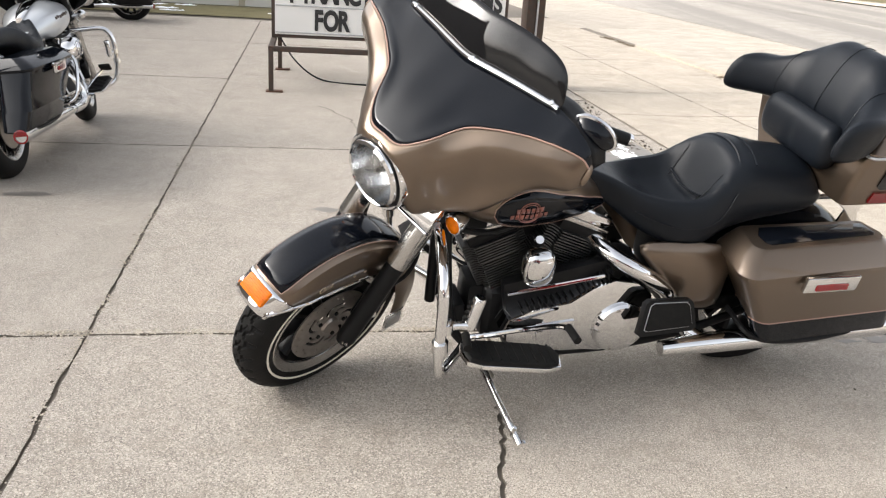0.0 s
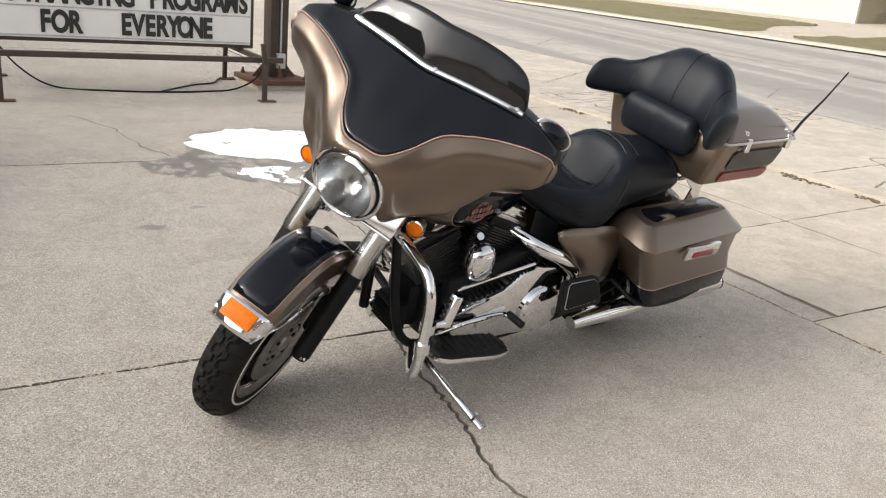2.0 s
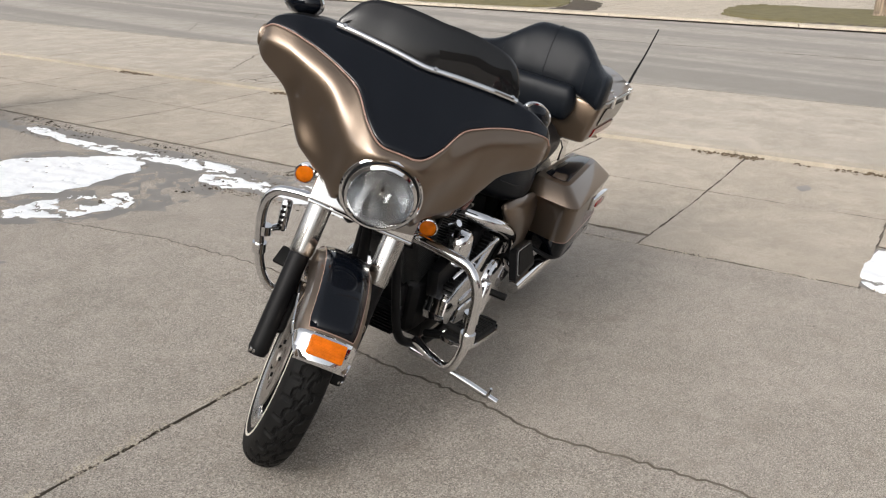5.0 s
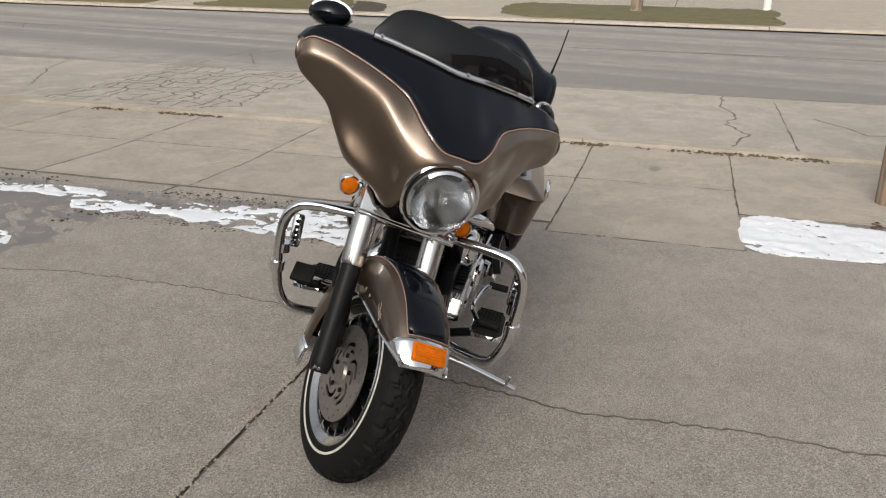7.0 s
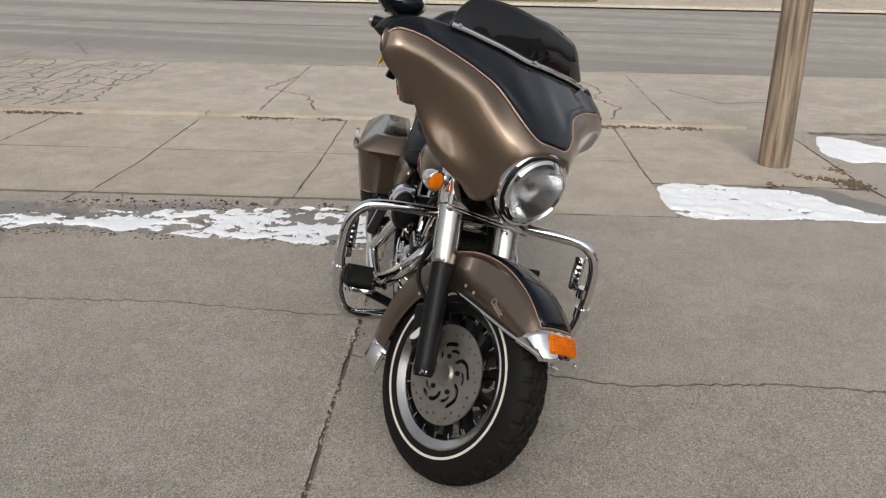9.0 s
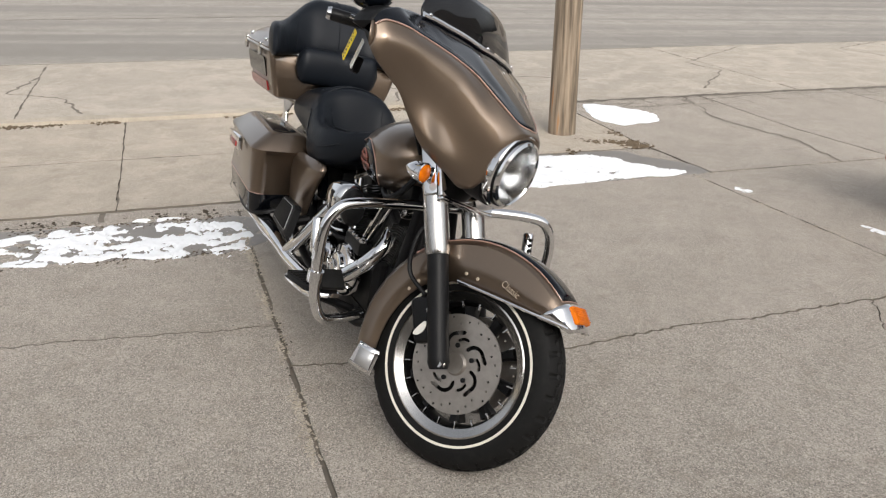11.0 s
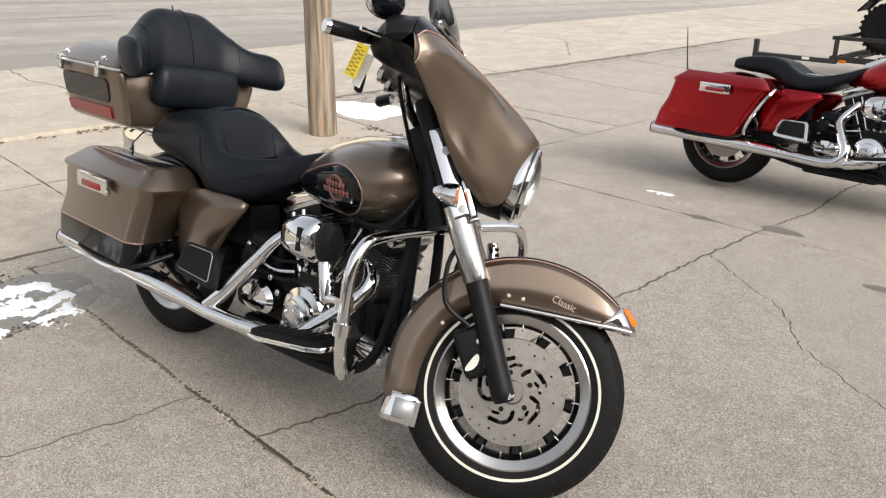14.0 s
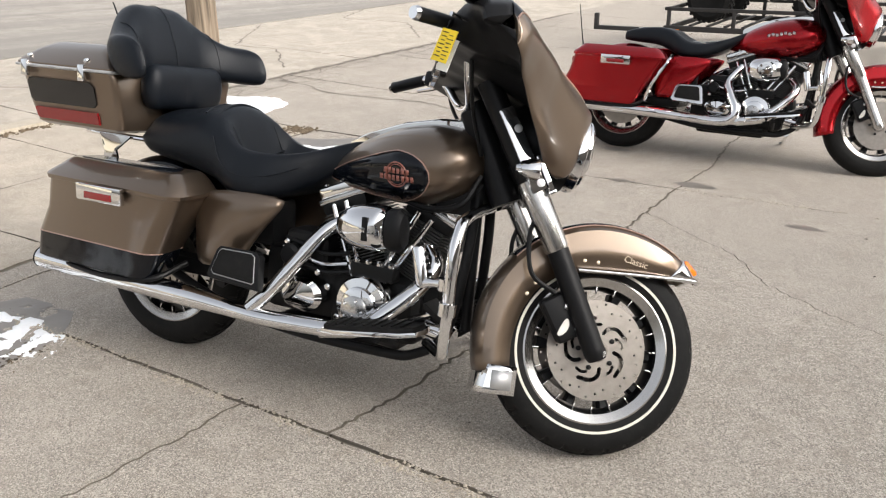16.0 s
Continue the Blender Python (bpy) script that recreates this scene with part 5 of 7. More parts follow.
    B("lifter_block", box((0.15, 0.05, 0.05), (0.905, -0.13, 0.448), 0.010), ENGINE, S0, eng)
    for lx in (0.845, 0.885, 0.925, 0.965):
        B("lifter_cap", lathe([(0.013, 0), (0.013, 0.012), (0.009, 0.016)], 12, Matrix.Translation((lx, -0.138, 0.468))), CHROME, S0, eng)
    B("starter", lathe([(0.036, 0), (0.036, 0.15), (0.026, 0.16)], 20, along((0.62, -0.03, 0.46), (0.62, -0.2, 0.46))), ENGINE, S0, eng, "black starter motor")
    B("oil_tank", box((0.16, 0.12, 0.13), (0.66, -0.095, 0.475), 0.025, None, 3), ENGINE, S0, eng)
    for oy, oz, orad in ((-0.165, 0.500, 0.007), (-0.178, 0.470, 0.006), (-0.160, 0.440, 0.008)):
        B("oil_line", tube([(0.58, oy + 0.02, oz + 0.01), (0.66, oy, oz), (0.74, oy + 0.004, oz - 0.018), (0.82, oy + 0.02, oz - 0.006)], orad, 8, 4), CHROME if oz == 0.470 else SATIN, S0, eng)
    for fx, fz in ((0.60, 0.50), (0.70, 0.515), (0.72, 0.42), (0.76, 0.38), (0.80, 0.29), (0.97, 0.30), (0.985, 0.36), (0.60, 0.42)):
        B("fitting", lathe([(0.011, 0), (0.011, 0.014), (0.006, 0.018)], 8, axis_y(fx, -0.158, fz) @ Matrix.Rotation(math.pi, 4, "X")), CHROME, S0, eng)
    B("oil_filter", lathe([(0.038, 0), (0.038, 0.09), (0.03, 0.1)], 24, along((1.06, -0.06, 0.29), (1.20, -0.06, 0.26))), CHROME, S0, eng, "chrome oil filter")
    B("transmission_cover", lathe([(0.07, 0), (0.07, 0.03), (0.055, 0.045), (0.003, 0.05)], 28, axis_y(0.655, -0.13, 0.335) @ Matrix.Rotation(math.pi, 4, "X") @ Matrix.Diagonal((1.15, 0.8, 1, 1))), CHROME, S0, eng, "chrome transmission side cover")
    acm = Matrix.Translation((0.93, -0.175, 0.60)) @ Matrix.Rotation(radians(-3), 4, "Y")
    ac_out = []
    for k in range(30):
        a = 2 * math.pi * k / 30
        ca, sa = math.cos(a), math.sin(a)
        ac_out.append((0.066 * ca ** 0.4 if ca > 0 else -0.118 * abs(ca) ** 0.95, 0.068 * math.copysign(abs(sa) ** 0.8, sa)) if trunk else (0.118 * math.copysign(abs(ca) ** 0.85, ca), 0.072 * math.copysign(abs(sa) ** 0.8, sa)))
    rings = []
    for sc, d in ((0.9, 0.0), (1.0, 0.01), (1.0, 0.042), (0.95, 0.058), (0.80, 0.074), (0.45, 0.088), (0.1, 0.092)):
        rings.append([acm @ Vector((x * sc, -d, y * sc)) for x, y in ac_out])
    air = B("air_cleaner", loft(rings), CHROME, S0, eng, "chrome oval air cleaner")
    B("air_cleaner_slot", box((0.020, 0.012, 0.070), acm @ Vector((0.004, -0.086, 0.002)), 0.002), SATIN, S0, air, "dark air slot") if trunk else None
    B("air_cleaner_nose", lathe([(0.060, 0), (0.064, 0.012), (0.064, 0.035), (0.05, 0.05), (0.02, 0.055)], 28, acm @ Matrix.Translation((0.060, -0.040, 0)) @ Matrix.Rotation(radians(90), 4, "Y") @ Matrix.Diagonal((1, 0.62, 1, 1))), SATIN, S0, air, "black air cleaner end")
    if not trunk:
        B("air_cleaner_badge", lathe([(0.050, 0), (0.052, 0.006), (0.046, 0.012), (0.030, 0.013), (0.028, 0.018), (0.003, 0.019)], 32, axis_y(*(acm @ Vector((0.0, -0.084, 0)))) @ Matrix.Rotation(math.pi, 4, "X")), CHROME, S0, air, "round chrome badge")
    B("intake", tube([(0.91, 0.0, 0.60), (0.91, -0.18, 0.60)], 0.035, 16), ENGINE, S0, eng)
    # exhausts
    ex = B("exhaust_header", tube([(1.03, -0.06, 0.57), (1.10, -0.12, 0.50), (1.072, -0.165, 0.428), (1.0, -0.205, 0.355), (0.92, -0.235, 0.295), (0.80, -0.255, 0.268)], 0.026, 16, 6), CHROME, S0, None, "chrome exhaust pipe")
    B("heat_shield", tube([(1.070, -0.168, 0.426), (1.0, -0.208, 0.355), (0.905, -0.245, 0.288), (0.62, -0.262, 0.266), (0.45, -0.263, 0.268)], 0.026, 16, 5), CHROME, S0, ex, "chrome heat shield")
    hr = [(0.76, -0.08, 0.60), (0.705, -0.16, 0.50), (0.742, -0.215, 0.425), (0.788, -0.25, 0.350), (0.772, -0.262, 0.288), (0.70, -0.265, 0.262), (0.52, -0.265, 0.266)]
    if not trunk:
        B("header_rear", tube(hr, 0.030, 16, 6), CHROME, S0, ex, "curved chrome rear header")
    else:
        B("header_rear", tube([(0.80, -0.08, 0.60), (0.738, -0.15, 0.558), (0.664, -0.20, 0.450), (0.592, -0.242, 0.345), (0.535, -0.262, 0.283)], [0.018, 0.022, 0.024, 0.024, 0.023], 16, 6), CHROME, S0, ex, "chrome rear header shield")
    for s in (-1, 1):
        if s > 0:
            B("crossover_pipe", tube([(0.71, 0.08, 0.60), (0.665, 0.165, 0.580), (0.575, 0.208, 0.538), (0.476, 0.200, 0.469), (0.42, 0.175, 0.40), (0.38, 0.18, 0.33), (0.33, 0.24, 0.285), (0.25, 0.262, 0.277)], 0.027, 16, 6), CHROME, S0, ex, "chrome crossover pipe")
        B("muffler", tube([(0.47, s * 0.262, 0.268), (0.40, s * 0.262, 0.272), (0.30, s * 0.262, 0.276), (-0.37, s * 0.262, 0.290), (-0.40, s * 0.262, 0.291)], [0.026, 0.030, 0.036, 0.038, 0.037], 24), CHROME, S0, ex, "chrome muffler")
        B("muffler_end", lathe([(0.037, 0), (0.038, 0.006), (0.030, 0.008), (0.027, -0.03), (0.003, -0.031)], 24, along((-0.40, s * 0.262, 0.291), (-0.6, s * 0.262, 0.295))), SATIN if trunk else REDL, S0, ex)
    # left side: primary
    pr = bmesh.new()
    out = [(1.00, 0.30), (1.015, 0.335), (1.0, 0.385), (0.93, 0.415), (0.80, 0.44), (0.73, 0.49), (0.66, 0.515), (0.575, 0.50), (0.515, 0.45), (0.495, 0.38), (0.502, 0.30), (0.56, 0.242), (0.66, 0.232), (0.80, 0.25), (0.93, 0.265)]
    prism([(x, -z) for x, z in out], 0.085, Matrix.Translation((0, 0.125, 0)) @ Matrix.Rotation(radians(-90), 4, "X"), 0.018, pr)
    prim = B("primary_cover", pr, CHROME, S0, eng, "chrome primary cover")
    derby = B("derby_cover", lathe([(0.094, 0), (0.094, 0.012), (0.086, 0.021), (0.07, 0.024), (0.003, 0.026)], 40, axis_y(0.612, 0.208, 0.333)), CHROME, S0, prim, "round chrome clutch cover")
    for k in range(5):
        a = 2 * math.pi * k / 5
        B("screw", lathe([(0.007, 0), (0.006, 0.005)], 8, axis_y(0.612 + 0.080 * math.cos(a), 0.226, 0.333 + 0.080 * math.sin(a))), ALLOY, S0, derby)
    B("inspection_cover", box((0.13, 0.012, 0.05), (0.84, 0.213, 0.345), 0.005, Matrix.Rotation(radians(6), 4, "Y")), CHROME, S0, prim)
    for k in range(17):
        tx, tz = (0.955 - 0.021 * k, 0.412 + 0.0042 * k) if k < 9 else (0.766 - 0.014 * (k - 9), 0.462 + 0.0098 * (k - 9))
        B("primary_rib", box((0.006, 0.040, 0.018), (tx, 0.178, tz + 0.004), 0.0015, Matrix.Rotation(radians(20), 4, "Y")), ENGINE, S0, prim)
    B("inner_primary", box((0.42, 0.05, 0.13), (0.80, 0.135, 0.47), 0.02, Matrix.Rotation(radians(12), 4, "Y")), SATIN, S0, eng)
    horn = B("horn_cover", loft([ellipse_ring(0, 0, 0, a, b, b * 1.05, 28, 2.6) for a, b in ((0.030, 0.04), (0.05, 0.06), (0.055, 0.066), (0.053, 0.064), (0.04, 0.05), (0.01, 0.012))]), CHROME, S0, eng, "chrome horn cover")
    for i, v in enumerate(horn.data.vertices):
        d = (0.0, 0.012, 0.03, 0.055, 0.07, 0.075)[i // 28]
        v.co = Vector((0.918 + v.co.y, 0.135 + d, 0.560 + v.co.z))
    B("horn_bracket", tube([(0.91, 0.12, 0.62), (0.918, 0.15, 0.645)], 0.013, 14), CHROME, S0, horn)
    B("frame_rail", tube([(1.19, -0.045, 0.78), (1.185, -0.075, 0.55), (1.15, -0.105, 0.30), (1.06, -0.125, 0.215), (0.95, -0.15, 0.205), (0.6, -0.15, 0.205), (0.3, -0.15, 0.25), (0.05, -0.14, 0.33)], 0.016, 12, 5), SATIN, S0, None, "black frame tube")
    B("frame_rail", tube([(1.19, 0.045, 0.78), (1.185, 0.075, 0.55), (1.15, 0.105, 0.30), (1.06, 0.125, 0.215), (0.95, 0.15, 0.205), (0.6, 0.15, 0.205), (0.3, 0.15, 0.25), (0.05, 0.14, 0.33)], 0.016, 12, 5), SATIN, S0)
    B("swingarm", box((0.42, 0.25, 0.06), (0.18, 0, 0.335), 0.015), SATIN, S0)
    B("battery_box", box((0.20, 0.14, 0.16), (0.37, 0, 0.52), 0.03), SATIN, S0)
    B("oil_pan", box((0.42, 0.22, 0.07), (0.74, 0, 0.205), 0.02), ENGINE, S0)
    B("regulator", box((0.04, 0.13, 0.10), (1.130, 0.03, 0.325), 0.01), ENGINE, S0, None, "finned black voltage regulator")
    for k in range(8):
        B("regulator_fin", box((0.022, 0.125, 0.004), (1.157, 0.03, 0.285 + 0.0115 * k)), ENGINE, S0)
    B("downtube", tube([(1.19, -0.05, 0.78), (1.19, -0.05, 0.30)], 0.018, 12), SATIN, S0)
    # --- engine guard, footboards
    guard = [(1.225, -0.02, 0.685), (1.24, -0.15, 0.688), (1.268, -0.30, 0.688), (1.278, -0.362, 0.668), (1.280, -0.395, 0.60), (1.277, -0.395, 0.46), (1.268, -0.38, 0.37), (1.250, -0.345, 0.312), (1.20, -0.27, 0.290), (1.12, -0.17, 0.275)]
    for s in (-1, 1):
        gd = B("engine_guard", tube([(x, -s * y, z) for x, y, z in guard], 0.0165, 14, 6), CHROME, S0, None, "chrome engine guard bar")
        B("clamp", tube([(1.277, s * 0.395, 0.475), (1.275, s * 0.396, 0.44)], 0.024, 14), CHROME, S0, gd)
        q = Vector((1.266, s * 0.388, 0.522))
        hp = B("highway_peg", tube([q, q + Vector((-0.04, -s * 0.006, -0.004)), q + Vector((-0.080, -s * 0.010, -0.010))], [0.014, 0.012, 0.016], 12), CHROME, S0, gd, "chrome highway peg")
        p0, p1 = q + Vector((-0.074, -s * 0.012, -0.022)), q + Vector((-0.098, -s * 0.010, 0.085))
        B("peg_body", tube([p0, p0 + (p1 - p0) * 0.06, p1 - (p1 - p0) * 0.06, p1], [0.014, 0.019, 0.019, 0.015], 14), CHROME, S0, hp)
        B("peg_clamp", tube([q + Vector((0.0, 0, 0.016)), q + Vector((0.0, 0, -0.016))], 0.024, 14), CHROME, S0, hp)
        for k in range(5):
            B("peg_rubber", box((0.026, 0.014, 0.010), p0 + (p1 - p0) * (0.16 + 0.17 * k) + Vector((0.014, -s * 0.004, 0)), 0.003), RUBBER, S0, hp)
        bx = Matrix.Translation((1.012, s * 0.315, 0.322)) @ Matrix.Rotation(radians(-9.5), 4, "Y")
        bo = [(0.165, -0.045), (0.175, 0.0), (0.165, 0.045), (0.12, 0.062), (-0.09, 0.062), (-0.145, 0.045), (-0.16, 0.0), (-0.145, -0.045), (-0.09, -0.055), (0.12, -0.055)]
        fb = B("footboard", prism([(x, s * y) for x, y in bo], 0.014, bx, 0.004), CHROME, S0, None, "rider footboard with black rubber pad")
        B("rubber_pad", prism([(x * 0.94, s * y * 0.9) for x, y in bo], 0.012, bx @ Matrix.Translation((0, 0, 0.014)), 0.004), RUBBER, S0, fb, "black rubber pad")
        for k in range(9):
            B("pad_rib", box((0.006, 0.088, 0.005), bx @ Vector((-0.12 + 0.03 * k, 0, 0.028)), 0.001, Matrix.Rotation(radians(-8.5), 4, "Y")), RUBBER, S0, fb)
        B("board_bracket", tube([(1.0, s * 0.15, 0.24), (1.02, s * 0.30, 0.30)], 0.016, 10), SATIN, S0, fb)
    # gear lever and brake pedal
    gl = B("gear_lever", tube([(1.16, 0.29, 0.40), (1.10, 0.27, 0.385), (0.98, 0.245, 0.375), (0.86, 0.265, 0.395), (0.83, 0.29, 0.40)], 0.009, 10, 5), CHROME, S0, None, "chrome heel-toe gear lever")
    B("toe_peg", tube([(1.165, 0.285, 0.405), (1.175, 0.35, 0.405)], 0.013, 12), RUBBER, S0, gl)
    B("heel_peg", tube([(0.83, 0.28, 0.402), (0.825, 0.35, 0.40)], 0.013, 12), RUBBER, S0, gl)
    B("gear_linkage", tube([(1.02, 0.21, 0.49), (0.72, 0.235, 0.555)], 0.006, 8), CHROME, S0, gl)
    bp = B("brake_pedal", tube([(1.20, -0.30, 0.41), (1.10, -0.26, 0.36), (0.98, -0.22, 0.30)], 0.010, 10, 4), CHROME, S0, None, "chrome brake pedal")
    B("pedal_pad", box((0.07, 0.075, 0.018), (1.215, -0.32, 0.425), 0.006, Matrix.Rotation(radians(35), 4, "Y")), RUBBER, S0, bp)
    # kickstand
    ks = B("kickstand", tube([(1.06, 0.13, 0.195), (1.05, 0.25, 0.175), (1.025, 0.38, 0.135), (1.005, 0.465, 0.103)], [0.017, 0.013, 0.012, 0.012], 12, 4), CHROME, S0, None, "chrome side stand, folded out")
    B("stand_foot", box((0.03, 0.075, 0.012), (1.0, 0.487, 0.099), 0.004, Matrix.Rotation(radians(-8), 4, "X")), CHROME, S0, ks)
    B("stand_pin", tube([(1.022, 0.43, 0.115), (1.02, 0.44, 0.155)], 0.006, 8), CHROME, S0, ks)
    # hoses below the tank
    for k, (y, z) in enumerate(((0.04, 0.73), (-0.04, 0.72), (0.09, 0.70), (-0.09, 0.70))):
        B("cable", tube([(1.21, y, 0.78), (1.18, y * 1.6, z), (1.08, y * 1.5, z - 0.03), (0.98, y * 1.2, z - 0.02)], 0.010, 8, 4), SATIN, S0)
    B("coil_box", box((0.12, 0.20, 0.09), (1.13, 0, 0.70), 0.02), SATIN, S0)

    # --- trunk with backrest
    if trunk:
        def tsec(z, xf, xb, w, r=0.045):
            pts = []
            for cx, cy, a0 in ((xf - r * 0.5, w - r * 0.5, 0), (xb + r, w - r, 90), (xb + r, -w + r, 180), (xf - r * 0.5, -w + r * 0.5, 270)):
                rr = r if cx < (xf + xb) / 2 else r * 0.5
                for j in range(6):
                    a = radians(a0 + 90 * j / 5)
                    pts.append(Vector((cx + rr * math.cos(a), cy + rr * math.sin(a), z)))
            return pts

        tk = B("trunk", loft([tsec(0.772, -0.06, -0.445, 0.228), tsec(0.782, -0.04, -0.46, 0.246), tsec(0.86, -0.03, -0.475, 0.270), tsec(0.95, -0.03, -0.485, 0.29), tsec(0.965, -0.04, -0.488, 0.295)]), paint, S0, None, "hard touring trunk")
        tl = B("trunk_lid", loft([tsec(0.968, -0.035, -0.497, 0.304), tsec(0.982, -0.035, -0.497, 0.304), tsec(0.995, -0.055, -0.487, 0.292), tsec(1.03, -0.11, -0.455, 0.25), tsec(1.056, -0.14, -0.42, 0.205), tsec(1.063, -0.16, -0.39, 0.17)]), paint, S0, tk, "trunk lid")
        B("lid_rim", tube(tsec(0.972, -0.033, -0.499, 0.306) + tsec(0.972, -0.033, -0.499, 0.306)[:1], 0.005, 8), GALV, S0, tl)
        for s in (-1, 1):
            # side lamp panel and reflector
            pn = B("side_panel", loft([[Vector((x, s * (0.268 + (z - 0.86) * 0.26 + d), z)) for x, z in ((-0.14, 0.848), (-0.425, 0.848), (-0.438, 0.86), (-0.44, 0.915), (-0.428, 0.93), (-0.14, 0.93), (-0.125, 0.915), (-0.125, 0.86))] for d in (-0.005, 0.006)]), WINDOWG if s else None, S0, tk, "smoked side lens")
            B("side_reflector", loft([[Vector((x, s * (0.252 + (z - 0.80) * 0.30 + d), z)) for x, z in ((-0.13, 0.792), (-0.415, 0.792), (-0.425, 0.80), (-0.428, 0.826), (-0.42, 0.832), (-0.13, 0.832))] for d in (-0.004, 0.007)]), REDL, S0, tk, "red reflector strip")
            for x in (-0.16, -0.43):
                lt = B("latch", box((0.030, 0.016, 0.055), (x, s * 0.304, 0.962), 0.005), CHROME, S0, tk, "chrome trunk latch")
                B("latch_knob", lathe([(0.010, 0), (0.013, 0.008), (0.011, 0.016), (0.003, 0.019)], 16, Matrix.Translation((x - 0.0, s * 0.282, 0.992))), CHROME, S0, lt)
        B("tail_lamp", loft([[Vector((-0.485 - d, y, z)) for y, z in ((-0.17, 0.80), (0.17, 0.80), (0.19, 0.815), (0.19, 0.845), (0.17, 0.86), (-0.17, 0.86), (-0.19, 0.845), (-0.19, 0.815))] for d in (-0.03, 0.012)]), REDL, S0, tk, "red tail lamp")
        # backrest: main pad with two wings, and lumbar pad
        rings = []
        for y in [-0.325 + 0.65 * k / 34 for k in range(35)]:
            f = abs(y) / 0.325
            ff = min(1.0, max(0.0, (f - 0.22) / 0.62))
            top = 1.212 - 0.115 * ff * ff * (3 - 2 * ff)
            bot = 0.968 - 0.012 * max(0, (f - 0.5) / 0.5)
            xo = -0.115 + 0.185 * max(0, (f - 0.35) / 0.65) ** 1.6
            th = (0.066 + 0.022 * max(0, (f - 0.6) / 0.4)) * (1 if f < 0.93 else max(0.35, 1 - ((f - 0.93) / 0.07) ** 2 * 0.65))
            if f > 0.93:
                q = ((f - 0.93) / 0.07) ** 2
                top -= 0.03 * q
                bot += 0.02 * q
            mid, h = (top + bot) / 2, (top - bot) / 2
            ring = []
            for j in range(16):
                a = 2 * math.pi * j / 16
                ca, sa = math.cos(a), math.sin(a)
                zz = h * math.copysign(abs(sa) ** 0.75, sa)
                ring.append(Vector((xo + th * math.copysign(abs(ca) ** 0.8, ca) - 0.35 * zz, y, mid + zz)))
            rings.append(ring)
        back = subsurf(B("backrest", loft(rings), VINYL, S0, tk, "padded black vinyl wrap-around backrest", 70), 1)
        for i, j0, j1 in ((17, -2, 5), (7, -2, 4), (27, -2, 4)):
            B("seam", tube([rings[i][j % 16] for j in range(j0, j1 + 1)], 0.0014, 6, 3), VINYL, S0, back)
        rings = []
        for y in [-0.185 + 0.37 * k / 16 for k in range(17)]:
            f = abs(y) / 0.185
            sc = 1 if f < 0.85 else max(0.25, 1 - ((f - 0.85) / 0.15) ** 2 * 0.75)
            pinch = 1 - 0.10 * math.exp(-(y / 0.012) ** 2)
            rings.append([Vector((-0.005 + 0.045 * sc * pinch * math.copysign(abs(math.cos(a)) ** 0.8, math.cos(a)), y, 0.935 + 0.078 * sc * math.copysign(abs(math.sin(a)) ** 0.75, math.sin(a)))) for a in [2 * math.pi * j / 14 for j in range(14)]])
        subsurf(B("lumbar_pad", loft(rings), VINYL, S0, tk, "black vinyl lumbar pad", 70), 1)
        # rack and bracket
        for s in (-1, 1):
            B("trunk_rack", tube([(0.02, s * 0.13, 0.75), (-0.30, s * 0.13, 0.755), (-0.36, s * 0.08, 0.755)], 0.009, 10, 4), CHROME, S0, None, "chrome trunk rack")
            B("rack_support", prism([(-0.15, 0.64), (-0.24, 0.64), (-0.225, 0.69), (-0.25, 0.755), (-0.10, 0.755), (-0.17, 0.70)], 0.008, Matrix.Translation((0, s * 0.14, 0)) @ Matrix.Rotation(radians(90), 4, "X"), 0.002), CHROME, S0)
        # antenna
        B("antenna", tube([(-0.50, 0.265, 0.96), (-0.53, 0.275, 1.03), (-0.60, 0.29, 1.13), (-0.67, 0.30, 1.24)], [0.007, 0.006, 0.004, 0.003], 8), SATIN, S0, tk, "black whip antenna")
    else:
        B("antenna", tube([(-0.27, -0.18, 0.64), (-0.29, -0.18, 0.72), (-0.33, -0.18, 0.93)], [0.006, 0.004, 0.0025], 8), SATIN, S0)
        B("tail_lamp", box((0.05, 0.12, 0.06), (-0.37, 0, 0.56), 0.015), REDL, S0, None, "red tail lamp")
    if card:
        turn_card = Matrix.Rotation(radians(50), 4, "Z") @ Matrix.Rotation(radians(18), 4, "X")
        tg = thing("price_tag", "yellow handwritten price card hanging from the handlebar", "tag")
        bm = box((0.004, 0.05, 0.085), (0, 0, 0), 0.001)
        for v in bm.verts:
            v.co = m @ (S1 @ (turn_card @ v.co + Vector((1.000, -0.352, 1.020))))
        cd = part("card", bm, YELLOW, tg, "yellow card")
        bm = box((0.004, 0.038, 0.085), (0, 0, 0), 0.001)
        for v in bm.verts:
            v.co = m @ (S1 @ (turn_card @ v.co + Vector((1.013, -0.322, 1.007))))
        part("label", bm, PAPER, tg, "white card")
        for k in range(14):
            bm = box((0.001, (0.021, 0.012, 0.017)[k % 3], 0.0022), (-0.0025, 0.010 - 0.021 * (k % 2), 0.033 - 0.0052 * k))
            for v in bm.verts:
                v.co = m @ (S1 @ (turn_card @ v.co + Vector((1.000, -0.352, 1.020))))
            part("writing", bm, LETTER, cd)
        bm = tube([(1.000, -0.350, 1.065), (1.006, -0.335, 1.09), (1.008, -0.31, 1.105)], 0.002, 6)
        for v in bm.verts:
            v.co = m @ (S1 @ v.co)
        part("string", bm, SATIN, tg)
        bm = box((0.02, 0.03, 0.05), (1.010, -0.302, 0.980), 0.008)
        for v in bm.verts:
            v.co = m @ (S1 @ v.co)
        part("key_fob", bm, SATIN, tg, "black key fob")
    return e


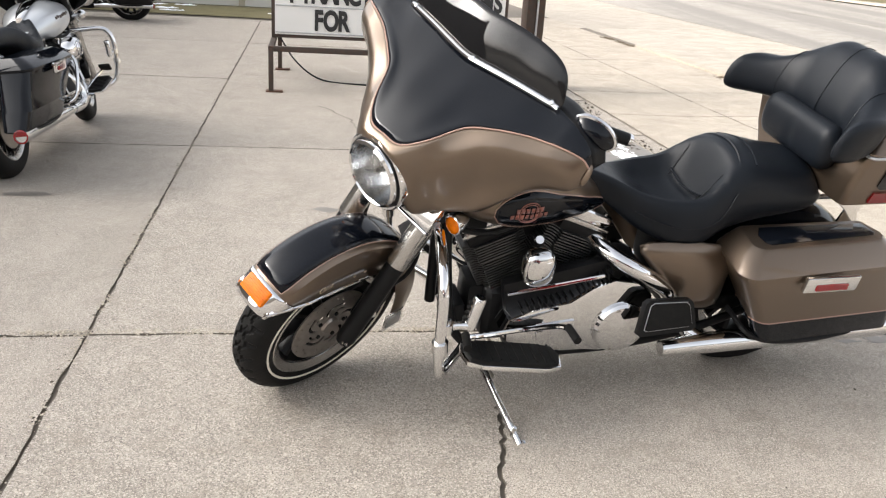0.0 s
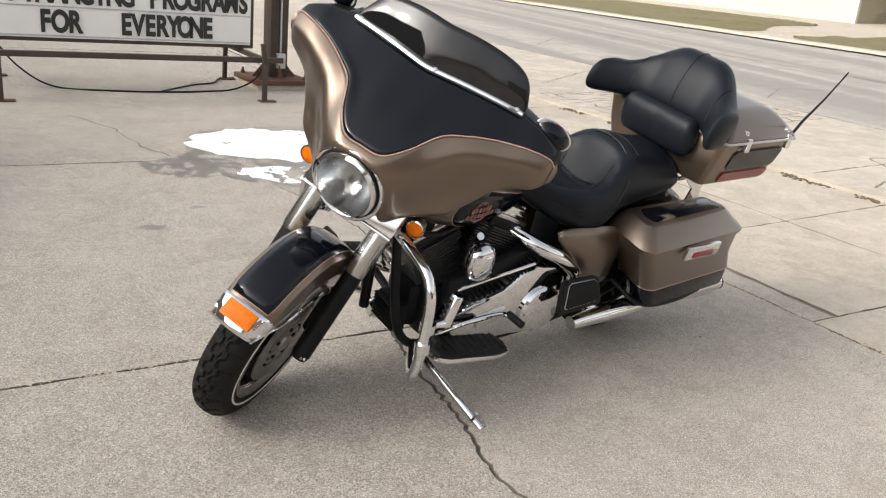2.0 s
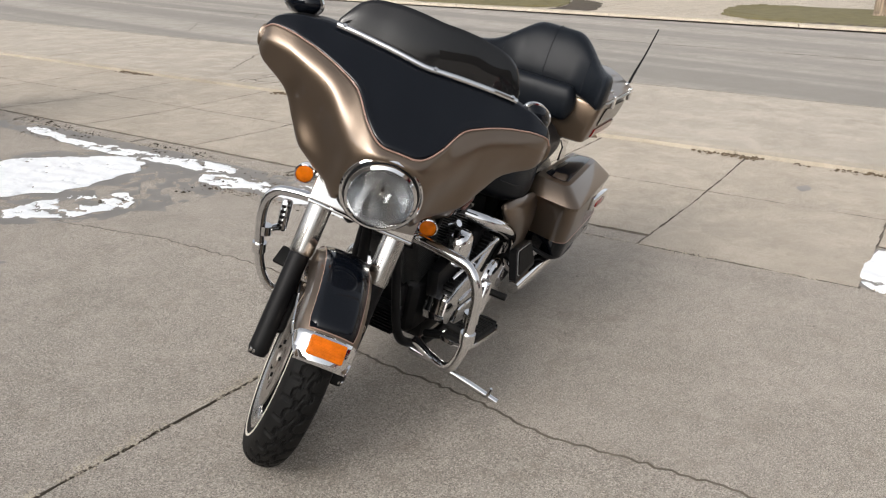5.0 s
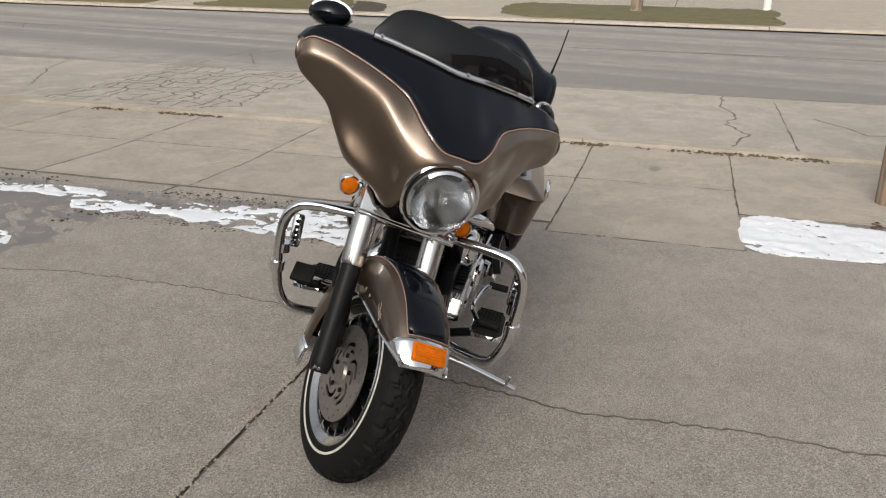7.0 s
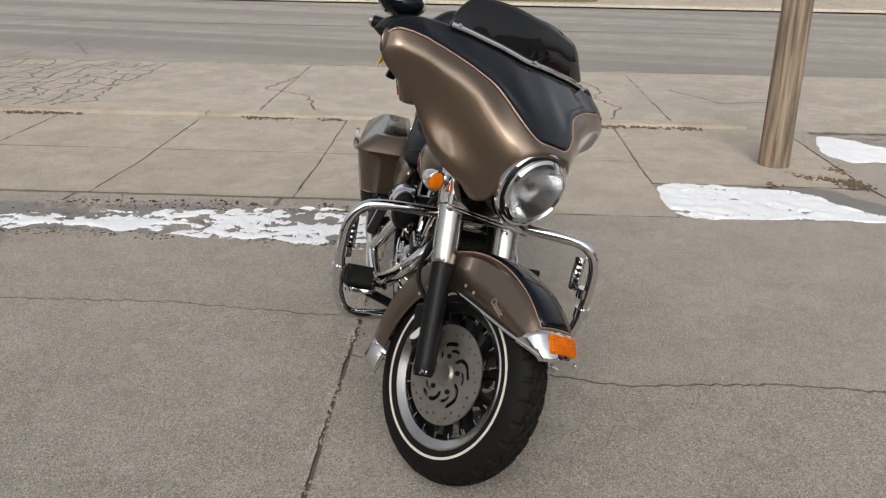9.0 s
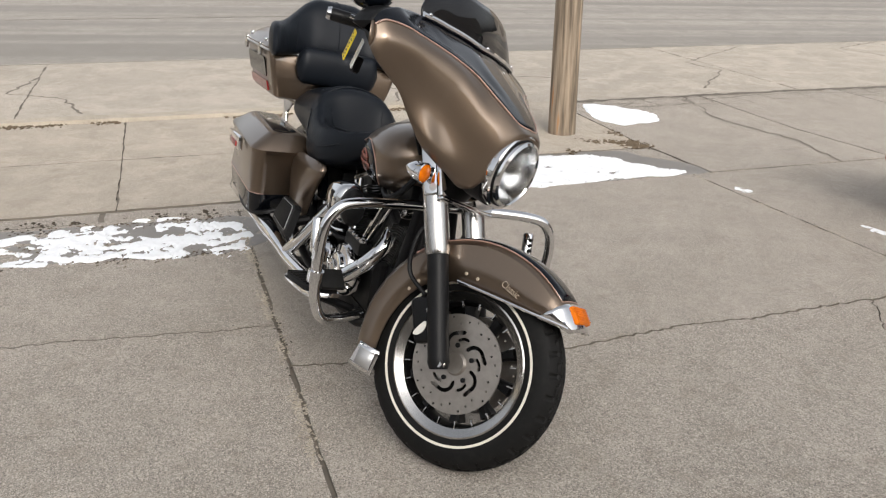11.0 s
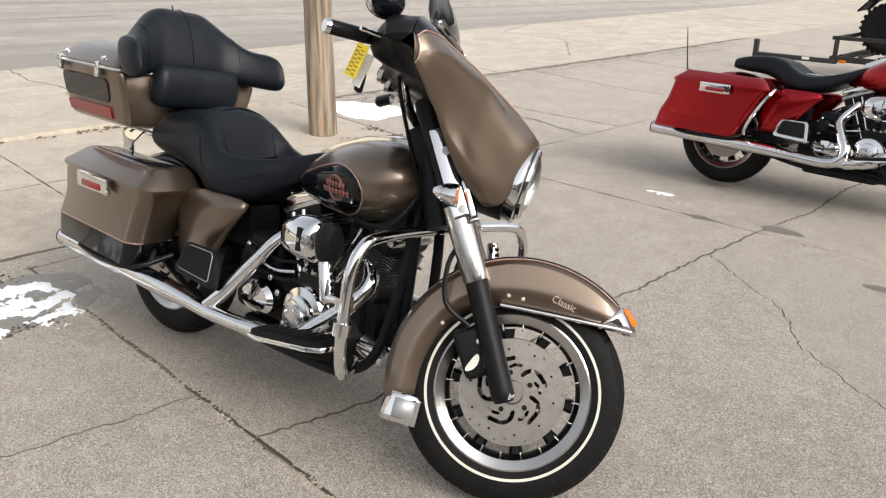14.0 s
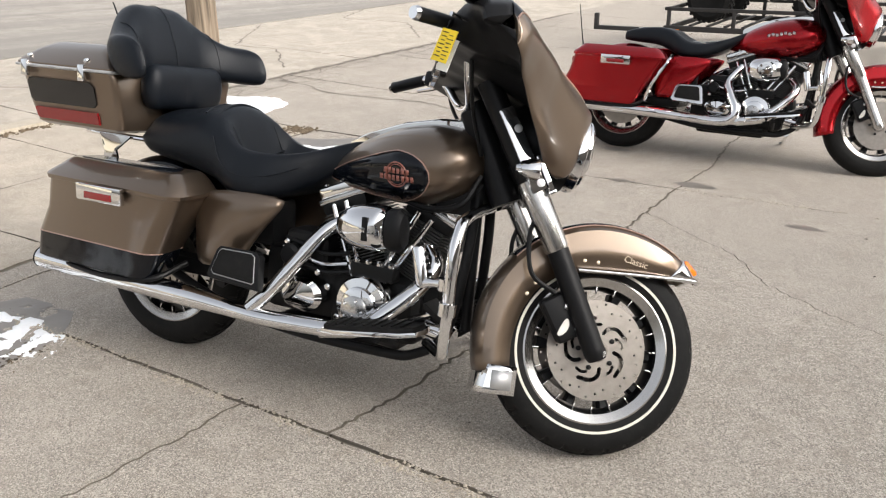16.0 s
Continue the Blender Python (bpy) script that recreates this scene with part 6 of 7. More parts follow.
def subdiv_box():
    bm = box((0.33, 0.22, 0.22), (0.885, 0, 0.33), 0.05, None, 3)
    box((0.30, 0.22, 0.22), (0.62, 0, 0.36), 0.04, bm=bm)
    box((0.08, 0.14, 0.17), (1.06, 0, 0.345), 0.03, bm=bm)
    return bm


def bike_pose(rear, yaw, lean, pitch, z=0.317):
    return Matrix.Translation((*rear, z)) @ Matrix.Rotation(radians(yaw), 4, "Z") @ Matrix.Rotation(radians(-lean), 4, "X") @ Matrix.Rotation(radians(pitch), 4, "Y") @ Matrix.Translation((0, 0, -0.322))


build_bike("touring_motorcycle", "brown and black touring motorcycle with trunk, parked on its side stand", bike_pose((1.124, 2.845), 196.1, 11.4, 0.95), 34.4, BROWN, BLACK, STRIPE, card=True)

# ---------------- other motorcycles ----------------
build_bike("touring_motorcycle", "red touring motorcycle with solo-look seat and hard saddlebags", bike_pose((1.385, -0.78), 192.6, 8, 0.9), 18, REDP, REDP, STRIPE, trunk=False, emblem=False, script=ALLOY)
build_bike("touring_motorcycle", "silver motorcycle with gloss black saddlebags and chrome guards", bike_pose((-2.58, 4.60), 98.5, 8, 0.3), 8, SILVP, SILVP, STRIPE, trunk=False, emblem=False, script=STEEL, bag_paint=BLACK)
build_bike("touring_motorcycle", "dark motorcycle with saddlebags on its side stand", bike_pose((-5.1, 13.25), 188, 9, 0.3), 12, BLACK, BLACK, STRIPE, trunk=False, emblem=False, bag_paint=SATIN)

# ---------------- snow, meltwater, dirt ----------------
def blob_outline(pts, n=7, amp=0.05, seed=0):
    r = random.Random(seed)
    p = [Vector((*q, 0)) for q in pts]
    m = len(p)
    out = []
    for i in range(m):
        a, b, c, d = p[i - 1], p[i], p[(i + 1) % m], p[(i + 2) % m]
        for k in range(n):
            t = k / n
            q = 0.5 * (2 * b + (c - a) * t + (2 * a - 5 * b + 4 * c - d) * t * t + (3 * b - a - 3 * c + d) * t ** 3)
            w = noise.noise(Vector((q.x * 7 + seed, q.y * 7, 0))) + 0.5 * noise.noise(Vector((q.x * 23 + seed, q.y * 23, 3)))
            nrm = Vector((c.y - b.y, b.x - c.x, 0)).normalized()
            out.append((q + nrm * w * amp).to_2d())
    return out


def blob(name, pts, material, label, category, z=0.004, thick=0.012, amp=0.05, seed=0, kind="stuff", holes=0.0):
    """A low irregular patch that lies on the ground."""
    o = blob_outline(pts, 9, amp, seed)
    area = sum(a.x * b.y - b.x * a.y for a, b in zip(o, o[1:] + o[:1]))
    if area < 0:
        o = o[::-1]
    bm = bmesh.new()
    vs = [bm.verts.new((p.x, p.y, 0)) for p in o]
    f = bm.faces.new(vs)
    bmesh.ops.triangulate(bm, faces=[f])
    bmesh.ops.subdivide_edges(bm, edges=[e for e in bm.edges if e.calc_length() > 0.10], cuts=2, use_grid_fill=True)
    bmesh.ops.subdivide_edges(bm, edges=[e for e in bm.edges if e.calc_length() > 0.06], cuts=1, use_grid_fill=True)
    if holes:
        bmesh.ops.triangulate(bm, faces=bm.faces)
        bmesh.ops.subdivide_edges(bm, edges=[e for e in bm.edges if e.calc_length() > 0.035], cuts=1, use_grid_fill=True)
        bmesh.ops.triangulate(bm, faces=bm.faces)
        bmesh.ops.subdivide_edges(bm, edges=[e for e in bm.edges if e.calc_length() > 0.022], cuts=1, use_grid_fill=True)
    bmesh.ops.triangulate(bm, faces=bm.faces)
    rim = {v for e in bm.edges if e.is_boundary for v in e.verts}
    for v in list(bm.verts):
        u_, v_ = v.co.x, v.co.y
        h = 0.0 if v in rim else thick * (0.55 + 0.9 * noise.noise(Vector((u_ * 9, v_ * 9, seed))))
        hole = 0.7 * noise.noise(Vector((u_ * 6.5 + seed, v_ * 3.1, 9))) + 0.6 * noise.noise(Vector((u_ * 17 + seed, v_ * 12, 5))) + 0.35 * noise.noise(Vector((u_ * 41, v_ * 37, 5))) + 0.25 * noise.noise(Vector((u_ * 90, v_ * 83, 7)))
        if holes:
            h = max(-0.03, min(h, (1 - holes - hole) * 0.05))
        v.co = W(u_, v_, z + h)
    return tagged(obj(name, bm, material, None, "", 60), label, category, kind=kind)


blob("snow_patch", [(0.75, 6.3), (1.25, 6.75), (1.9, 6.5), (2.25, 6.1), (2.1, 5.75), (1.5, 5.65), (1.0, 5.85)], SNOW, "melting white snow patch on the concrete lot", "snow", 0.004, 0.014, 0.09, 1, holes=0.5)
blob("snow_patch", [(0.85, 5.45), (1.25, 5.5), (1.6, 5.3), (1.45, 5.05), (1.1, 5.1)], SNOW, "thin melting snow on the concrete lot", "snow", 0.004, 0.010, 0.11, 2, holes=0.92)
blob("snow_strip", [(1.96, 2.93), (2.5, 2.93), (2.58, 3.4), (2.5, 4.0), (2.42, 4.6), (2.3, 5.2), (2.1, 5.1), (2.12, 4.4), (2.02, 3.6)], SNOW, "dirty snow strip along the lot's edge", "snow", 0.004, 0.012, 0.09, 3, holes=0.97)
blob("snow_strip", [(2.36, 5.2), (2.55, 5.3), (2.5, 6.0), (2.42, 6.9), (2.55, 7.6), (2.42, 7.6), (2.28, 6.6), (2.3, 5.8)], SNOW, "dirty snow strip along the lot's edge", "snow", 0.004, 0.012, 0.05, 4, holes=0.95)
blob("snow_patch", [(2.68, 1.14), (3.38, 1.14), (3.42, 0.7), (3.3, 0.25), (2.95, 0.05), (2.69, -0.12), (2.67, 0.5)], SNOW, "white snow patch in a sunken strip of the sidewalk", "snow", -0.002, 0.014, 0.03, 5, holes=0.58)
blob("snow_patch", [(4.25, -0.40), (4.75, -0.42), (5.0, -0.6), (4.6, -0.95), (4.25, -0.9), (4.15, -0.6)], SNOW, "white snow patch near the utility pole", "snow", 0.004, 0.014, 0.05, 6)
# two pale gritty spots of the concrete, drawn with the snow material
blob("snow_patch", [(2.14, -0.19), (2.24, -0.17), (2.29, -0.22), (2.16, -0.25)], SNOW, "small pale gritty patch on the concrete", "snow", 0.001, 0.004, 0.03, 7, holes=0.97)
blob("snow_patch", [(1.25, -0.39), (1.36, -0.37), (1.43, -0.42), (1.28, -0.45)], SNOW, "small pale gritty patch on the concrete", "snow", 0.001, 0.004, 0.03, 8, holes=0.97)
blob("meltwater", [(0.3, 5.6), (0.7, 6.1), (1.0, 6.75), (1.9, 6.75), (2.4, 6.3), (2.6, 5.6), (2.2, 4.95), (1.4, 4.85), (0.8, 5.2)], WET, "wet dark meltwater stain on the concrete", "puddle", 0.001, 0.0015, 0.14, 11, holes=0.78)
blob("meltwater", [(2.0, 2.92), (2.56, 2.92), (2.60, 5.0), (2.62, 7.9), (2.35, 7.9), (2.25, 6.4), (2.1, 5.2), (2.05, 4.0)], WET, "wet dark meltwater along the broken gutter", "puddle", 0.001, 0.0015, 0.06, 12, holes=0.6)
blob("meltwater", [(2.67, 1.15), (3.43, 1.15), (3.43, 0.1), (3.2, -0.1), (2.67, -0.28)], WET, "wet concrete under melting snow", "puddle", -0.0042, 0.0015, 0.01, 13)
POLE_EDGE = [((3.46, -0.28), (3.47, 0.36)), ((3.50, -0.26), (3.55, 0.30)), ((3.60, -0.25), (3.75, 0.10)), ((3.47, -0.25), (4.0, -0.28))]
crumbs("leaf_litter", "brown leaf litter round the foot of the utility pole", POLE_EDGE, 420, 0.024, LITTER, 0.035, 21)
KERB_EDGE = [((5.18, v0), (5.18, v0 + ln)) for v0, ln in ((0.4, 1.5), (2.2, 0.5), (3.6, 0.9), (5.9, 1.1), (7.0, 0.5), (9.4, 0.7), (13.0, 1.4))]
crumbs("leaf_litter", "brown leaf litter lying against the kerb", KERB_EDGE, 260, 0.026, LITTER, 0.035, 22)
GUTTER = [((2.66, 3.0), (2.70, 8.2)), ((2.45, 5.0), (2.60, 8.4)), ((1.2, 5.2), (2.2, 5.0))]
crumbs("leaf_litter", "dark leaf bits and grit along the wet gutter", GUTTER, 60, 0.020, DIRT, 0.05, 23)
STRIP = [((2.0, 2.95), (2.08, 5.1)), ((2.54, 2.95), (2.60, 5.2)), ((2.2, 3.2), (2.36, 5.0)), ((2.28, 5.2), (2.36, 7.6))]
crumbs("leaf_litter", "fine brown grit and grass bits in the melting snow strip", STRIP, 330, 0.011, LITTER, 0.045, 24)
crumbs("leaf_litter", "dark wet grit along the edge of the snow strip", STRIP[:2], 150, 0.014, DIRT, 0.035, 25)
stains = [(0.91, -0.16, 0.09), (0.5, -0.26, 0.13), (-0.2, 0.2, 0.1), (1.2, -0.85, 0.12), (3.3, 3.0, 0.1), (4.5, 1.75, 0.09), (-1.5, 4.6, 0.12), (0.1, 4.4, 0.08), (0.4, 4.7, 0.06)]
for k, (u0, v0, r0) in enumerate(stains):
    blob("stain", [(u0 - r0, v0), (u0, v0 + r0 * 0.45), (u0 + r0, v0), (u0, v0 - r0 * 0.4)], WET, "dark oil stain on the concrete", "stain", 0.0015, 0.001, 0.03, 40 + k)


# ---------------- cracks in the street ----------------
def ribbon(parent, pts, w=0.012, z=-0.006, seed=0):
    """A ragged open crack, filled with dirt."""
    r = random.Random(seed)
    line = []
    for a, b in zip(pts, pts[1:]):
        a, b = Vector(a), Vector(b)
        n = max(2, int((b - a).length / 0.07))
        s = Vector((-(b - a).y, (b - a).x)).normalized()
        line += [a + (b - a) * i / n + s * r.uniform(-0.025, 0.025) for i in range(n)]
    line.append(Vector(pts[-1]))
    rows = []
    for i, p in enumerate(line):
        t = (line[min(i + 1, len(line) - 1)] - line[max(0, i - 1)]).normalized()
        s = Vector((-t.y, t.x)) * w * r.uniform(0.3, 1.0)
        rows.append([W(p.x - s.x, p.y - s.y, z), W(p.x, p.y, z + 0.0005), W(p.x + s.x, p.y + s.y, z)])
    return obj("crack", sheet(rows), GAP, parent, "", 0)


road_cracks = [[(8.19, -20), (8.2, -6), (8.21, 3), (8.18, 12), (8.2, 40)], [(5.4, 1.15), (5.75, 1.08), (6.07, 0.98), (6.5, 1.16), (7.0, 1.04), (7.5, 1.2), (8.2, 1.14)],
               [(6.2, -1.2), (6.5, -0.6), (6.4, -0.1), (7.1, 0.3)], [(5.6, 3.9), (6.3, 4.1), (6.6, 4.6), (7.4, 4.4)], [(5.5, -2.2), (6.4, -3.1), (7.0, -3.0), (8.1, -4.6)],
               [(9.0, 13.0), (10.2, 14.1), (11.4, 13.8), (12.4, 14.6)], [(12.3, -2), (12.32, 4), (12.3, 12), (12.33, 30)], [(8.6, 7.4), (9.6, 8.0), (10.2, 7.7)], [(6.1, 9.0), (7.4, 9.8), (8.2, 10.1)],
               [(5.6, -5.0), (6.6, -6.2), (7.7, -6.0), (8.2, -7.2)]]
for k, c in enumerate(road_cracks):
    ribbon(road, c, 0.016 if k != 6 else 0.03, -0.005 if c[0][0] < 8.3 else 0.004, k)


def crazing(parent, u0, v0, u1, v1, nu, nv, w, seed, z):
    """A net of small cracks over a patch."""
    rr = random.Random(seed)
    pt = {(i, j): (u0 + (u1 - u0) * (i + rr.uniform(-0.38, 0.38)) / nu, v0 + (v1 - v0) * (j + rr.uniform(-0.38, 0.38)) / nv) for i in range(nu + 1) for j in range(nv + 1)}
    for i in range(nu + 1):
        for j in range(nv + 1):
            for di, dj in ((1, 0), (0, 1)):
                if (i + di, j + dj) in pt and rr.random() < 0.8:
                    ribbon(parent, [pt[i, j], pt[i + di, j + dj]], w, z, rr.random())


crazing(road, 5.45, 6.1, 8.1, 8.3, 9, 11, 0.017, 5, -0.004)
crazing(walk_, 4.75, -8.0, 5.15, -0.6, 2, 22, 0.008, 6, 0.004)
ribbon(walk_, [(5.12, -0.5), (5.14, -3.0), (5.1, -6.0), (5.15, -9.0)], 0.05, 0.0045, 9)
ribbon(walk_, [(2.65, -1.4), (3.4, -1.6), (4.2, -1.45), (5.1, -1.7)], 0.012, 0.004, 10)
ribbon(lot, [(0.1, 7.4), (0.35, 6.9), (0.42, 6.3), (0.55, 5.9)], 0.008, 0.0035, 13)
ribbon(lot, [(-0.6, 9.0), (0.5, 8.6), (1.4, 8.9), (1.9, 9.6)], 0.008, 0.0035, 14)


# ---------------- utility pole ----------------
def utility_pole():
    e = thing("utility_pole", "weathered round wooden utility pole", "pole", "", Matrix.Translation(W(4.04, 0.16)))
    pts = [(0, 0, -0.1), (0.005, 0, 0.6), (-0.01, 0.005, 2.0), (0.0, 0.01, 5.0), (0.0, 0, 9.0)]
    bm = tube(pts, [0.112, 0.108, 0.103, 0.095, 0.085], 28, 6)
    for v in bm.verts:
        a = math.atan2(v.co.y, v.co.x)
        q = 1 + 0.02 * noise.noise(Vector((math.cos(a) * 3, math.sin(a) * 3, v.co.z * 0.7)))
        v.co.x *= q
        v.co.y *= q
    part("shaft", bm, POLEW, e)
    return e


utility_pole()


# ---------------- sign ----------------
def letter_sign():
    e = thing("letter_sign", "white changeable-letter sign in a dark steel frame on legs", "sign", "", Matrix.Translation(W(0, 0)) @ Matrix.Rotation(TURN_LOT, 4, "Z"))
    L, Rr, F, Bk, Z = -0.36, 2.06, 8.03, 9.44, 0.40
    for x, y in ((L + 0.02, F), (1.95, F), (L + 0.06, Bk), (1.98, Bk)):
        leg = part("leg", box((0.045, 0.045, Z), (x, y, Z / 2), 0.004, Matrix.Rotation(radians(4 if y > 9 else -3), 4, "X")), STEEL, e, "dark steel leg")
        part("foot_plate", box((0.16, 0.10, 0.012), (x + 0.03, y, 0.010), 0.003), RUST, leg, "rusty foot plate")
    for y in (F + 0.03, Bk - 0.05):
        part("rail", box((Rr - L + 0.08, 0.05, 0.05), ((L + Rr) / 2 + 0.04, y, Z), 0.004), STEEL, e)
    for x in (L + 0.02, 1.95):
        part("cross_rail", box((0.05, Bk - F, 0.045), (x, (F + Bk) / 2, Z + 0.002), 0.004), STEEL, e)
    part("brace", box((0.04, 0.04, 0.16), (1.93, F - 0.02, Z + 0.08), 0.004, Matrix.Rotation(radians(-8), 4, "Y")), STEEL, e)
    y0 = 8.72
    z0, z1 = Z + 0.03, Z + 1.42
    part("cabinet", box((Rr - L, 0.22, z1 - z0), ((L + Rr) / 2, y0 + 0.115, (z0 + z1) / 2), 0.006), STEEL, e, "dark steel sign cabinet")
    face = part("face", box((Rr - L - 0.07, 0.008, z1 - z0 - 0.07), ((L + Rr) / 2, y0, (z0 + z1) / 2), 0.001), SIGNW, e, "white letter board")
    for k in range(5):
        part("letter_track", box((Rr - L - 0.08, 0.010, 0.012), ((L + Rr) / 2, y0 - 0.007, z0 + 0.055 + 0.262 * k), 0.002), GALV, face)
    flat = Matrix.Rotation(radians(90), 4, "X")

    def line(words, z, material=LETTER):
        for word, a, b in words:
            n = len(word)
            for i, ch in enumerate(word):
                x = L + (Rr - L) * (a + (b - a) * (i + 0.5) / n)
                text(ch, 0.27, material, face, Matrix.Translation((x, y0 - 0.014, z)) @ flat @ Matrix.Diagonal((0.69, 1.0, 1, 1)), 0.002, bold=0.042)

    line([("FOR", 0.167, 0.322), ("EVERYONE", 0.46, 0.826)], z0 + 0.175)
    line([("FINANCING", 0.066, 0.515), ("PROGRAMS", 0.568, 0.978)], z0 + 0.437)
    line([("BIKES", 0.70, 0.885)], z0 + 0.70)
    line([("!!", 0.89, 0.94)], z0 + 0.70, REDT)
    return e


letter_sign()


def sign_post():
    e = thing("steel_post", "dark steel post on a rusty base plate over a concrete block", "post", "", Matrix.Translation(W(2.39, 9.0, -0.09)) @ Matrix.Rotation(radians(14), 4, "Z"))
    part("concrete_block", box((0.60, 0.60, 0.16), (0, 0, 0.07), 0.02), KERB, e, "broken concrete block")
    part("base_plate", box((0.66, 0.66, 0.05), (0, 0, 0.175), 0.006), RUST, e, "rusty steel base plate")
    part("column", box((0.20, 0.20, 5.0), (0.02, 0.02, 2.7), 0.01), STEEL, e, "dark steel column")
    for k in range(4):
        a = math.pi / 2 * k
        m = Matrix.Rotation(a, 4, "Z") @ Matrix.Translation((0.115, 0, 0.2)) @ Matrix.Rotation(radians(90), 4, "X") @ Matrix.Translation((0, 0, -0.006))
        part("gusset", prism([(0, 0), (0.14, 0), (0, 0.16)], 0.012, m), RUST, e)
        part("bolt", lathe([(0.025, 0), (0.025, 0.03), (0.014, 0.03), (0.014, 0.06)], 8, Matrix.Rotation(a + 0.785, 4, "Z") @ Matrix.Translation((0.36, 0, 0.2))), RUST, e)
    part("conduit", tube([(0.03, -0.092, 0.42), (0.03, -0.092, 1.05)], 0.012, 10), GALV, e, "grey conduit pipe")
    part("junction_box", box((0.09, 0.06, 0.16), (0.03, -0.105, 0.38), 0.008), GALV, e, "grey electrical box")
    part("outlet_box", box((0.10, 0.07, 0.15), (0.03, -0.11, 1.10), 0.01), GALV, e, "grey outlet box with lid")
    return e


sign_post()
cord = [W(-0.30, 9.3, 0.38), W(-0.12, 9.0, 0.16), W(0.15, 8.75, 0.015), W(0.6, 8.55, 0.012), W(1.1, 8.5, 0.012), W(1.5, 8.55, 0.012), W(1.85, 8.62, 0.03), W(2.1, 8.66, 0.16), W(2.2, 8.75, 0.38)]
tagged(obj("power_cord", tube(cord, 0.009, 8, 6), SATIN), "black power cord lying under the sign", "cable")
tagged(obj("extension_cord", tube([W(1.1, 8.55, 0.011), W(1.5, 8.95, 0.011), W(1.75, 9.1, 0.011), W(1.9, 9.4, 0.011), W(2.1, 9.5, 0.011)], 0.009, 8, 6), SATIN), "dark cord on the concrete beside the sign", "cable")

# ---------------- the street's far side ----------------
far_kerb = tagged(new("kerb_far"), "pale concrete kerb across the street", "kerb", kind="structure")
for v0, v1 in ((-30, -12), (-12, -4), (-4, 0), (0, 4), (4, 8), (8, 12), (12, 16), (16, 24), (24, 40), (40, 70)):
    slab(far_kerb, KERB, rect(16.6, v0, 16.95, v1, 0.01, 0.01), "kerb_stone", top=0.09)
verge = tagged(new("pavement_far"), "tan concrete drives and walks across the street", "pavement", kind="structure")
for v0, v1 in ((-60, -20), (-20, -6), (-6, 2), (2, 9), (9, 15), (15, 24), (24, 45), (45, 80)):
    slab(verge, WALKC, rect(16.95, v0, 40, v1, 0.01, 0.01), top=0.06)


def lawn(pts, seed):
    b = blob("lawn", pts, GRASS, "dormant brown-green winter grass", "grass", 0.07, 0.05, 0.12, seed)
    return b


lawn([(17.3, 15.6), (17.4, 22), (17.4, 40), (23.5, 40), (23.8, 26), (23.6, 18.0), (20.5, 16.8)], 61)
lawn([(17.4, 13.8), (20.5, 13.9), (24.0, 14.3), (24.0, 12.0), (21, 10.9), (17.7, 10.0)], 62)
lawn([(17.3, 4.9), (19.5, 6.2), (22.0, 5.5), (21.8, -0.1), (19, -0.3), (17.3, 0.1)], 63)
blob("dirt_patch", [(17.0, 9.7), (18.5, 9.9), (20.6, 10.6), (20.0, 9.6), (18.2, 8.9), (17.0, 8.8)], DIRT, "bare dirt patch at the drive's edge", "dirt", 0.066, 0.02, 0.1, 64)
blob("dirt_patch", [(17.0, 1.2), (17.5, 1.6), (17.6, 3.4), (17.1, 3.9)], DIRT, "bare dirt strip at the kerb", "dirt", 0.066, 0.02, 0.1, 65)


def siding_wall(parent, a, b, z0, h, name="siding"):
    """Lap siding between two plan points: each board leans out at its foot."""
    a, b = Vector(a), Vector(b)
    t = (b - a).normalized()
    n = Vector((t.y, -t.x, 0))
    n = n.to_3d() if len(n) == 2 else n
    k = int(h / 0.2)
    for i in range(k):
        zl = z0 + h * i / k
        zu = z0 + h * (i + 1) / k
        rows = [[p.to_3d() + n * d + Vector((0, 0, z)) for d, z in ((0.0, zl), (0.028, zl), (0.006, zu), (0.0, zu))] for p in (a, b)]
        part("siding_board", loft(rows), CREAM, parent, "", 0)


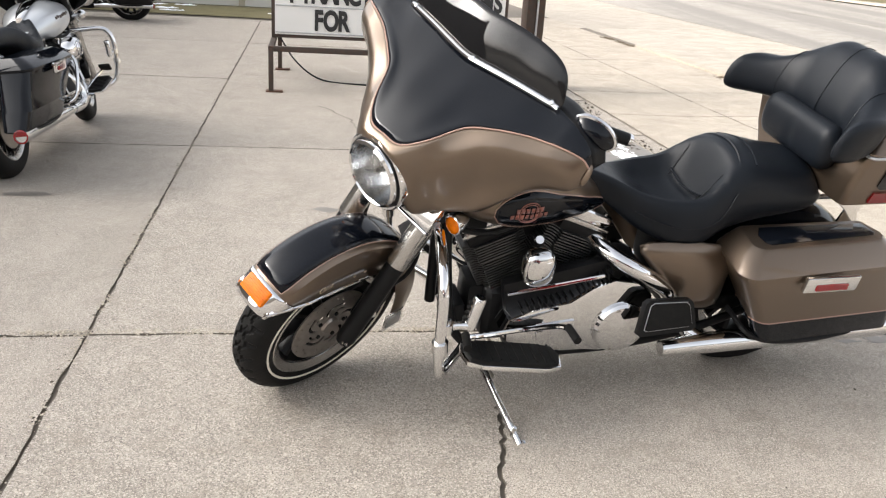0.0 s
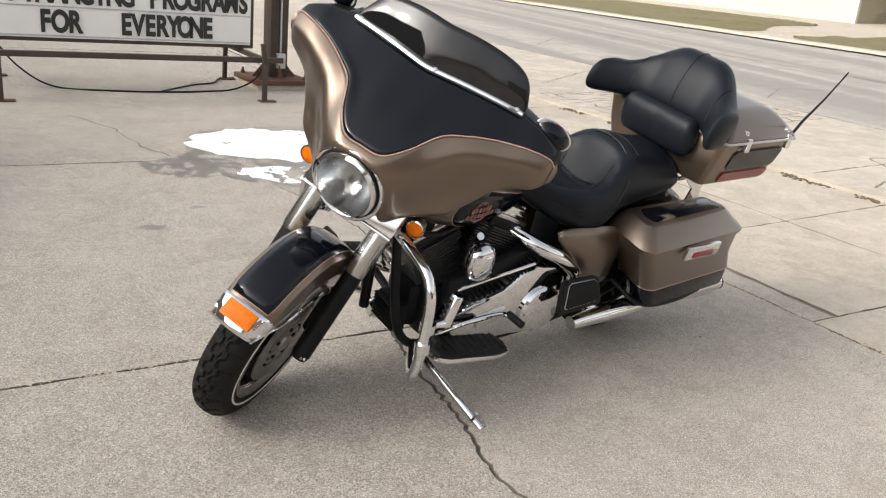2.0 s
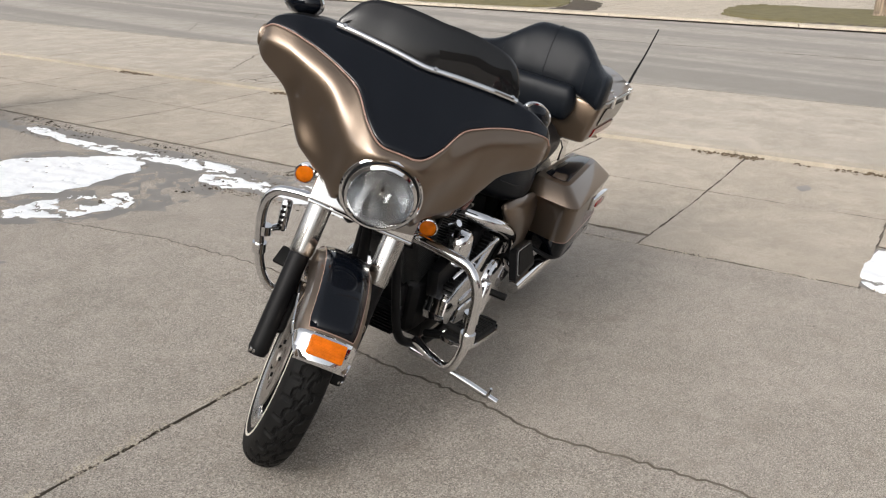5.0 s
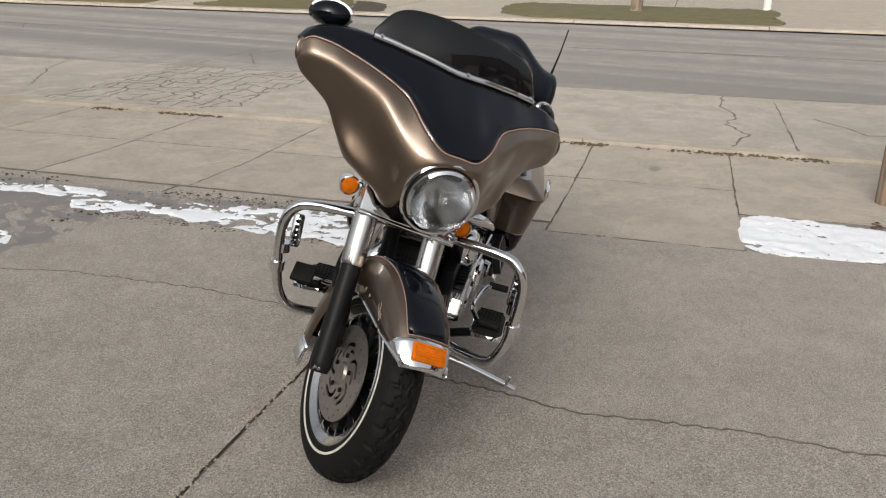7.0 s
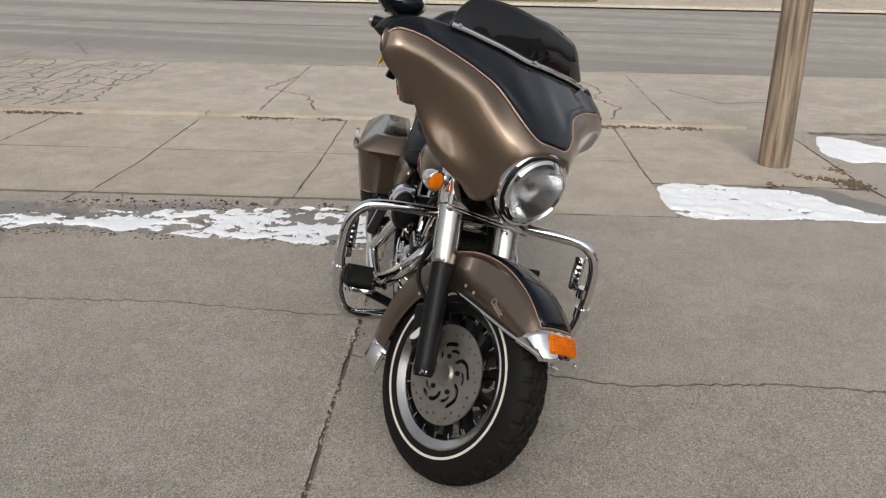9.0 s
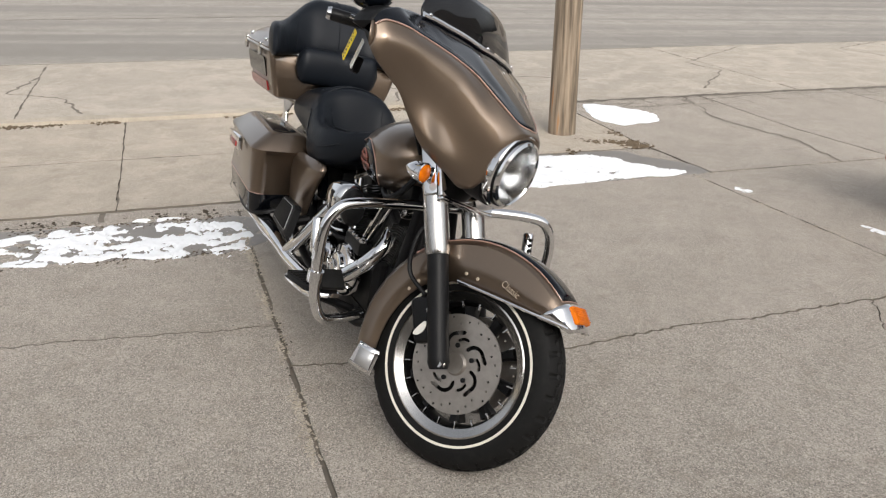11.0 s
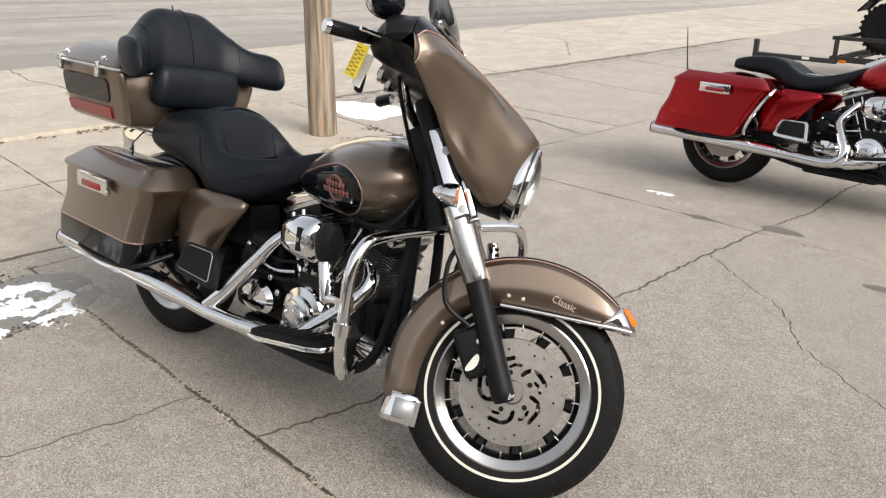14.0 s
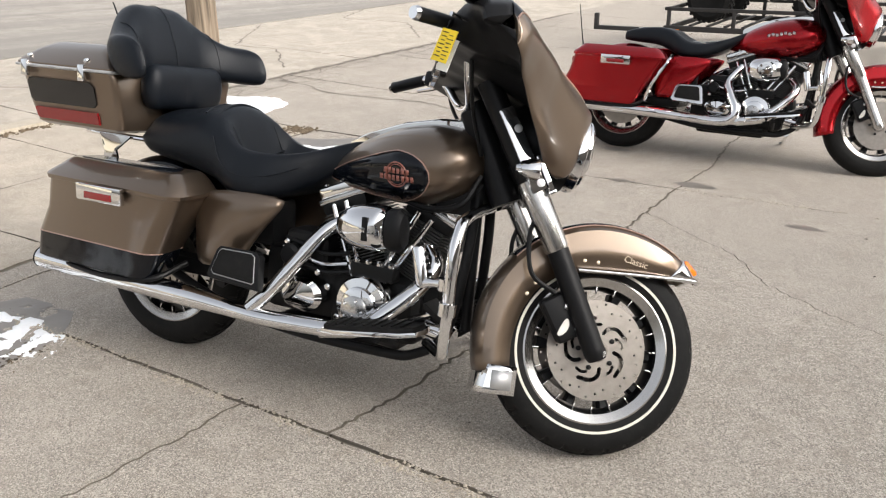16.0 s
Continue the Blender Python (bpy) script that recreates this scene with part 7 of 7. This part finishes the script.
def cream_building():
    e = thing("house", "low cream lap-sided commercial building with a recessed entry", "building")
    zb = rise(26.6) + 0.05
    H = 3.2

    def P(u, v):
        q = W(u, v)
        return (q.x, q.y, 0)

    walls = [((26.6, 15.6), (26.6, 11.74)), ((26.6, 46), (26.6, 18.4)), ((26.6, 18.4), (30.2, 18.7)), ((30.2, 18.7), (30.2, 15.6)), ((30.2, 15.6), (26.6, 15.6)), ((26.6, 11.74), (36.5, 11.3))]
    for k, (a, b) in enumerate(walls):
        pa, pb = Vector(P(*a)), Vector(P(*b))
        t = (pb - pa).normalized()
        nrm = Vector((t.y, -t.x, 0))
        core = bmesh.new()
        loft([[q + nrm * d + Vector((0, 0, z)) for d, z in ((-0.2, zb - 0.3), (-0.004, zb - 0.3), (-0.004, zb + H), (-0.2, zb + H))] for q in (pa, pb)], bm=core)
        w = part("wall", core, CREAM, e, "cream wall", 0)
        siding_wall(w, pa, pb, zb, H)
        part("foundation", loft([[q + nrm * d + Vector((0, 0, z)) for d, z in ((0, zb - 0.3), (0.035, zb - 0.3), (0.035, zb + 0.06), (0, zb + 0.06))] for q in (pa, pb)]), KERB, w, "", 0)
    for u0, v0 in ((26.6, 11.74), (26.6, 15.6), (26.6, 18.4)):
        q = W(u0, v0)
        part("corner_board", box((0.14, 0.14, H), (q.x - 0.02, q.y, zb + H / 2), 0.005, Matrix.Rotation(TURN_LOT, 4, "Z")), TRIMW, e)

    def opening(name, u0, v0, v1, z0, z1, door=False):
        c = W(u0, (v0 + v1) / 2)
        rot = Matrix.Rotation(TURN_LOT, 4, "Z")
        wd = abs(v1 - v0)
        fr = part(name, box((0.08, wd + 0.16, z1 - z0 + 0.16), (c.x - 0.03, c.y, zb + (z0 + z1) / 2), 0.01, rot), TRIMW, e, "white framed door" if door else "white framed window")
        part("pane", box((0.02, wd, z1 - z0), (c.x - 0.075, c.y, zb + (z0 + z1) / 2), 0.002, rot), WINDOWG, fr, "dark glass")

    opening("window", 26.6, 12.3, 14.9, 1.0, 2.3)
    opening("door", 30.2, 16.6, 17.6, 0.05, 2.15, True)
    opening("window", 26.6, 20.5, 23.0, 1.0, 2.3)
    # hipped roof
    def RP(u, v, z):
        q = W(u, v)
        return Vector((q.x, q.y, z))
    rf = bmesh.new()
    zt = zb + H
    lo = [rf.verts.new(RP(u, v, zt)) for u, v in ((26.0, 11.1), (26.0, 46.5), (37, 46.5), (37, 11.1))]
    up = [rf.verts.new(RP(u, v, zt + 2.2)) for u, v in ((31.5, 17), (31.5, 41))]
    rf.faces.new((lo[0], lo[1], up[1], up[0]))
    rf.faces.new((lo[1], lo[2], up[1]))
    rf.faces.new((lo[2], lo[3], up[0], up[1]))
    rf.faces.new((lo[3], lo[0], up[0]))
    rf.faces.new(lo[::-1])
    part("roof", rf, ROOFM, e, "dark shingle roof", 0)
    return e


cream_building()


# ---------------- the lot's north end ----------------
blob("grass_strip", [(-9, 15.3), (-5, 15.35), (0.3, 15.3), (0.4, 17.2), (-4, 17.3), (-9, 17.3)], GRASS, "scruffy winter grass strip with bits of snow", "grass", 0.01, 0.03, 0.08, 71)
for k in range(16):
    rk = random.Random(900 + k)
    u0, v0 = rk.uniform(-8, 0), rk.uniform(15.6, 17.0)
    blob("snow_patch", [(u0 - 0.2, v0), (u0, v0 + 0.1), (u0 + 0.22, v0), (u0, v0 - 0.1)], SNOW, "scrap of snow on the grass strip", "snow", 0.03, 0.02, 0.06, 80 + k)


def white_wall():
    e = thing("garage", "long cream-white building beyond the grass strip", "building", "", Matrix.Translation(W(-5.5, 17.6)) @ Matrix.Rotation(TURN_LOT, 4, "Z"))
    part("wall", box((12, 0.2, 3.2), (0, 0.1, 1.6), 0.01), TRIMW, e, "cream-white wall")
    for x in (-4.2, -1.4, 1.4, 4.2):
        part("pilaster", box((0.12, 0.08, 3.1), (x, -0.03, 1.55), 0.01), CREAM, e)
    part("roof", box((12.6, 2.4, 0.18), (0, 1.0, 3.28), 0.02), ROOFM, e)
    return e


white_wall()


# ---------------- trailer ----------------
def utility_trailer():
    m = Matrix.Translation(W(2.35, -5.55)) @ Matrix.Rotation(radians(190), 4, "Z")
    e = thing("utility_trailer", "black steel utility trailer with mesh deck and low rails", "trailer", "", m)
    part("tongue", box((0.95, 0.06, 0.05), (-0.45, -0.1, 0.27), 0.006), MESHB, e)
    part("tail_post", box((0.05, 0.05, 0.16), (-0.90, -0.1, 0.36), 0.004), MESHB, e)
    for y in (-0.1, 1.45):
        part("deck_rail", box((3.1, 0.05, 0.06), (1.5, y, 0.30), 0.005), MESHB, e)
        part("top_rail", box((3.1, 0.04, 0.04), (1.5, y, 0.52), 0.005), MESHB, e)
        for x in (0.0, 0.75, 1.5, 2.25, 3.0):
            part("rail_post", box((0.04, 0.04, 0.24), (x, y, 0.41), 0.004), MESHB, e)
    for x in [0.05 + 0.2 * k for k in range(16)]:
        part("deck_slat", box((0.035, 1.5, 0.02), (x, 0.68, 0.335), 0.002), MESHB, e)
    for x in (0.0, 3.02):
        part("end_rail", box((0.05, 1.6, 0.05), (x, 0.68, 0.30), 0.005), MESHB, e)
        part("end_top_rail", box((0.04, 1.6, 0.04), (x, 0.68, 0.52), 0.005), MESHB, e)
    for y in (-0.25, 1.6):
        w = part("wheel", lathe([(0.10, -0.07), (0.16, -0.08), (0.235, -0.07), (0.25, -0.03), (0.25, 0.03), (0.235, 0.07), (0.16, 0.08), (0.10, 0.07)], 32, axis_y(1.6, y, 0.25)), RUBBER, e, "small black trailer tyre")
        part("rim", lathe([(0.02, -0.05), (0.10, -0.06), (0.11, 0.0), (0.10, 0.06), (0.02, 0.05)], 24, axis_y(1.6, y, 0.25)), GALV, w)
        part("axle", tube([(1.6, y, 0.25), (1.6, y + (0.3 if y < 0 else -0.3), 0.25)], 0.03, 10), MESHB, w)
    for x in (-0.3, 0.1):
        part("reflector", box((0.08, 0.008, 0.03), (x, -0.133, 0.28), 0.002), AMBER if x > 0 else PAPER, e)
    return e


utility_trailer()


def quad_bike():
    """A four-wheeled off-road bike that rides on the trailer's deck."""
    m = Matrix.Translation(W(2.35, -5.55)) @ Matrix.Rotation(radians(190), 4, "Z") @ Matrix.Translation((0.36, 0.30, 0.345))
    e = thing("quad_bike", "black and green quad bike with knobby tyres on the trailer", "quad bike", "", m)
    for x in (0.0, 1.2):
        for y in (0.0, 0.86):
            w = part("wheel", lathe([(0.12, -0.09), (0.20, -0.115), (0.25, -0.10), (0.258, -0.05), (0.258, 0.05), (0.25, 0.10), (0.20, 0.115), (0.12, 0.09)], 40, axis_y(x, y, 0.27)), RUBBER, e, "knobby black tyre")
            part("rim", lathe([(0.02, -0.05), (0.09, -0.06), (0.125, -0.085), (0.13, 0.0), (0.125, 0.085), (0.09, 0.06), (0.02, 0.05)], 24, axis_y(x, y, 0.27)), GALV, w, "grey steel rim")
            knobs = bmesh.new()
            for k in range(26):
                a = 2 * math.pi * k / 26
                for s_ in (-1, 0, 1):
                    aa = a + (0.12 if s_ == 0 else 0)
                    q = Vector((x + 0.262 * math.cos(aa), y + s_ * 0.068, 0.27 + 0.262 * math.sin(aa)))
                    box((0.022, 0.045, 0.030), q, 0.0, Matrix.Rotation(-aa, 4, "Y"), bm=knobs)
            part("tread", knobs, RUBBER, w)
            part("mudguard", loft([[Vector((x + r * math.cos(radians(a)), y + yy, 0.27 + r * math.sin(radians(a)))) for yy, r in ((-0.15, 0.33), (-0.13, 0.36), (0.13, 0.36), (0.15, 0.33), (0.13, 0.345), (-0.13, 0.345))] for a in (25, 50, 75, 100, 125, 150)]), BLACK, e, "gloss black mudguard")
        part("axle", tube([(x, 0.0, 0.27), (x, 0.86, 0.27)], 0.025, 10), MESHB, e)
    part("engine", box((0.38, 0.30, 0.34), (0.62, 0.43, 0.42), 0.05), ALLOY, e, "grey alloy engine")
    part("cylinder", lathe([(0.09, 0), (0.09, 0.16), (0.07, 0.2)], 20, Matrix.Translation((0.66, 0.43, 0.52))), ALLOY, e)
    part("frame", tube([(0.0, 0.32, 0.30), (0.25, 0.30, 0.62), (0.75, 0.30, 0.66), (1.15, 0.32, 0.36)], 0.022, 10, 5), MESHB, e)
    part("frame", tube([(0.0, 0.54, 0.30), (0.25, 0.56, 0.62), (0.75, 0.56, 0.66), (1.15, 0.54, 0.36)], 0.022, 10, 5), MESHB, e)
    subsurf(part("body", loft([ellipse_ring(x, 0.43, z, w, h, h, 20) for x, z, w, h in ((0.10, 0.66, 0.10, 0.05), (0.3, 0.74, 0.17, 0.09), (0.5, 0.80, 0.15, 0.11), (0.65, 0.78, 0.12, 0.09), (0.8, 0.74, 0.12, 0.06))]), mat("green_plastic", (0.06, 0.22, 0.06), 0.35, var=0.1, scale=8), e, "green body panel"), 1)
    subsurf(part("seat", loft([ellipse_ring(x, 0.43, z, w, 0.06, 0.05, 20) for x, z, w in ((0.68, 0.80, 0.10), (0.85, 0.79, 0.13), (1.1, 0.82, 0.15), (1.3, 0.86, 0.13))]), VINYL, e, "black vinyl seat"), 1)
    part("handlebar", tube([(0.42, 0.06, 1.02), (0.34, 0.25, 1.02), (0.32, 0.43, 0.92), (0.34, 0.61, 1.02), (0.42, 0.80, 1.02)], 0.014, 10, 5), MESHB, e)
    for y in (0.1, 0.3, 0.5, 0.7):
        part("rack_bar", tube([(-0.22, y + 0.03, 0.70), (0.20, y + 0.03, 0.74)], 0.010, 8), MESHB, e)
    return e


quad_bike()

# unseen plain wall behind the camera: closes the lot, added to dim the western sky
wall_west = tagged(obj("wall_west", box((0.3, 24, 5.6), W(-9.4, 12.0, 2.75), 0.02, Matrix.Rotation(TURN_LOT, 4, "Z")), mat("tan_block_wall", (0.20, 0.175, 0.15), 0.8, var=0.12, scale=2, bump=0.3, bump_scale=12)), "unseen plain tan block wall behind the lot, added to dim the western sky", "wall", kind="structure")

# unseen walls closing the place south and beyond the street, added for darker reflections
BLOCKW = bpy.data.materials["tan_block_wall"]
wall_south = tagged(obj("wall_south", box((22, 0.3, 6.0), W(-6.0, -24.0, 2.95), 0.02, Matrix.Rotation(TURN_LOT, 4, "Z")), BLOCKW), "unseen plain tan block wall added south of the lot to darken reflections", "wall", kind="structure")
wall_east = tagged(obj("wall_east", box((0.3, 52, 7.0), W(41.0, -22.0, 3.4), 0.02, Matrix.Rotation(TURN_LOT, 4, "Z")), BLOCKW), "unseen plain tan wall added beyond the street to darken reflections", "wall", kind="structure")


# ---------------- posts across the street ----------------
def far_post(name, label, category, u, v, r, h, material, lean):
    e = thing(name, label, category, "", Matrix.Translation(W(u, v, 0.02)))
    part("shaft", tube([(0, 0, 0), (0.01, lean * 0.3, h * 0.3), (0, lean, h)], [r, r * 0.97, r * 0.85], 18, 4), material, e)
    part("base", lathe([(r * 1.15, 0), (r * 1.12, 0.10), (r * 0.9, 0.13)], 18), material, e)
    return e


far_post("utility_pole", "dark wooden pole standing in the far grass", "pole", 20.05, 2.89, 0.15, 7.0, POLEW, 0.0)
far_post("bollard", "white painted steel post beside the far drive", "bollard", 21.9, -0.33, 0.10, 1.6, TRIMW, 0.02)
